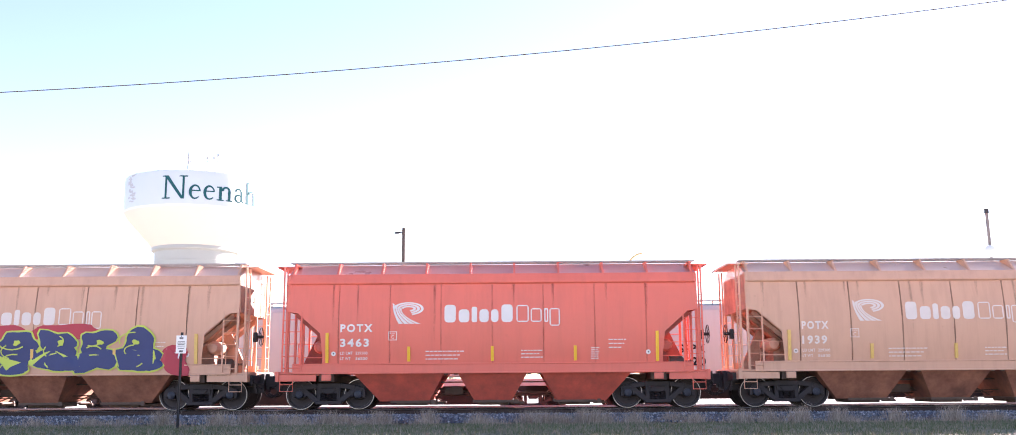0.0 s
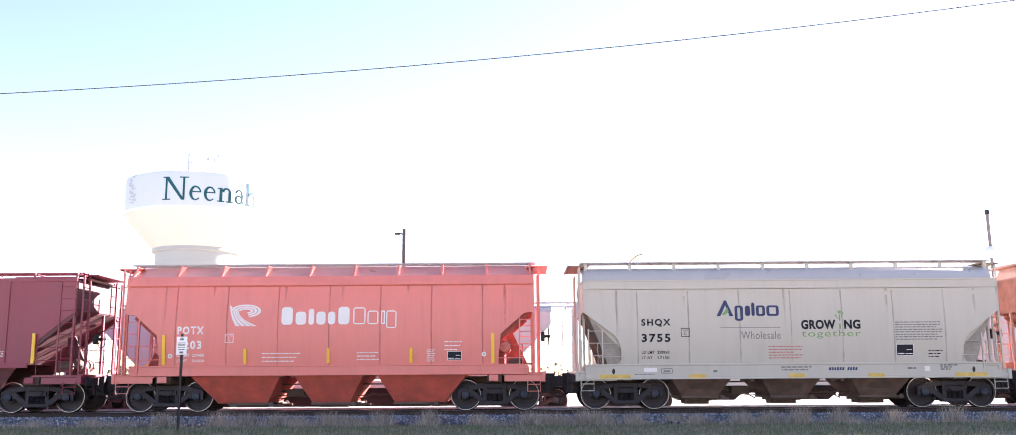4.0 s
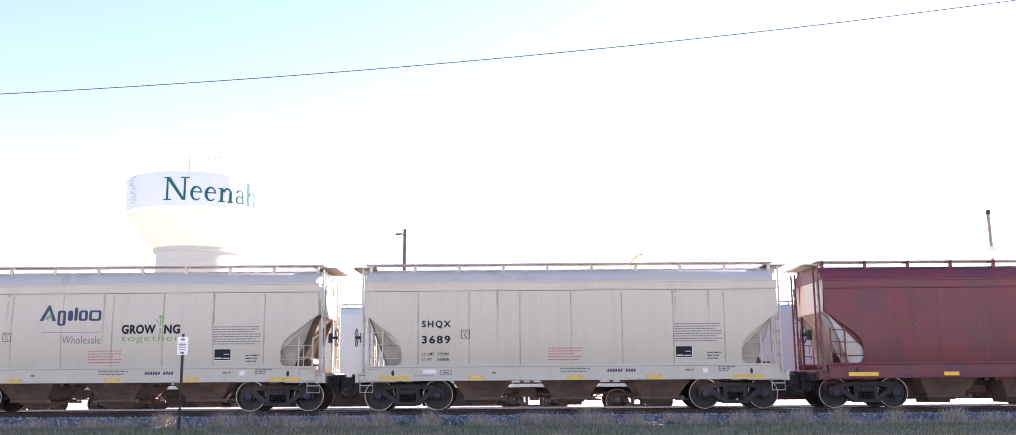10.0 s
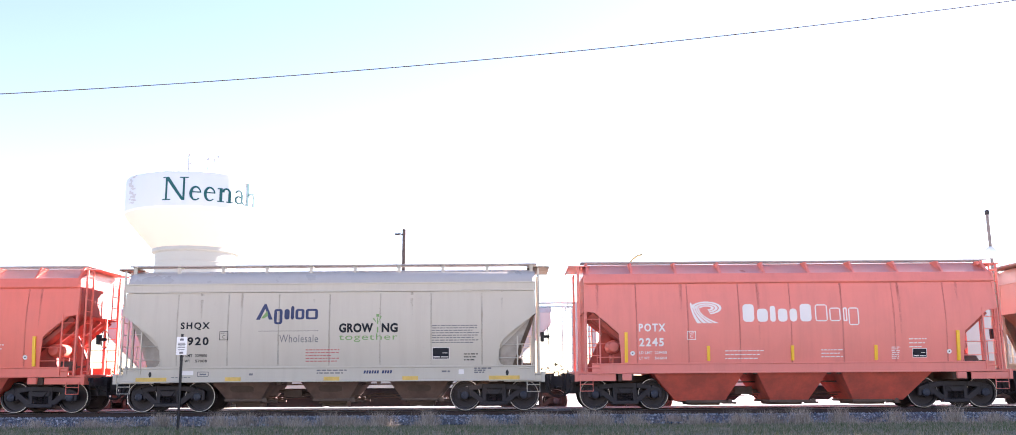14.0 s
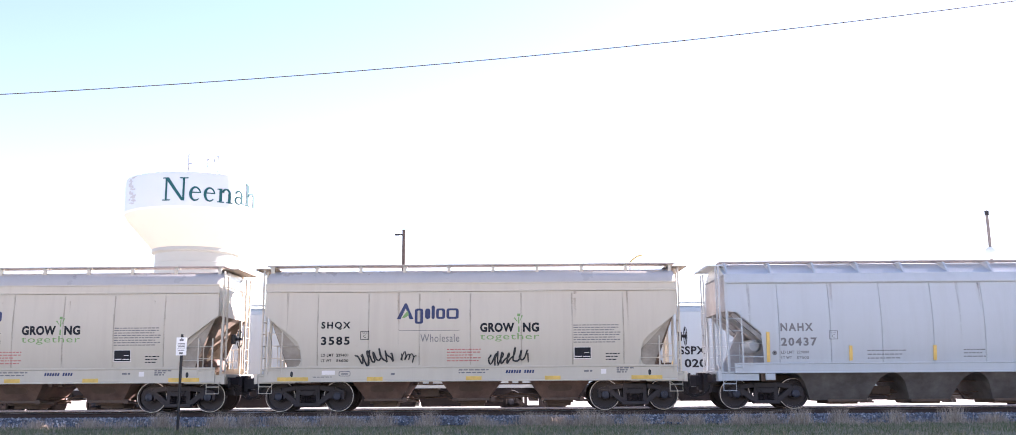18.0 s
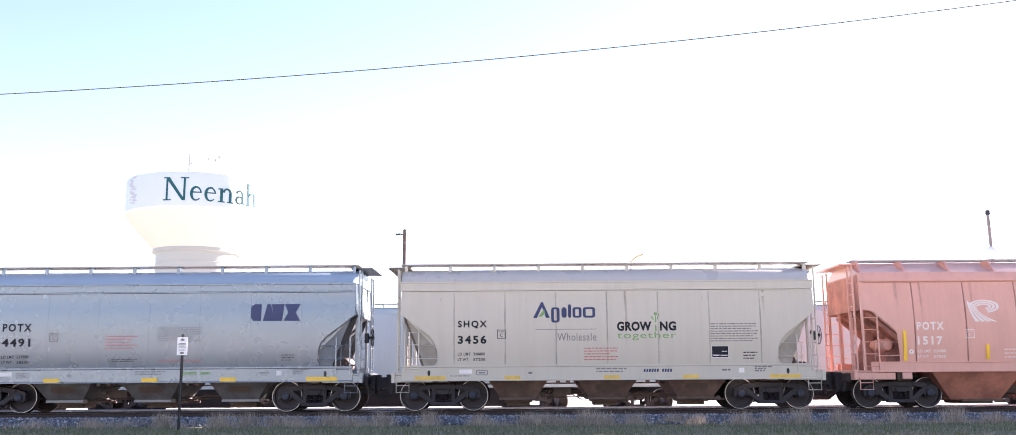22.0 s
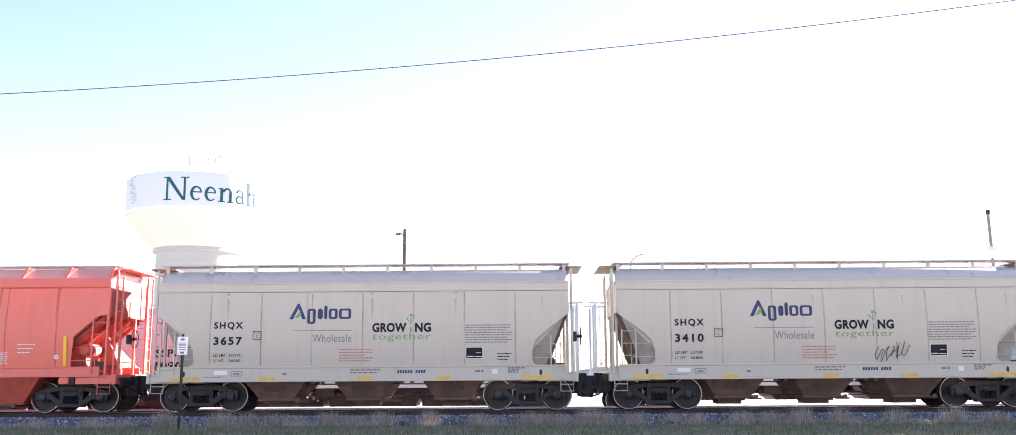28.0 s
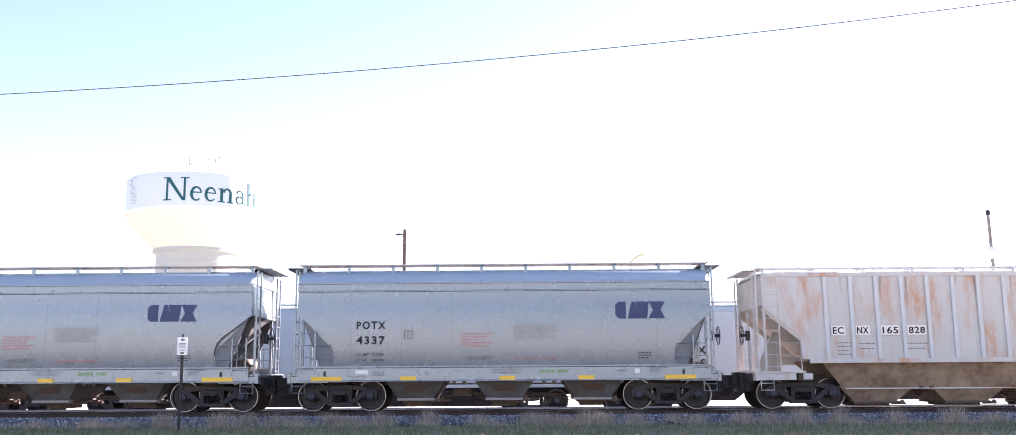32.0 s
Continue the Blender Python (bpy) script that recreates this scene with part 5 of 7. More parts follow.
def decorate_flow(car, number, logo=True):
    st = "flow"
    mark_block(car, "SHQX", number, INK_K, st)
    plate_box(car, -3.30, 2.13, INK_K, st)
    P = lambda px: (px - 822) / 51.4
    if logo:
        # company mark: peaked first shape with a green wedge, then plain blocks
        b = 2.735
        flat_shapes("company_mark", [[(P(708), b), (P(714), b), (P(722), 3.06), (P(728), b), (P(734), b), (P(723.5), 3.21), (P(720.5), 3.21)]], INK_N, car, st,
                    holes=[(round_box(P(x0), P(x1), b + d, t, 0.07), round_box(P(x0) + 0.085, P(x1) - 0.085, b + d + 0.06, t - 0.06, 0.02))
                           for x0, x1, d, t in ((736, 749, -0.14, 3.05), (752, 760, 0, 3.05), (762, 767, 0, 3.14), (769, 783, 0, 3.05), (785, 804, 0, 3.05))],
                    label="navy company mark in plain blocks", cache="agmark")
        flat_shapes("green_wedge", [[(P(716), b + 0.04), (P(725), 3.0), (P(727), 2.86), (P(721), b + 0.04)]], INK_G, car, st, 0.008, cache="agwedge")
        flat_shapes("rule_line", [rect(P(712), P(805), 2.385, 2.40)], INK_T, car, st, cache="agrule")
        lettering("word", "Wholesale", P(745), P(805), 2.05, 2.28, INK_T, car, st)
        lettering("slogan", "GROW", P(837), P(890), 2.33, 2.61, INK_K, car, st, 0.045)
        lettering("slogan", "NG", P(903), P(928), 2.33, 2.61, INK_K, car, st, 0.045)
        g = [[(P(895.5), 2.33), (P(898), 2.33), (P(897.5), 2.78), (P(896), 2.78)], [(P(896), 2.60), (P(889), 2.74), (P(891), 2.77)], [(P(898), 2.62), (P(903), 2.82), (P(901), 2.84)],
             [(P(894.5), 2.80), (P(899), 2.80), (P(899), 2.88), (P(894.5), 2.88)]]
        flat_shapes("sprout", g, INK_G, car, st, cache="sprout")
        lettering("slogan", "together", P(837), P(928), 2.05, 2.30, INK_G, car, st)
    bars("warning", P(786), P(838), 1.45, 1.87, 5, INK_R, car, st, 7)
    bars("notice", P(981), P(1053), 1.98, 2.56, 8, INK_T, car, st, 8)
    data_box(car, P(982), P(1007), 1.54, 1.86, st)
    bars("notice", P(1030), P(1052), 1.46, 1.72, 3, INK_K, car, st, 9)
    sill_marks(car, P)


def sill_marks(car, P, ink=INK_T, blue=INK_N):
    key = ("sillm", ink.name, blue.name)
    polys = [rect(P(700), P(706), 1.08, 1.14)]
    a, b = round_box(P(620), P(638), 1.05, 1.20, 0.04), round_box(P(621), P(637), 1.07, 1.18, 0.03)
    flat_shapes("builder_plate", [rect(P(624), P(634), 1.10, 1.14)], ink, car, holes=[(a, b)], cache=key + (4,), fixed=1.566)
    rnd = random.Random(5)
    for x0, x1, z, h in ((804, 850, 1.20, 0.035), (804, 846, 1.12, 0.035), (580, 612, 1.02, 0.025), (1046, 1072, 1.23, 0.04), (1046, 1064, 1.17, 0.04), (1046, 1062, 1.11, 0.04), (996, 1010, 1.14, 0.05)):
        x = P(x0)
        while x < P(x1) - 0.03:
            w = min(rnd.uniform(0.05, 0.16), P(x1) - x)
            polys.append(rect(x, x + w, z, z + h))
            x += w + 0.03
    tagged(flat_shapes("sill_writing", polys, ink, car, cache=key + (1,), fixed=1.566), kind="stuff")
    ticks = []
    for k in range(11):
        if k != 6:
            x = P(876) + k * 0.078
            ticks.append([(x, 1.115), (x + 0.055, 1.115), (x + 0.075, 1.205), (x + 0.02, 1.205)])
    tagged(flat_shapes("maker_mark", ticks, blue, car, cache=key + (2,), fixed=1.566), kind="stuff")
    for k, (x0, x1, z0) in enumerate(((594, 614, 1.10), (1022, 1030, 1.08))):
        flat_shapes("stencil_plate", [rect(P(x0), P(x1), z0, 1.22)], INK_W, car, cache=key + (3, k), fixed=1.566)


def decorate_gatx(car, number):
    st = "flow"
    P = lambda px: (px - 778.5) / 51.4
    mark_block(car, "POTX", number, INK_K, st, -4.50)
    plate_box(car, P(625), 2.13, INK_K, st)
    z0, z1 = 2.70, 3.21
    d = 0.0 if number == "4337" else -15.0
    a = [P(u + d) for u in (951, 969, 970, 992, 985, 1003, 1001, 1028)]
    c = 0.10
    shapes = [[(a[0] + c, z0), (a[1] - 0.03, z0), (a[1] - 0.03, z1), (a[0] + c, z1), (a[0], z1 - c), (a[0], z0 + c)],
              [(a[2], z0), (a[3] - 0.06, z0), (a[3] - 0.20, z1), (a[2] + 0.12, z1)],
              [(a[4] + 0.06, z0), (a[5] - 0.06, z0), (a[5] + 0.0, z1), (a[4] - 0.04, z1)],
              [(a[6] + 0.02, z0), (a[7], z0), (a[7] - 0.14, (z0 + z1) / 2), (a[7], z1), (a[6] + 0.04, z1), (a[6] + 0.16, (z0 + z1) / 2)]]
    for k, p in enumerate(shapes):
        flat_shapes("mark_block", [p], INK_N, car, st, 0.007, "dark blue angular block of the company mark", cache=("gxmark", k, d))
    bars("warning", P(712), P(762), 1.88, 2.32, 5, INK_R, car, st, 11)
    bars("notice", P(793), P(862), 2.10, 2.56, 7, INK_T, car, st, 12)
    bars("warning", P(795), P(862), 1.50, 1.60, 1, INK_R, car, st, 13)
    bars("notice", P(722), P(765), 1.50, 1.62, 2, INK_K, car, st, 14)
    bars("notice", P(985), P(1005), 1.50, 1.72, 3, INK_K, car, st, 15)
    Q = lambda px: (px - 822) / 51.4
    sill_marks(car, Q, INK_T, INK_G)


# ---- sprayed pieces: plain swollen shapes with dark edges ----


def blob(cx, cz, w, h, rnd, n=22, lean=0.0):
    ph = [rnd.uniform(0, 6.28) for _ in range(3)]
    pts = []
    for i in range(n):
        a = i * math.tau / n
        k = 1 + 0.16 * math.sin(2 * a + ph[0]) + 0.13 * math.sin(3 * a + ph[1]) + 0.08 * math.sin(5 * a + ph[2])
        sx, sz = math.cos(a), math.sin(a)
        q = max(abs(sx), abs(sz)) ** -0.55
        x, z = sx * q * k * w / 2, sz * q * k * h / 2
        pts.append((cx + x + lean * z, cz + z))
    return pts


def grow(poly, d):
    cx = sum(p[0] for p in poly) / len(poly)
    cz = sum(p[1] for p in poly) / len(poly)
    return [(x + d * (x - cx) / math.hypot(x - cx, z - cz), z + d * (z - cz) / math.hypot(x - cx, z - cz)) for x, z in poly]


def stroke(a, b, c, d, w0, w1):
    """A tapering slanted bar from (a, b) to (c, d)."""
    q = math.hypot(c - a, d - b) or 1
    nx, nz = -(d - b) / q / 2, (c - a) / q / 2
    return [(a - nx * w0, b - nz * w0), (c - nx * w1, d - nz * w1), (c + nx * w1, d + nz * w1), (a + nx * w0, b + nz * w0)]


def sprayed(car, x0, x1, z0, z1, n, fill, edge, style="spray", halo=None, accent=None, seed=1, rounded=False):
    """A row of interlocked shapes: swollen bars with a contrasting edge."""
    rnd = random.Random(seed)
    w, h = (x1 - x0) / n, z1 - z0
    outer, inner, cuts, halos = [], [], [], []
    for i in range(n):
        cx, cz = x0 + (i + 0.5) * w, (z0 + z1) / 2
        if rounded:
            ln = rnd.uniform(-0.1, 0.25)
            lobes = [blob(cx - 0.02 * w, cz - 0.20 * h, w * 0.98, h * 0.58, rnd, lean=ln), blob(cx + rnd.uniform(-0.06, 0.1) * w, cz + 0.22 * h, w * 0.80, h * 0.52, rnd, lean=ln)]
            if i % 2:
                lobes.append(blob(cx + 0.34 * w, cz - 0.30 * h, w * 0.5, h * 0.34, rnd, lean=0.3))
            for s in lobes:
                outer.append(grow(s, 0.03 if h < 1.1 else 0.055))
                inner.append(s)
                halos.append(grow(s, 0.085))
            cuts.append(blob(cx + rnd.uniform(-0.06, 0.1) * w, cz + 0.20 * h, w * 0.16, h * 0.12, rnd, 12))
            # curled dark lines inside the shape
            for k in range(3):
                a0, r = rnd.uniform(0, 6.28), rnd.uniform(0.20, 0.38)
                ox, oz = cx + rnd.uniform(-0.15, 0.15) * w, cz + (k - 1) * 0.24 * h
                line = [(ox + r * w * math.cos(a0 + 0.42 * q), oz + 0.55 * r * h * math.sin(a0 + 0.42 * q)) for q in range(6)]
                for (xa, za), (xb, zb) in zip(line, line[1:]):
                    cuts.append(stroke(xa, za, xb, zb, 0.028 * max(1.0, h), 0.028 * max(1.0, h)))
        else:
            halos.append(blob(cx, cz, w * 1.15, h, rnd))
            for k in range(4):
                vert = k < 2
                xa = cx + rnd.uniform(-0.42, 0.42) * w
                xb = xa + rnd.uniform(-0.35, 0.35) * w if vert else cx + rnd.uniform(0.2, 0.5) * w
                za = z0 + rnd.uniform(0.02, 0.12) * h if vert else z0 + rnd.uniform(0.15, 0.85) * h
                zb = z1 - rnd.uniform(0.02, 0.18) * h if vert else za + rnd.uniform(-0.2, 0.25) * h
                zb = min(max(zb, z0), z1)
                wa, wb = rnd.uniform(0.22, 0.36) * w, rnd.uniform(0.30, 0.52) * w
                outer.append(stroke(xa, za - 0.03, xb, zb + 0.03, wa + 0.11, wb + 0.11))
                inner.append(stroke(xa, za, xb, zb, wa, wb))
            cuts.append([(cx - 0.16 * w, cz), (cx + 0.02 * w, cz - 0.12 * h), (cx + 0.1 * w, cz + 0.16 * h)])
            cuts.append(stroke(cx + 0.2 * w, cz - 0.3 * h, cx + 0.3 * w, cz - 0.05 * h, 0.03, 0.05))
    if halo:
        tagged(flat_shapes("sprayed_halo", halos, SPRAY[halo], car, style, 0.012, "sprayed colour halo", stack=0.0003), kind="stuff")
    for name, polys, mat, off, label in (("sprayed_outline", outer, edge, 0.018, "sprayed outline"), ("sprayed_fill", inner, fill, 0.026, "sprayed fill colour"),
                                         ("sprayed_cut", cuts, accent or edge, 0.034, "small sprayed accents")):
        tagged(flat_shapes(name, polys, SPRAY[mat], car, style, off, label, stack=0.0002), kind="stuff")


def bubble_lines(car, x0, x1, z0, z1, n, mat, style="spray", seed=1, width=0.03):
    """Hollow swollen shapes drawn with a thin sprayed line."""
    rnd = random.Random(seed)
    w, h = (x1 - x0) / n, z1 - z0
    rings = []
    for i in range(n):
        s = blob(x0 + (i + 0.5) * w, (z0 + z1) / 2, w * 1.05, h * rnd.uniform(0.8, 1.0), rnd, 26, rnd.uniform(-0.1, 0.2))
        rings.append((s, grow(s, -width)))
        s = blob(x0 + (i + rnd.uniform(0.35, 0.65)) * w, (z0 + z1) / 2 + 0.12 * h, w * 0.4, h * 0.3, rnd, 16)
        rings.append((s, grow(s, -width * 0.8)))
    tagged(flat_shapes("sprayed_outline", [], mat, car, style, 0.016, "thin sprayed outlines", holes=rings), kind="stuff")


def scrawl(car, x0, x1, z0, z1, n, mat, style="spray", seed=1, width=0.035):
    """A sprayed line that runs on in loops, crossed by a few quick strokes."""
    rnd = random.Random(seed)
    h, mid, polys = z1 - z0, (z0 + z1) / 2, []
    ph = [rnd.uniform(0, 6.28) for _ in range(3)]
    loops = max(2, round(n * 0.7))
    pts = []
    for k in range(16 * loops + 1):
        t = k / (16 * loops)
        a = loops * math.tau * t
        high = 0.30 + 0.18 * math.sin(2.3 * a / 2 + ph[0])
        pts.append((x0 + (x1 - x0) * (0.08 + 0.84 * t) + 0.14 * h * math.sin(a + ph[1]), mid + h * high * math.cos(a) + 0.10 * h * math.sin(0.61 * a + ph[2])))
    for (a, b), (c, d) in zip(pts, pts[1:]):
        polys.append(stroke(a, b, c, d, width, width))
    for _ in range(max(1, n // 3)):
        a = rnd.uniform(x0, x1)
        polys.append(stroke(a, mid + rnd.uniform(0.2, 0.5) * h, a + rnd.uniform(-0.2, 0.3) * h, mid - rnd.uniform(0.2, 0.5) * h, width, width * 0.7))
    tagged(flat_shapes("sprayed_scrawl", polys, mat, car, style, 0.016, "loose sprayed lines", stack=0.0002), kind="stuff")


def stains(car, style, n, half, top, mat, seed, wide=1.0):
    """Thin runs of rust below the roof edge."""
    rnd = random.Random(seed)
    for i in range(n):
        k = rnd.randrange(5)
        key = ("stain", style, k, mat.name)
        if key not in CACHE:
            ln, w = (0.35, 0.6, 0.9, 1.3, 1.8)[k], (0.12, 0.10, 0.13, 0.09, 0.11)[k] * wide
            rows = [top - ln * j / 5 for j in range(6)]
            g = Geo()
            for j, z in enumerate(rows):
                y, q, dx = -(side_y(style, z) + 0.004), w * (1 - 0.13 * j) / 2, 0.012 * math.sin(j * 1.7 + k)
                g.v += [(dx - q, y, z), (dx + q, y, z)]
            g.f = [(2 * j, 2 * j + 1, 2 * j + 3, 2 * j + 2) for j in range(5)]
            g.mi = [0] * 5
            CACHE[key] = g.mesh("rust_stain", mat)
        part("rust_stain", CACHE[key], car, at=(-half + (i + rnd.uniform(0.1, 0.9)) * 2 * half / n, 0, 0))


def weld_lines(car, style, xs, z0, z1, mat):
    key = ("weld", style, mat.name)
    if key not in CACHE:
        g, n = Geo(), 10
        for k in range(n + 1):
            z = z0 + (z1 - z0) * k / n
            y, w = -(side_y(style, z) + 0.003), 0.022 + 0.006 * math.sin(2.1 * k)
            g.v += [(-w, y, z), (w, y, z)]
        g.f = [(2 * k, 2 * k + 1, 2 * k + 3, 2 * k + 2) for k in range(n)]
        g.mi = [0] * n
        CACHE[key] = g.mesh("weld_seam", mat)
    for x in xs:
        part("weld_seam", CACHE[key], car, at=(x, 0, 0))


# ---- the train ----
BRAKE_LEFT = ("1939", "1473", "3689", "4296")
CARS = []
MODELS = {}
for kind_, cx, number in TRAIN:
    if kind_ not in MODELS:
        MODELS[kind_] = hopper_car(LIVERY[kind_], TEXTS[kind_])
        c = MODELS[kind_]
        c.location = (cx, 0, 0)
    else:
        c = copy_thing(MODELS[kind_], pose(cx, 0, 0))
    CARS.append(c)

# hand brakes at the other end
for (kind_, cx, number), c in zip(TRAIN, CARS):
    if number in BRAKE_LEFT or kind_ in ("cream", "maroon"):
        for o in c.children:
            if o.name.startswith(("brake_wheel", "brake_housing")):
                o.location.x, o.rotation_euler.z = -o.location.x, math.pi

for (kind_, cx, number), car in zip(TRAIN, CARS):
    if kind_ in ("red", "faded", "tan", "pink"):
        decorate_flat(car, INK_F if kind_ in ("tan", "pink") else INK_W, number, small_ink=INK_F if kind_ in ("tan", "pink") else INK_W)
        yellow_bars(car, FLAT_Y, "flat", YELLOW_OLD if kind_ == "tan" else YELLOW)
        if number in ("1407", "1473", "1517", "2245", "2318", "1939", "2203"):
            data_box(car, 3.58, 3.98, 1.50, 1.74, "flat")
    elif kind_ == "white":
        decorate_flat(car, INK_T, number, "NAHX", False, INK_T)
        yellow_bars(car, FLAT_Y, "flat", YELLOW_OLD)
        data_box(car, 4.1, 4.45, 1.5, 1.72, "flat", BROWN)
    elif kind_ == "rusty":
        decorate_flat(car, INK_K, number, "NAHX", False, INK_T)
        yellow_bars(car, [(-4.95, 0.09, 1.39, 2.28), (0.1, 0.11, 1.42, 1.9)], "flat")
        data_box(car, 4.1, 4.45, 1.5, 1.72, "flat")
    elif kind_ == "grey":
        decorate_flat(car, INK_K, number, "POTX", False, INK_K)
        yellow_bars(car, [(-4.98, 0.9, 1.13, 1.23), (-2.4, 0.46, 1.13, 1.23), (0.05, 0.46, 1.13, 1.23), (2.5, 0.46, 1.13, 1.23), (5.05, 0.9, 1.13, 1.23)], "flat")
    elif kind_ == "beige":
        decorate_flow(car, number, number != "3689")
        yellow_bars(car, FLOW_Y, "flow", YELLOW_DIRTY)
    elif kind_ == "gatx":
        decorate_gatx(car, number)
        yellow_bars(car, FLOW_Y, "flow")
    elif kind_ == "maroon":
        yellow_bars(car, [(-6.25, 0.88, 0.95, 1.06), (-3.65, 0.44, 0.95, 1.06), (-1.25, 0.44, 0.95, 1.06), (1.3, 0.44, 0.95, 1.06), (3.7, 0.44, 0.95, 1.06), (6.35, 0.88, 0.95, 1.06)], "flow")
        data_box(car, 4.77, 5.25, 1.55, 1.87, "flow")
        lettering("car_number", "SHQX", -5.3, -4.5, 2.35, 2.55, BROWN, car, "flow", 0.02)
    elif kind_ == "oxide":
        P = lambda px: (px - 994.5) / 51.4
        patch = plain("faded_oxide_patch", (0.205, 0.085, 0.10), 0.6)
        for a, b, top in ((692, 729, 2.95), (731, 763, 2.95), (765, 806, 2.95), (808, 1130, 2.30)):
            flat_shapes("faded_patch", [rect(P(a), P(b), 1.55, top)], patch, car, "rib", 0.006)
        for tx, x0, x1, z0, z1 in (("GA", 729, 753, 2.63, 2.87), ("CX", 769, 792, 2.63, 2.87), ("469", 728, 754, 2.21, 2.45), ("782", 768, 794, 2.21, 2.45),
                                   ("LD LMT", 731, 752, 1.80, 1.88), ("222400", 771, 788, 1.80, 1.88), ("LT WT", 731, 750, 1.65, 1.73), ("63600", 771, 786, 1.65, 1.73),
                                   ("DO NOT", 981, 1009, 1.99, 2.10), ("HAMMER", 978, 1011, 1.85, 1.96), ("ON CAR", 981, 1009, 1.71, 1.82)):
            lettering("lettering", tx, P(x0), P(x1), z0, z1, INK_W, car, "rib", 0.03, side=1.625)
        bars("notice", P(938), P(960), 1.66, 1.9, 4, INK_W, car, "rib", 21)
        bars("notice", P(1028), P(1052), 1.66, 1.9, 3, INK_W, car, "rib", 22)
        bars("notice", P(1276), P(1300), 1.66, 1.86, 3, INK_W, car, "rib", 23)
        flat_shapes("data_panel", [rect(P(1238), P(1262), 1.70, 1.98)], INK_W, car, "rib", 0.012)
        flat_shapes("data_panel_print", [rect(P(1240), P(1249), 1.73, 1.95), rect(P(1251), P(1260), 1.80, 1.95)], INK_G, car, "rib", 0.015)
        ring = [(P(1128) + 0.28 * math.cos(a * math.tau / 20), 1.87 + 0.26 * math.sin(a * math.tau / 20)) for a in range(20)]
        flat_shapes("sprayed_ring", [], INK_W, car, "rib", 0.012, holes=[(ring, grow(ring, -0.05))], label="white sprayed ring", fixed=1.625)
        flat_shapes("placard", [rect(P(694), P(708), 1.48, 1.72)], INK_W, car, "rib", 0.012)
        yellow_bars(car, [(P(648), 0.09, 1.47, 2.36), (P(800), 0.085, 1.55, 1.95), (P(926), 0.085, 1.55, 1.95), (P(1064), 0.085, 1.55, 1.95), (P(1188), 0.085, 1.55, 1.95), (P(1343), 0.09, 1.47, 2.36)], "rib")
    elif kind_ == "cream":
        P = lambda px: (px - 1236) / 51.4 - 4.95
        for tx, x0, x1 in (("EC", 1276, 1297), ("NX", 1313, 1335), ("165", 1352, 1380), ("828", 1392, 1421)):
            flat_shapes("number_board", [rect(P(x0), P(x1), 2.16, 2.44)], INK_W, car, "rib", 0.02, fixed=1.64)
            lettering("board_letters", tx, P(x0) + 0.04, P(x1) - 0.04, 2.20, 2.40, INK_K, car, "rib", 0.02, side=1.645)
        bars("notice", P(1285), P(1306), 1.55, 2.0, 4, INK_T, car, "rib", 31)
        bars("notice", P(1318), P(1344), 1.7, 2.0, 2, INK_T, car, "rib", 32)
        bars("notice", P(1388), P(1425), 1.7, 2.0, 2, INK_T, car, "rib", 33)
    runs = {"beige": ("flow", 5, 5.8, 3.54, STAIN), "tan": ("flat", 12, 6.0, 3.75, STAIN), "pink": ("flat", 10, 6.0, 3.75, STAIN), "red": ("flat", 7, 6.0, 3.75, STAIN_R), "faded": ("flat", 6, 6.0, 3.75, STAIN_R),
            "white": ("flat", 5, 5.8, 3.75, STAIN), "rusty": ("flat", 14, 6.0, 3.75, STAIN), "cream": ("rib", 10, 5.0, 3.9, STAIN)}
    if kind_ in runs:
        st, n_, half_, top_, m_ = runs[kind_]
        stains(car, st, n_, half_, top_, m_, int(cx))
        welds = {"beige": WELD_BEIGE, "tan": WELD_DARK, "pink": WELD_DARK, "red": WELD_RED, "faded": WELD_RED, "white": WELD_GREY, "rusty": WELD_BEIGE}
        if kind_ in welds:
            weld_lines(car, st, LIVERY[kind_]["seams"], 1.36, 3.54 if st == "flow" else 3.74, welds[kind_])
        if kind_ == "rusty":
            for a, b, zb, zt in ((0.6, 2.1, 1.85, 2.75), (-1.6, 0.4, 2.5, 3.6), (1.9, 3.4, 2.9, 3.7), (2.6, 4.2, 1.75, 2.3), (-5.6, -5.1, 2.9, 3.7)):
                flat_shapes("rust_patch", [rect(a, b, zb, zt)], STAIN_P, car, "flat", 0.008)
            stains(car, st, 22, half_, top_, STAIN_W, 77, 9.0)
    if kind_ in ("beige", "gatx", "maroon"):
        for x in (-1, 1):
            e = x * (LIVERY[kind_]["tc"] + 0.40)
            flat_shapes("roping_hole", [[(e + 0.045 * math.cos(a * 0.524), 1.12 + 0.085 * math.sin(a * 0.524)) for a in range(12)]], BLACK, car, fixed=1.567, cache=("hole", e))
    if cx < -14:
        sprayed(car, -3.5, 3.8, 1.16, 2.42, 6, "blue", "lime", halo=None, accent="lime", seed=4, rounded=True)
        flat_shapes("sprayed_halo", [blob(1.0, 2.36, 2.0, 0.5, random.Random(3)), blob(-1.2, 2.36, 1.6, 0.5, random.Random(4)), blob(4.3, 1.5, 0.9, 0.8, random.Random(5))],
                    SPRAY["crimson"], car, "spray", 0.011, "crimson sprayed clouds")
        scrawl(car, 4.0, 4.6, 1.4, 1.8, 3, SPRAY["white"], seed=8)
    elif number == "1407":
        rnd = random.Random(40)
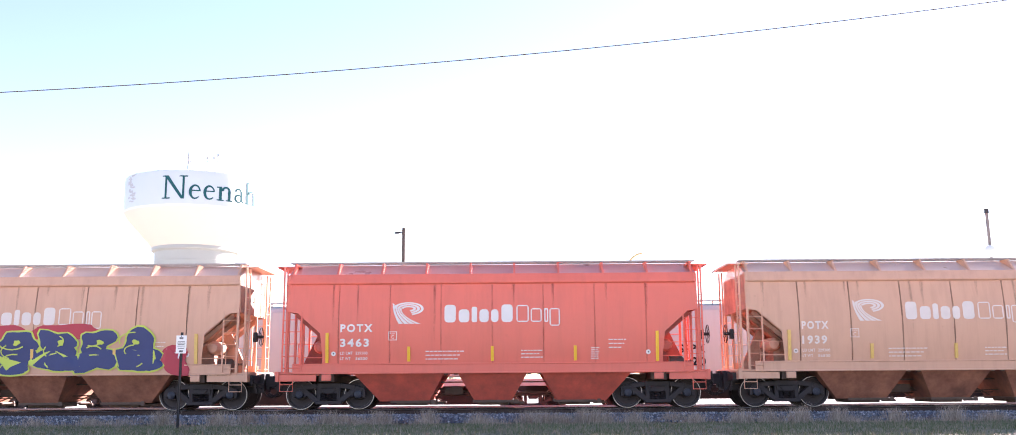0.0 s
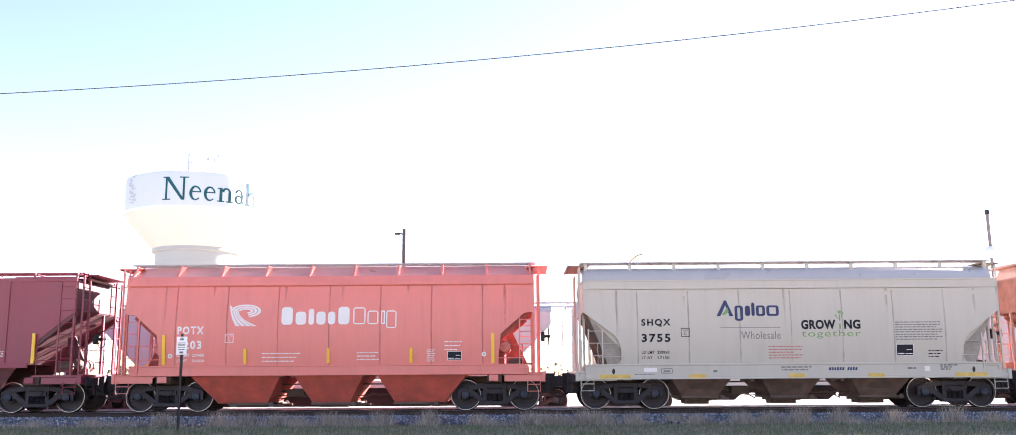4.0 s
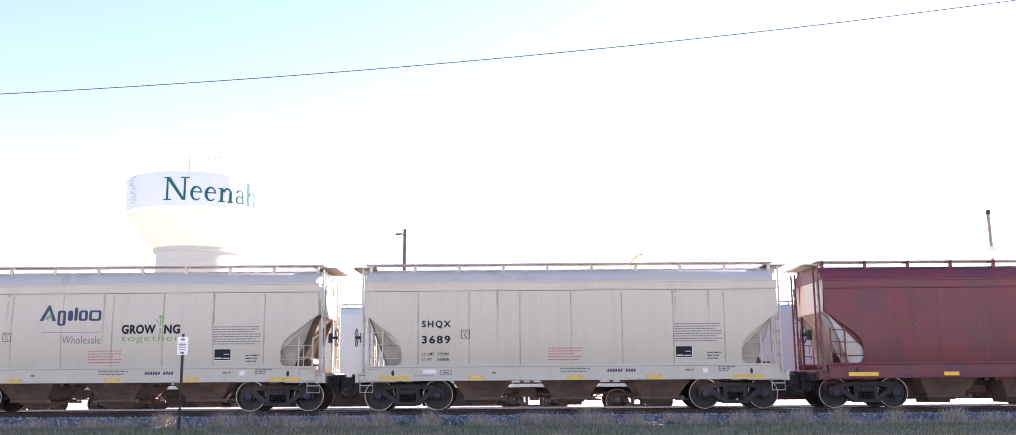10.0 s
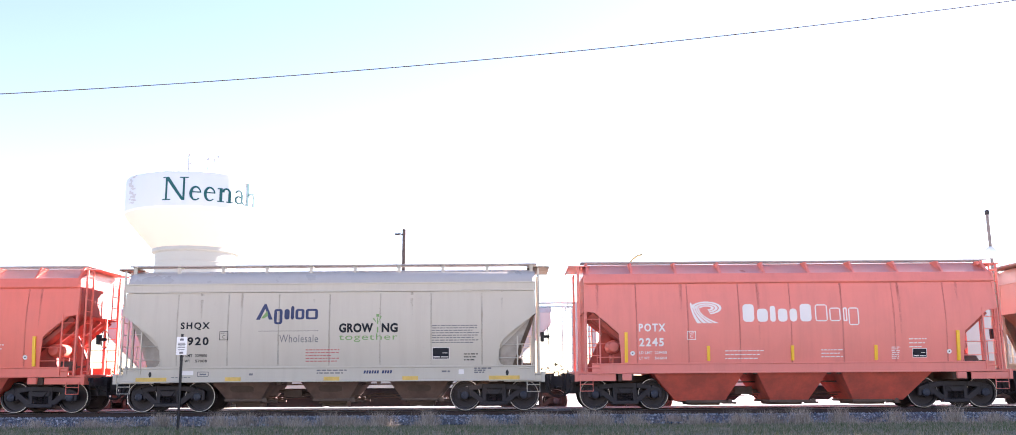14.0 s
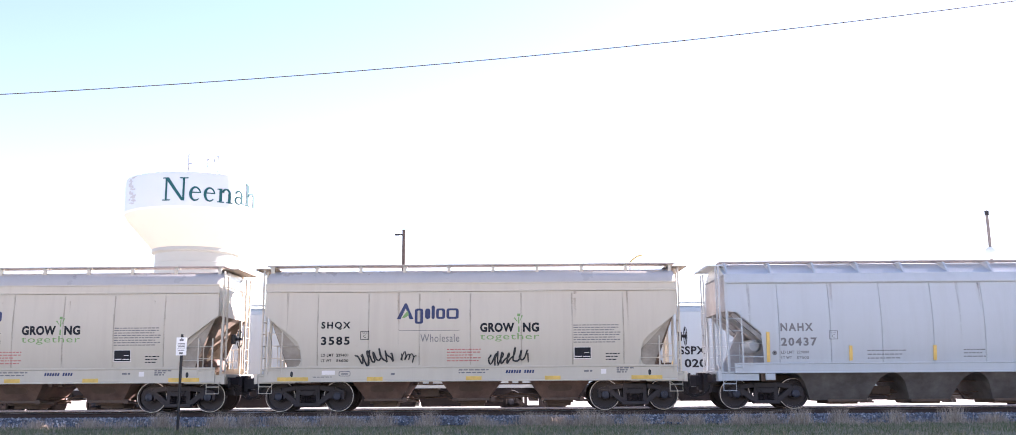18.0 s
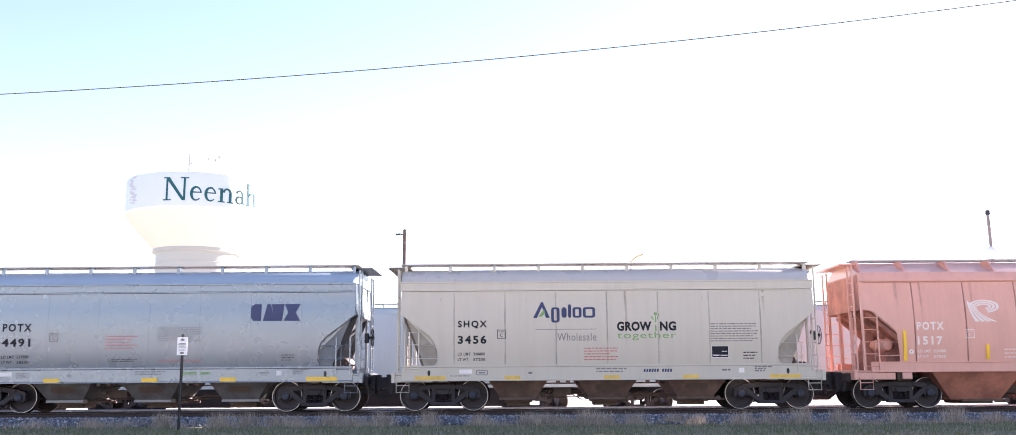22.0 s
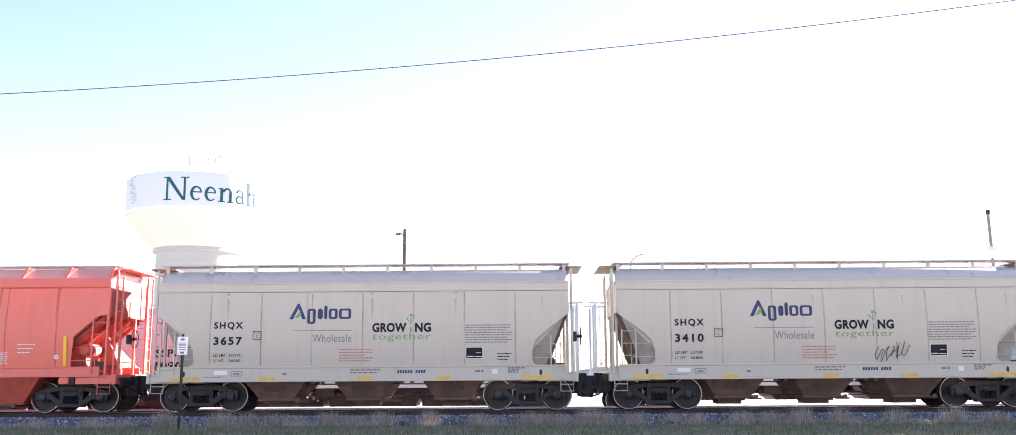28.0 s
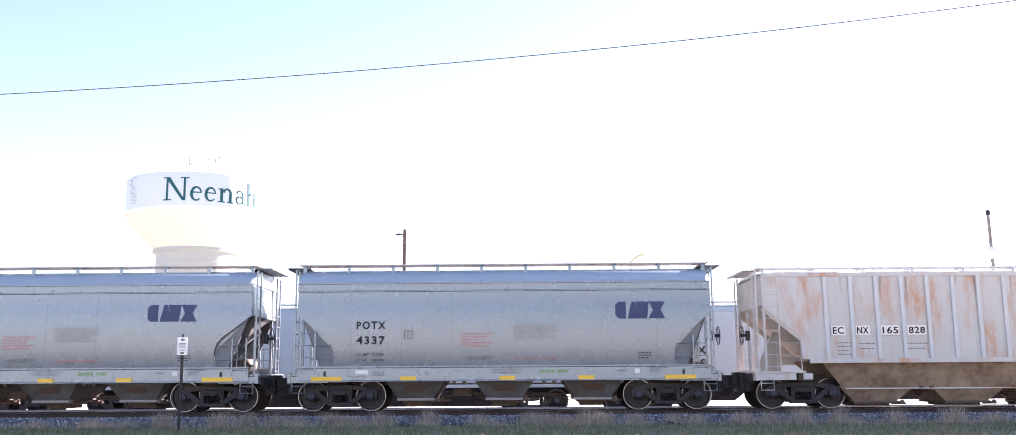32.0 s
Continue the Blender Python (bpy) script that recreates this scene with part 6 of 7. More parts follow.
        flat_shapes("sprayed_halo", [blob(0.5 + 0.62 * k, 1.80 + rnd.uniform(-0.1, 0.12), 0.9, 0.55, rnd) for k in range(5)] + [blob(3.6, 1.3, 0.9, 0.6, rnd)],
                    SPRAY["aqua"], car, "spray", 0.008, "aqua sprayed cloud", stack=0.0004)
        sprayed(car, -3.7, -0.05, 1.06, 1.84, 4, "mint", "black", accent="black", seed=11, rounded=True)
        sprayed(car, 0.15, 3.5, 1.06, 1.84, 5, "clay", "black", accent="black", seed=12, rounded=True)
    elif number == "1473":
        sprayed(car, -3.55, -1.0, 1.20, 2.15, 4, "silver", "black", accent="black", seed=14, rounded=True)
    elif number == "3706":
        sprayed(car, -0.25, 2.2, 1.12, 1.98, 4, "navy", "navy", halo="silver", accent="silver", seed=16, rounded=True)
        flat_shapes("sprayed_sphere", [blob(-0.95, 1.95, 0.48, 0.42, random.Random(2), 20)], SPRAY["orange"], car, "spray", 0.014)
        scrawl(car, -1.25, -0.75, 1.35, 1.7, 3, SPRAY["black"], seed=17, width=0.03)
        scrawl(car, -1.2, -0.6, 1.12, 1.25, 4, SPRAY["white"], seed=18, width=0.025)
        scrawl(car, 2.3, 2.7, 1.12, 1.3, 3, SPRAY["white"], seed=19, width=0.025)
    elif number == "2318":
        sprayed(car, -2.85, 0.15, 1.14, 2.08, 5, "ruby", "black", halo="black", accent="silver", seed=21, rounded=True)
        scrawl(car, 0.3, 0.9, 1.3, 1.75, 4, SPRAY["aqua"], seed=22, width=0.03)
        scrawl(car, 1.6, 2.4, 1.45, 1.95, 5, SPRAY["rose"], seed=23, width=0.03)
        scrawl(car, -5.9, -5.2, 2.85, 3.15, 4, SPRAY["rose"], seed=24, width=0.03)
    elif number == "1939":
        scrawl(car, 3.4, 4.5, 1.6, 2.25, 6, SPRAY["crimson"], seed=26)
    elif number == "3585":
        scrawl(car, -3.5, -2.2, 1.35, 1.85, 8, SPRAY["black"], "flow", seed=27, width=0.05)
        scrawl(car, -2.15, -1.6, 1.45, 1.75, 5, SPRAY["black"], "flow", seed=28)
        scrawl(car, 0.45, 1.75, 1.3, 1.85, 8, SPRAY["black"], "flow", seed=29, width=0.05)
    elif number == "3410":
        scrawl(car, 1.4, 2.5, 1.35, 1.95, 8, SPRAY["black"], "flow", seed=30, width=0.018)
    elif number == "20782":
        bubble_lines(car, -2.3, 1.0, 1.2, 2.1, 5, SPRAY["navy"], seed=31)
        scrawl(car, -2.9, -2.4, 1.75, 1.95, 3, SPRAY["navy"], seed=32, width=0.03)

# ---- the standing train on the far track ----
FAR_Y, FAR_Z = 9.3, -0.37


def far_car(x0, x1, number, foot=1.72, low=0.27):
    half = (x1 - x0) / 2
    c = thing("standing_hopper_car", "pale grey hopper car standing on the far track", "hopper car", "standing cars", ((x0 + x1) / 2, FAR_Y, FAR_Z))
    out = [(-half + 0.9, 4.0), (-half + 0.9, 3.45), (-half + 3.0, 1.35), (half - 3.0, 1.35), (half - 0.9, 3.45), (half - 0.9, 4.0)]
    part("body", Geo().prism(out, -1.5, 1.5).mesh("body", FARPAINT, bevel=0.08), c)
    ring = [(-1.5, 3.95), (-1.42, 4.12), (-1.0, 4.20), (1.0, 4.20), (1.42, 4.10), (1.5, 3.95)]
    part("roof", loft([[(x, a, b) for a, b in ring] for x in (-half + 0.9, half - 0.9)], FARPAINT, "roof", True), c)
    for s in (-1, 1):
        part("side_sill", Geo().box(-half, half, -0.04, 0.04, 1.0, 1.28).mesh("side_sill", FARPAINT, bevel=0.01), c, at=(0, s * 1.54, 0))
        g = Geo()
        for i in range(14):
            x = -half + 0.2 + i * (2 * half - 0.4) / 13
            g.box(x - 0.025, x + 0.025, -0.03, 0.03, 4.15, 4.34)
        g.box(-half - 0.4, half + 0.4, -0.28, 0.28, 4.32, 4.36)
        part("roof_railing", g.mesh("roof_railing", FARPAINT), c, at=(0, s * 1.0, 0))
        add = Geo().box(-0.05, 0.05, -1.45, 1.45, 1.05, 1.15).box(-0.05, 0.05, -1.5, -1.4, 1.1, 4.3).box(-0.05, 0.05, 1.4, 1.5, 1.1, 4.3).box(
            -0.05, 0.05, -0.5, -0.42, 1.1, 4.3)
        part("end_frame", add.mesh("end_frame", FARPAINT), c, at=(s * (half + 0.12), 0, 0))
        part("end_platform", Geo().box(-1.9, 0.3, -1.45, 1.45, 1.0, 1.08).mesh("end_platform", FARPAINT), c, at=(s * half, 0, 0)).rotation_euler = (0, 0, 0 if s > 0 else math.pi)
        part("ladder", ladder_mesh(0.42, 1.1, 4.2, mat=FARPAINT), c, at=(s * (half - 0.25), -1.56, 0))
        k = part("coupler", COUPLER, c, at=(s * (half + 0.45), 0, 0))
        k.rotation_euler = (0, 0, 0 if s > 0 else math.pi)
        part("reflector", Geo().box(-0.06, 0.06, -0.01, 0.01, 1.3, 2.0).mesh("reflector", YELLOW), c, at=(s * (half - 2.95), -1.53, 0))
        t = part("truck", BOLSTER, c, at=(s * (half - 1.62), 0, 0))
        for q in (-1, 1):
            part("side_frame", SIDE_FRAME, t, at=(0, q * 0.99, 0))
            part("wheelset", WHEELSET, t, at=(q * 0.889, 0, 0.457))
    for i in range(4):
        x = (i - 1.5) * (2 * half - 6.5) / 3.6
        secs = [[(-1.9, -1.4, 1.2), (1.9, -1.4, 1.2), (1.9, 1.4, 1.2), (-1.9, 1.4, 1.2)], [(-foot, -0.9, low), (foot, -0.9, low), (foot, 0.9, low), (-foot, 0.9, low)]]
        part("hopper_bay", loft(secs, TRUCK, "hopper_bay", False), c, at=(x, 0, 0))
    part("centre_sill", Geo().box(-half - 0.5, half + 0.5, -0.16, 0.16, 0.72, 1.0).mesh("centre_sill", TRUCK), c)
    lettering("reporting_mark", "SSPX", -half + 3.2, -half + 4.25, 2.25, 2.58, INK_K, c, "flat", 0.03, side=1.515)
    lettering("car_number", number, -half + 3.2, -half + 4.25, 1.75, 2.08, INK_K, c, "flat", 0.03, side=1.515)
    flat_shapes("notice", [rect(-half + 3.2, -half + 4.1, 1.4, 1.47), rect(-half + 3.2, -half + 3.9, 1.3, 1.36)], INK_K, c, fixed=1.515)
    return c


FARPAINT = paint("paint_far_grey", (0.355, 0.415, 0.445), streak=0.2, patch=0.02, fade=0.05)
far_car(-38.5, -18.55, "1088")
far_car(-17.6, 2.25, "1090")
far_car(3.2, 23.15, "1020", 1.05, 0.44)
far_car(24.1, 44.0, "1064", 1.05, 0.44)

# ---- water tower ----


def arc_band(cx, cz, rx, rz, a0, a1, w0, w1, n=14):
    """A curved stroke, from width w0 to w1 and back, as quads."""
    out, prev = [], None
    for i in range(n + 1):
        t = i / n
        a = radians(a0 + (a1 - a0) * t)
        w = w0 + (w1 - w0) * math.sin(t * math.pi)
        o = (cx + rx * math.cos(a), cz + rz * math.sin(a))
        q = (cx + (rx - w) * math.cos(a), cz + (rz - 0.75 * w) * math.sin(a))
        if prev:
            out.append([prev[0], o, q, prev[1]])
        prev = (o, q)
    return out


def serif_glyph(ch):
    """Strokes of one serif letter: capital height 1, and its width."""
    if ch == "N":
        return [rect(0.11, 0.19, 0.05, 0.95), rect(0, 0.32, 0, 0.05), rect(0, 0.24, 0.95, 1), *[[(0.08 + 0.110 * k, 1 - k / 6), (0.24 + 0.1033 * k, 1 - k / 6), (0.24 + 0.1033 * (k + 1), 1 - (k + 1) / 6), (0.08 + 0.110 * (k + 1), 1 - (k + 1) / 6)] for k in range(6)],
                rect(0.78, 0.86, 0, 0.95), rect(0.66, 0.98, 0.95, 1)], 1.0
    if ch == "e":
        return arc_band(0.27, 0.31, 0.25, 0.32, 8, 318, 0.05, 0.125) + [rect(0.10, 0.50, 0.34, 0.39)], 0.56
    if ch == "a":
        return arc_band(0.23, 0.42, 0.20, 0.21, 5, 165, 0.10, 0.09) + arc_band(0.22, 0.18, 0.20, 0.19, 20, 335, 0.07, 0.10) + [
            rect(0.32, 0.44, 0.05, 0.44), [(0.34, 0.06), (0.52, 0.0), (0.52, 0.06), (0.44, 0.10)]], 0.54
    top = 1.0 if ch == "h" else 0.61
    return [rect(0.09, 0.22, 0.05, top), rect(0, 0.31, 0, 0.05), rect(0, 0.10, top - 0.06, top - 0.01), rect(0.49, 0.62, 0.05, 0.42), rect(0.41, 0.71, 0, 0.05)] + arc_band(
        0.40, 0.40, 0.22, 0.23, 0, 170, 0.12, 0.10), 0.73


def water_tower(x, y):
    t = thing("water_tower", "white and cream elevated water tower with green name", "water tower", at=(x, y, 0))
    R = 9.5
    g = Geo().lathe([(0.0, 28.9), (4.0, 28.75), (8.0, 28.3), (9.1, 28.12), (R - 0.08, 28.0), (R, 27.85), (R, 23.7), (R + 0.05, 23.55), (R - 0.05, 23.3)], "z", 96)
    part("tank", g.mesh("tank", TANK_W, smooth=True), t)
    g = Geo().lathe([(R - 0.02, 23.5), (R - 0.12, 23.2), (9.1, 22.7), (5.95, 19.15), (5.7, 18.8)], "z", 96)
    part("tank_cone", g.mesh("tank_cone", TANK_C, smooth=True), t, "cream painted cone under the tank")
    g = Geo().lathe([(5.7, 18.9), (5.75, 18.75), (5.75, 18.4), (5.3, 18.2), (5.3, -1.0)], "z", 72)
    part("pedestal", g.mesh("pedestal", TANK_G, smooth=True), t, "pale grey steel pedestal")
    for z in (16.9, 13.8, 10.8):
        g = Geo().lathe([(5.3, z), (5.335, z + 0.03), (5.3, z + 0.08)], "z", 72)
        part("weld_seam", g.mesh("weld_seam", TANK_G), t)
    # the town's name, wrapped on the tank
    base_a = math.atan2(-30.4 - y, 0 - x)
    name, at, scale_a, em = "Neenah", radians(-28.0), radians(17.9), 3.05
    for ch in name:
        polys, w = serif_glyph(ch)
        if ch == "N":
            polys, w = [[(u * 1.13, v) for u, v in p] for p in polys], 1.10
        g = Geo()
        for k, p in enumerate(polys):
            g.add([(math.cos(base_a + at + scale_a * u) * (R + 0.04 + 0.002 * k), math.sin(base_a + at + scale_a * u) * (R + 0.04 + 0.002 * k), 24.2 + em * v) for u, v in p], [tuple(range(len(p)))])
        part("letter", g.mesh("letter", TEAL), t, "dark green painted letter")
        at += scale_a * (w + 0.04)
    # faint tree-like emblem on the band
    g = Geo()
    rnd = random.Random(3)
    for i in range(26):
        a = base_a - radians(62 + rnd.uniform(-5, 5))
        z = 24.2 + 3.6 * i / 25
        w, h = rnd.uniform(0.015, 0.05), rnd.uniform(0.12, 0.3)
        q = [(math.cos(b) * (R + 0.03), math.sin(b) * (R + 0.03), zz) for b, zz in ((a - w, z), (a + w, z), (a + w, z + h), (a - w, z + h))]
        g.add(q, [(0, 1, 2, 3)])
    tagged(part("tree_emblem", g.mesh("tree_emblem", GRATE), t, "grey tree emblem"), kind="stuff")
    g = Geo()
    g.rod([(0, 0, 28.6), (0, 0, 31.6)], 0.12, 6).rod([(0, 0, 30.3), (0.5, 0, 30.3)], 0.10, 6)
    part("antenna", g.mesh("antenna", GRATE), t, at=(-0.2, -4, 0))
    for dx, dz in ((2.4, 31.0), (3.3, 30.9), (3.8, 31.3)):
        part("antenna", Geo().rod([(0, 0, 28.5), (0, 0, dz)], 0.05, 6).rod([(0, 0, dz - 0.3), (0, 0, dz)], 0.16, 6).mesh("antenna", GRATE), t, at=(dx, -4, 0))
    return t


water_tower(-44.1, 99.5)

# ---- poles, lamp-shaped tip, cable, sign ----


def pole(x, y, top, r, label, lean=0.0, wood=None):
    p = thing("utility_pole", label, "pole", at=(x, y, -0.5))
    g = Geo().lathe([(r * 1.25, 0), (r, top), (r * 0.6, top + 0.04), (0, top + 0.05)], "z", 12)
    o = part("shaft", g.mesh("shaft", wood or WOOD, smooth=True), p)
    p.rotation_euler = (0, radians(lean), 0)
    return p


p1 = pole(-7.85, 35, 11.8, 0.12, "dark wooden pole behind the tracks", 0.3)
part("lamp_arm", Geo().rod([(0, 0, 11.45), (-0.35, -0.1, 11.5), (-0.5, -0.1, 11.48)], 0.05, 6).box(-0.62, -0.3, -0.18, -0.02, 11.4, 11.52).mesh("lamp_arm", BLACK), p1)
part("bracket", Geo().box(-0.24, 0.24, -0.2, -0.12, 8.0, 8.9).mesh("bracket", BLACK), p1)
p2 = pole(28.2, 26, 11.1, 0.09, "grey leaning pole with a pale round dish", -0.7, WEATHERED)
part("pole_cap", Geo().lathe([(0, 11.3), (0.13, 11.25), (0.13, 11.0), (0, 10.95)], "z", 10).mesh("pole_cap", BLACK), p2)
part("dish", Geo().lathe([(0, -0.05), (0.25, -0.02), (0.36, 0.06), (0.25, 0.04), (0, 0.02)], "y", 20, 0, (-0.10, -0.25, 8.7)).mesh("dish", TANK_W, smooth=True), p2, "pale round dish")
# unidentified yellow shape, built like a lamp head; its hidden shaft is added
YELLOW_TIP = plain("sunlit_yellow_tip", (0.50, 0.36, 0.16), 0.5)
lamp = thing("street_lamp", "unidentified slim yellow tip behind the train, built like a street lamp head", "street lamp", at=(7.2, 30, -0.5))
part("shaft", Geo().lathe([(0.10, 0), (0.07, 8.8), (0.0, 8.85)], "z", 10).mesh("shaft", GRATE, smooth=True), lamp)
part("lamp_head", Geo().rod([(0, 0, 8.8), (0.22, 0, 9.02), (0.50, 0, 9.2), (0.80, 0, 9.28)], 0.06, 8).mesh("lamp_head", YELLOW_TIP, smooth=True), lamp)


def overhead_cable():
    t = thing("overhead_cable", "thin black overhead cable sagging between poles", "cable", at=(0, -8.0, 0))
    g = Geo()
    pts = []
    for i in range(61):
        x = -40 + 80 * i / 60
        pts.append((x, 0, 8.6864 + 0.08708 * x + 0.001712 * x * x))
    g.rod(pts, 0.0125, 5)
    part("cable", g.mesh("cable", CABLE, smooth=True), t)
    return t


overhead_cable()
for x, top in ((-40.0, 7.94), (40.0, 14.91)):
    q = pole(x, -8.0, top + 0.95, 0.15, "tall wooden pole that carries the cable")
    q.location.z = -0.45


def warning_sign():
    s = thing("warning_sign", "small white warning sign on a dark steel post", "sign", at=(-8.66, -5.6, -0.40))
    g = Geo().box(-0.03, 0.03, -0.012, 0.012, 0, 2.52).box(-0.03, -0.022, -0.03, 0.012, 0, 2.52).box(0.022, 0.03, -0.03, 0.012, 0, 2.52)
    part("post", g.mesh("post", BLACK), s)
    b = part("board", Geo().box(-0.135, 0.135, -0.040, -0.032, 1.98, 2.44).mesh("board", SIGN, bevel=0.003), s, "white board with unreadable lines")
    g = Geo()
    for z, w, h in ((2.345, 0.05, 0.05), (2.27, 0.09, 0.018), (2.235, 0.10, 0.018), (2.20, 0.085, 0.018), (2.16, 0.10, 0.014), (2.10, 0.08, 0.02)):
        g.box(-w, w, -0.0445, -0.041, z, z + h)
    g.box(-0.05, 0.05, -0.0445, -0.041, 2.01, 2.06)
    part("sign_print", g.mesh("sign_print", INK_T), b)
    for z in (2.02, 2.41):
        part("bolt", Geo().lathe([(0, -0.05), (0.012, -0.048), (0.012, -0.04)], "y", 6, 0, (0, 0, z)).mesh("bolt", BLACK), s)
    return s


warning_sign()

# ---- distance ----
shed = thing("shed", "low pale blue metal shed beyond the yard", "building", at=(24, 250, -0.6))
part("wall", Geo().box(-9, 9, -6, 6, 0, 4.2).mesh("wall", FARWALL), shed)
part("roof", Geo().prism([(-9.4, 4.2), (9.4, 4.2), (0, 5.6)], -6.3, 6.3).mesh("roof", TANK_G), shed)


def far_woods():
    rnd = random.Random(9)
    g = Geo()
    for i in range(170):
        x, y = rnd.uniform(-330, 330), rnd.uniform(300, 380)
        h = rnd.uniform(4, 9)
        g.rod([(x, y, -0.6), (x + rnd.uniform(-0.3, 0.3), y, h * 0.6)], 0.16, 4)
        for k in range(26):
            a, r = rnd.uniform(0, 6.28), rnd.uniform(0.2, 1) * h * 0.32
            c = Vector((x + r * math.cos(a), y + r * math.sin(a), h * rnd.uniform(0.35, 1.0)))
            s = rnd.uniform(0.4, 1.0)
            p = [c + Vector((rnd.uniform(-s, s), rnd.uniform(-s, s), rnd.uniform(-s, s))) for _ in range(4)]
            g.add(p, [(0, 1, 2), (0, 2, 3), (0, 3, 1), (1, 3, 2)])
    me = bpy.data.meshes.new("far_woods")
    me.from_pydata(g.v, [], g.f)
    me.materials.append(TREE)
    return tagged(new("far_woods", me), "distant thin line of bare trees", "trees", kind="stuff")


far_woods()
rail_track(0.0, "track_near", 84, "near railway track of rusty rails on dark ties")
rail_track(FAR_Y, "track_far", 70, "far railway track in pale gravel", FAR_Z)

# ---- stones, grass, weeds ----


def stones():
    rnd = np.random.default_rng(5)
    n = 15000
    x = rnd.uniform(-21, 21, n)
    y = np.where(rnd.random(n) < 0.8, rnd.uniform(-3.0, -0.85, n), rnd.uniform(-0.7, 2.6, n))
    s = rnd.uniform(0.016, 0.042, n)
    base = np.array([(1, 0, 0), (-1, 0, 0), (0, 1, 0), (0, -1, 0), (0, 0, 1), (0, 0, -1)], float)
    fc = np.array([(0, 2, 4), (2, 1, 4), (1, 3, 4), (3, 0, 4), (2, 0, 5), (1, 2, 5), (3, 1, 5), (0, 3, 5)])
    z = np.array([ground_z(v) for v in y]) + 0.036 + s * 0.25
    v = base[None] * s[:, None, None] * rnd.uniform(0.6, 1.3, (n, 6, 1)) + rnd.normal(0, 0.004, (n, 6, 3))
    v += np.stack([x, y, z], 1)[:, None]
    f = fc[None] + (np.arange(n) * 6)[:, None, None]
    me = bpy.data.meshes.new("ballast_stones")
    me.from_pydata(v.reshape(-1, 3).tolist(), [], f.reshape(-1, 3).tolist())
    me.materials.append(STONE)
    return tagged(new("ballast_stones", me), "loose grey crushed ballast stones along the rails", "stones", kind="stuff")


def blades(name, n, xs, ys, hs, ws, mat, label, clumps=0, seed=1, at=None):
    rnd = np.random.default_rng(seed)
    if at:
        k = rnd.integers(0, len(at), n)
        x, y = np.array(at)[k] + rnd.normal(0, 0.17, n), rnd.uniform(*ys, len(at))[k] + rnd.normal(0, 0.12, n)
        h = rnd.uniform(*hs, n) * rnd.uniform(0.55, 1.0, len(at))[k]
    elif clumps:
        cx, cy = rnd.uniform(*xs, clumps), rnd.uniform(*ys, clumps)
        k = rnd.integers(0, clumps, n)
        x, y = cx[k] + rnd.normal(0, 0.20, n), cy[k] + rnd.normal(0, 0.14, n)
        h = rnd.uniform(*hs, n) * rnd.uniform(0.5, 1.0, clumps)[k]
    else:
        x, y = rnd.uniform(*xs, n), rnd.uniform(*ys, n)
        h = rnd.uniform(*hs, n) * (0.55 + 0.75 * np.array([noise.noise((a * 0.8, b * 0.8, 1.0)) * 0.5 + 0.5 for a, b in zip(x, y)]))
    z = np.array([ground_z(v) for v in y]) - 0.03
    a = rnd.uniform(0, math.tau, n)
    w = rnd.uniform(*ws, n)
    lean = rnd.normal(0, 0.28, (n, 2)) * h[:, None]
    dx, dy = np.cos(a) * w / 2, np.sin(a) * w / 2
    o = np.zeros(n)
    p0 = np.stack([x - dx, y - dy, z], 1)
    p1 = np.stack([x + dx, y + dy, z], 1)
    p2 = np.stack([x + dx * 0.7 + lean[:, 0] * 0.4, y + dy * 0.7 + lean[:, 1] * 0.4, z + h * 0.6], 1)
    p3 = np.stack([x - dx * 0.7 + lean[:, 0] * 0.4, y - dy * 0.7 + lean[:, 1] * 0.4, z + h * 0.6], 1)
    p4 = np.stack([x + lean[:, 0], y + lean[:, 1], z + h], 1)
    v = np.stack([p0, p1, p2, p3, p4], 1).reshape(-1, 3)
    i = np.arange(n) * 5
    f = [t for k in i.tolist() for t in ((k, k + 1, k + 2, k + 3), (k + 3, k + 2, k + 4))]
    me = bpy.data.meshes.new(name)
    me.from_pydata(v.tolist(), [], f)
    me.materials.append(mat)
    return tagged(new(name, me), label, "grass", kind="stuff")


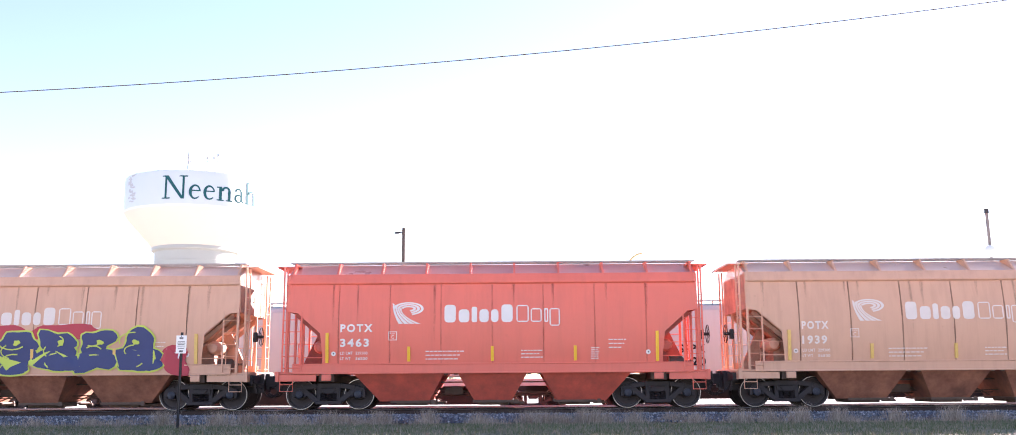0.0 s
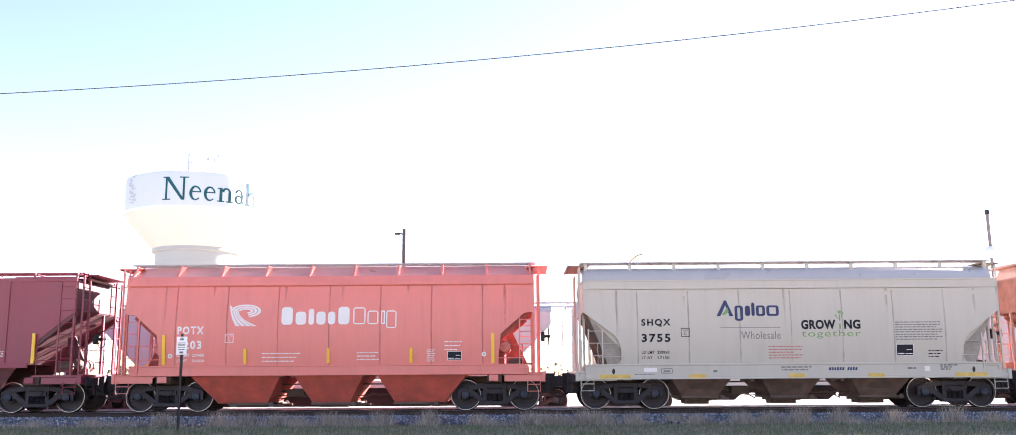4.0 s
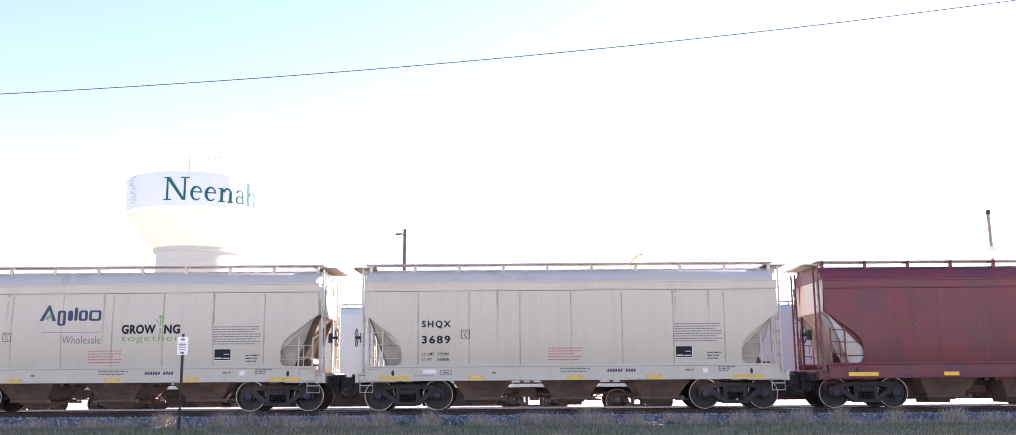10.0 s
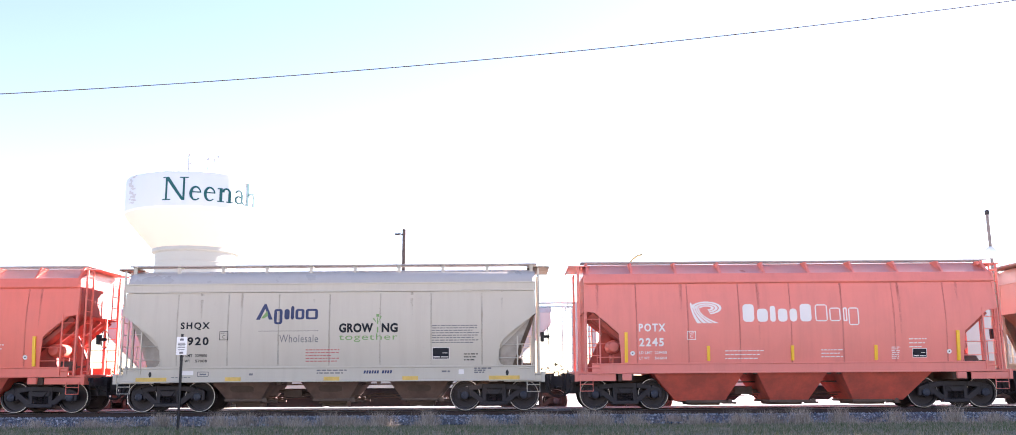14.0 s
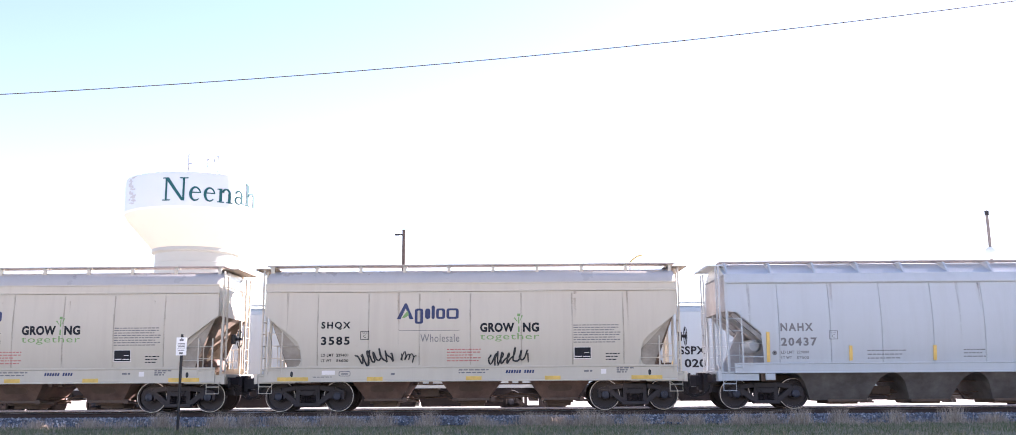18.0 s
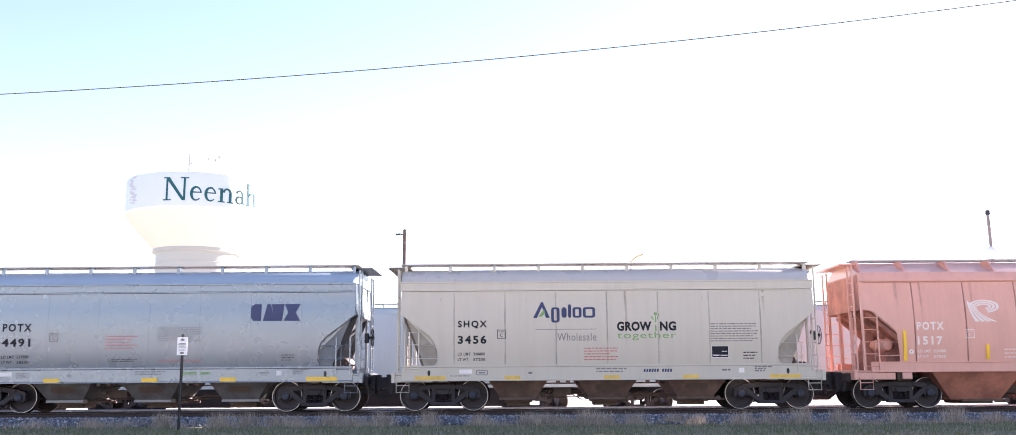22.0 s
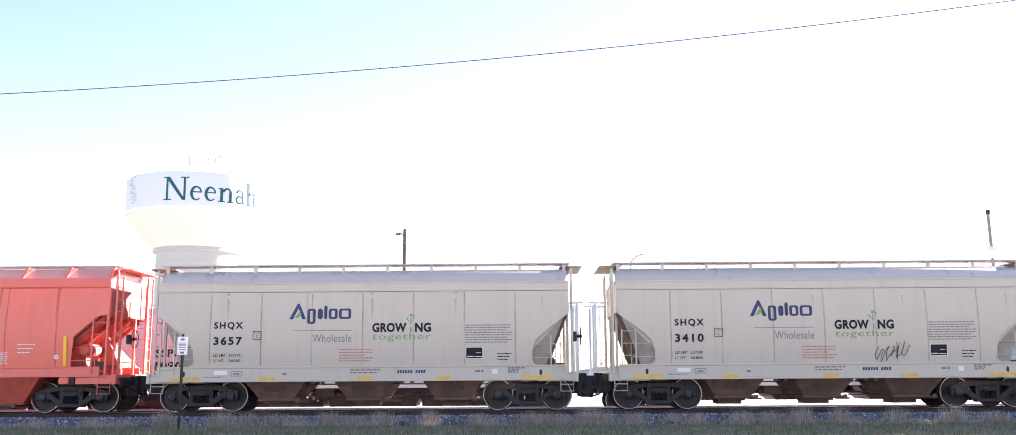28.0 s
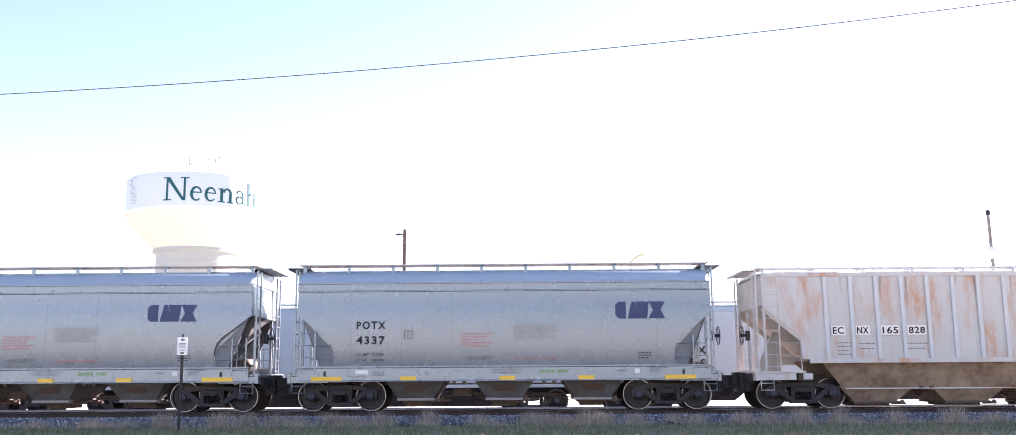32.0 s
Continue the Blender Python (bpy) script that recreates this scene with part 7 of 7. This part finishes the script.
stones()
blades("grass", 80000, (-19, 19), (-11, -3.6), (0.05, 0.15), (0.008, 0.02), BLADE, "short mixed green and dry grass beside the ballast", 0, 2)
blades("grass_edge", 12000, (-19, 19), (-4.0, -2.5), (0.08, 0.30), (0.006, 0.014), STALK, "dry grass growing into the ballast edge", 130, 3)
WEED_X = [-13.45, -11.8, -9.98, -8.25, -7.71, -6.89, -6.25, -5.34, -4.98, -4.62, -3.8, -2.53, -1.09, 0.27, 0.72, 1.17, 1.88, 2.35, 3.25, 4.42, 4.96, 6.13, 7.03, 7.75, 9.0, 10.62, 12.05, 13.13]
blades("weeds", 9500, (-19, 19), (-3.6, -2.7), (0.22, 0.62), (0.006, 0.013), STALK, "tall dry weed stalks by the track", 0, 4, WEED_X)


# ---- what moves ----
TRAVEL = [(0, 0.0), (1, 12.485), (2, 25.008), (5, 62.70), (8, 100.52), (11, 138.51), (14, 176.63), (17, 214.90), (20, 253.22),
          (23, 291.46), (25.5, 323.37), (28, 355.33), (30, 380.89), (32, 406.43)]


def travelled(t):
    """Metres gone by the train at t seconds, as a smooth curve through TRAVEL."""
    k = max(i for i in range(len(TRAVEL) - 1) if TRAVEL[i][0] <= t)
    (t0, s0), (t1, s1) = TRAVEL[k], TRAVEL[k + 1]

    def slope(i):
        a, b = TRAVEL[max(i - 1, 0)], TRAVEL[min(i + 1, len(TRAVEL) - 1)]
        return (b[1] - a[1]) / (b[0] - a[0])
    h = t1 - t0
    u = (t - t0) / h
    return ((2 * u ** 3 - 3 * u ** 2 + 1) * s0 + (u ** 3 - 2 * u ** 2 + u) * h * slope(k)
            + (-2 * u ** 3 + 3 * u ** 2) * s1 + (u ** 3 - u ** 2) * h * slope(k + 1))


def motions():
    """The train rolls by to the left and its wheels turn."""
    stops = [i for i in range(33)]
    for (kind_, cx, number), car in zip(TRAIN, CARS):
        walk(car, [(t, pose(cx - travelled(t), 0, 0)) for t in stops])
    turning = {}
    for car in CARS:
        for ob in car.children_recursive:
            if not ob.name.startswith("wheelset"):
                continue
            s = 1 if ob.location.x > 0 else -1
            if s not in turning:
                walk(ob, [(i / 30, pose(s * 0.889, 0, 0.457, 0, -math.degrees(travelled(i / 30) / 0.457), 0)) for i in range(961)])
                turning[s] = ob.animation_data
            else:
                ob.rotation_mode = "QUATERNION"
                ob.animation_data_create()
                ob.animation_data.action = turning[s].action
                ob.animation_data.action_slot = turning[s].action_slot


motions()
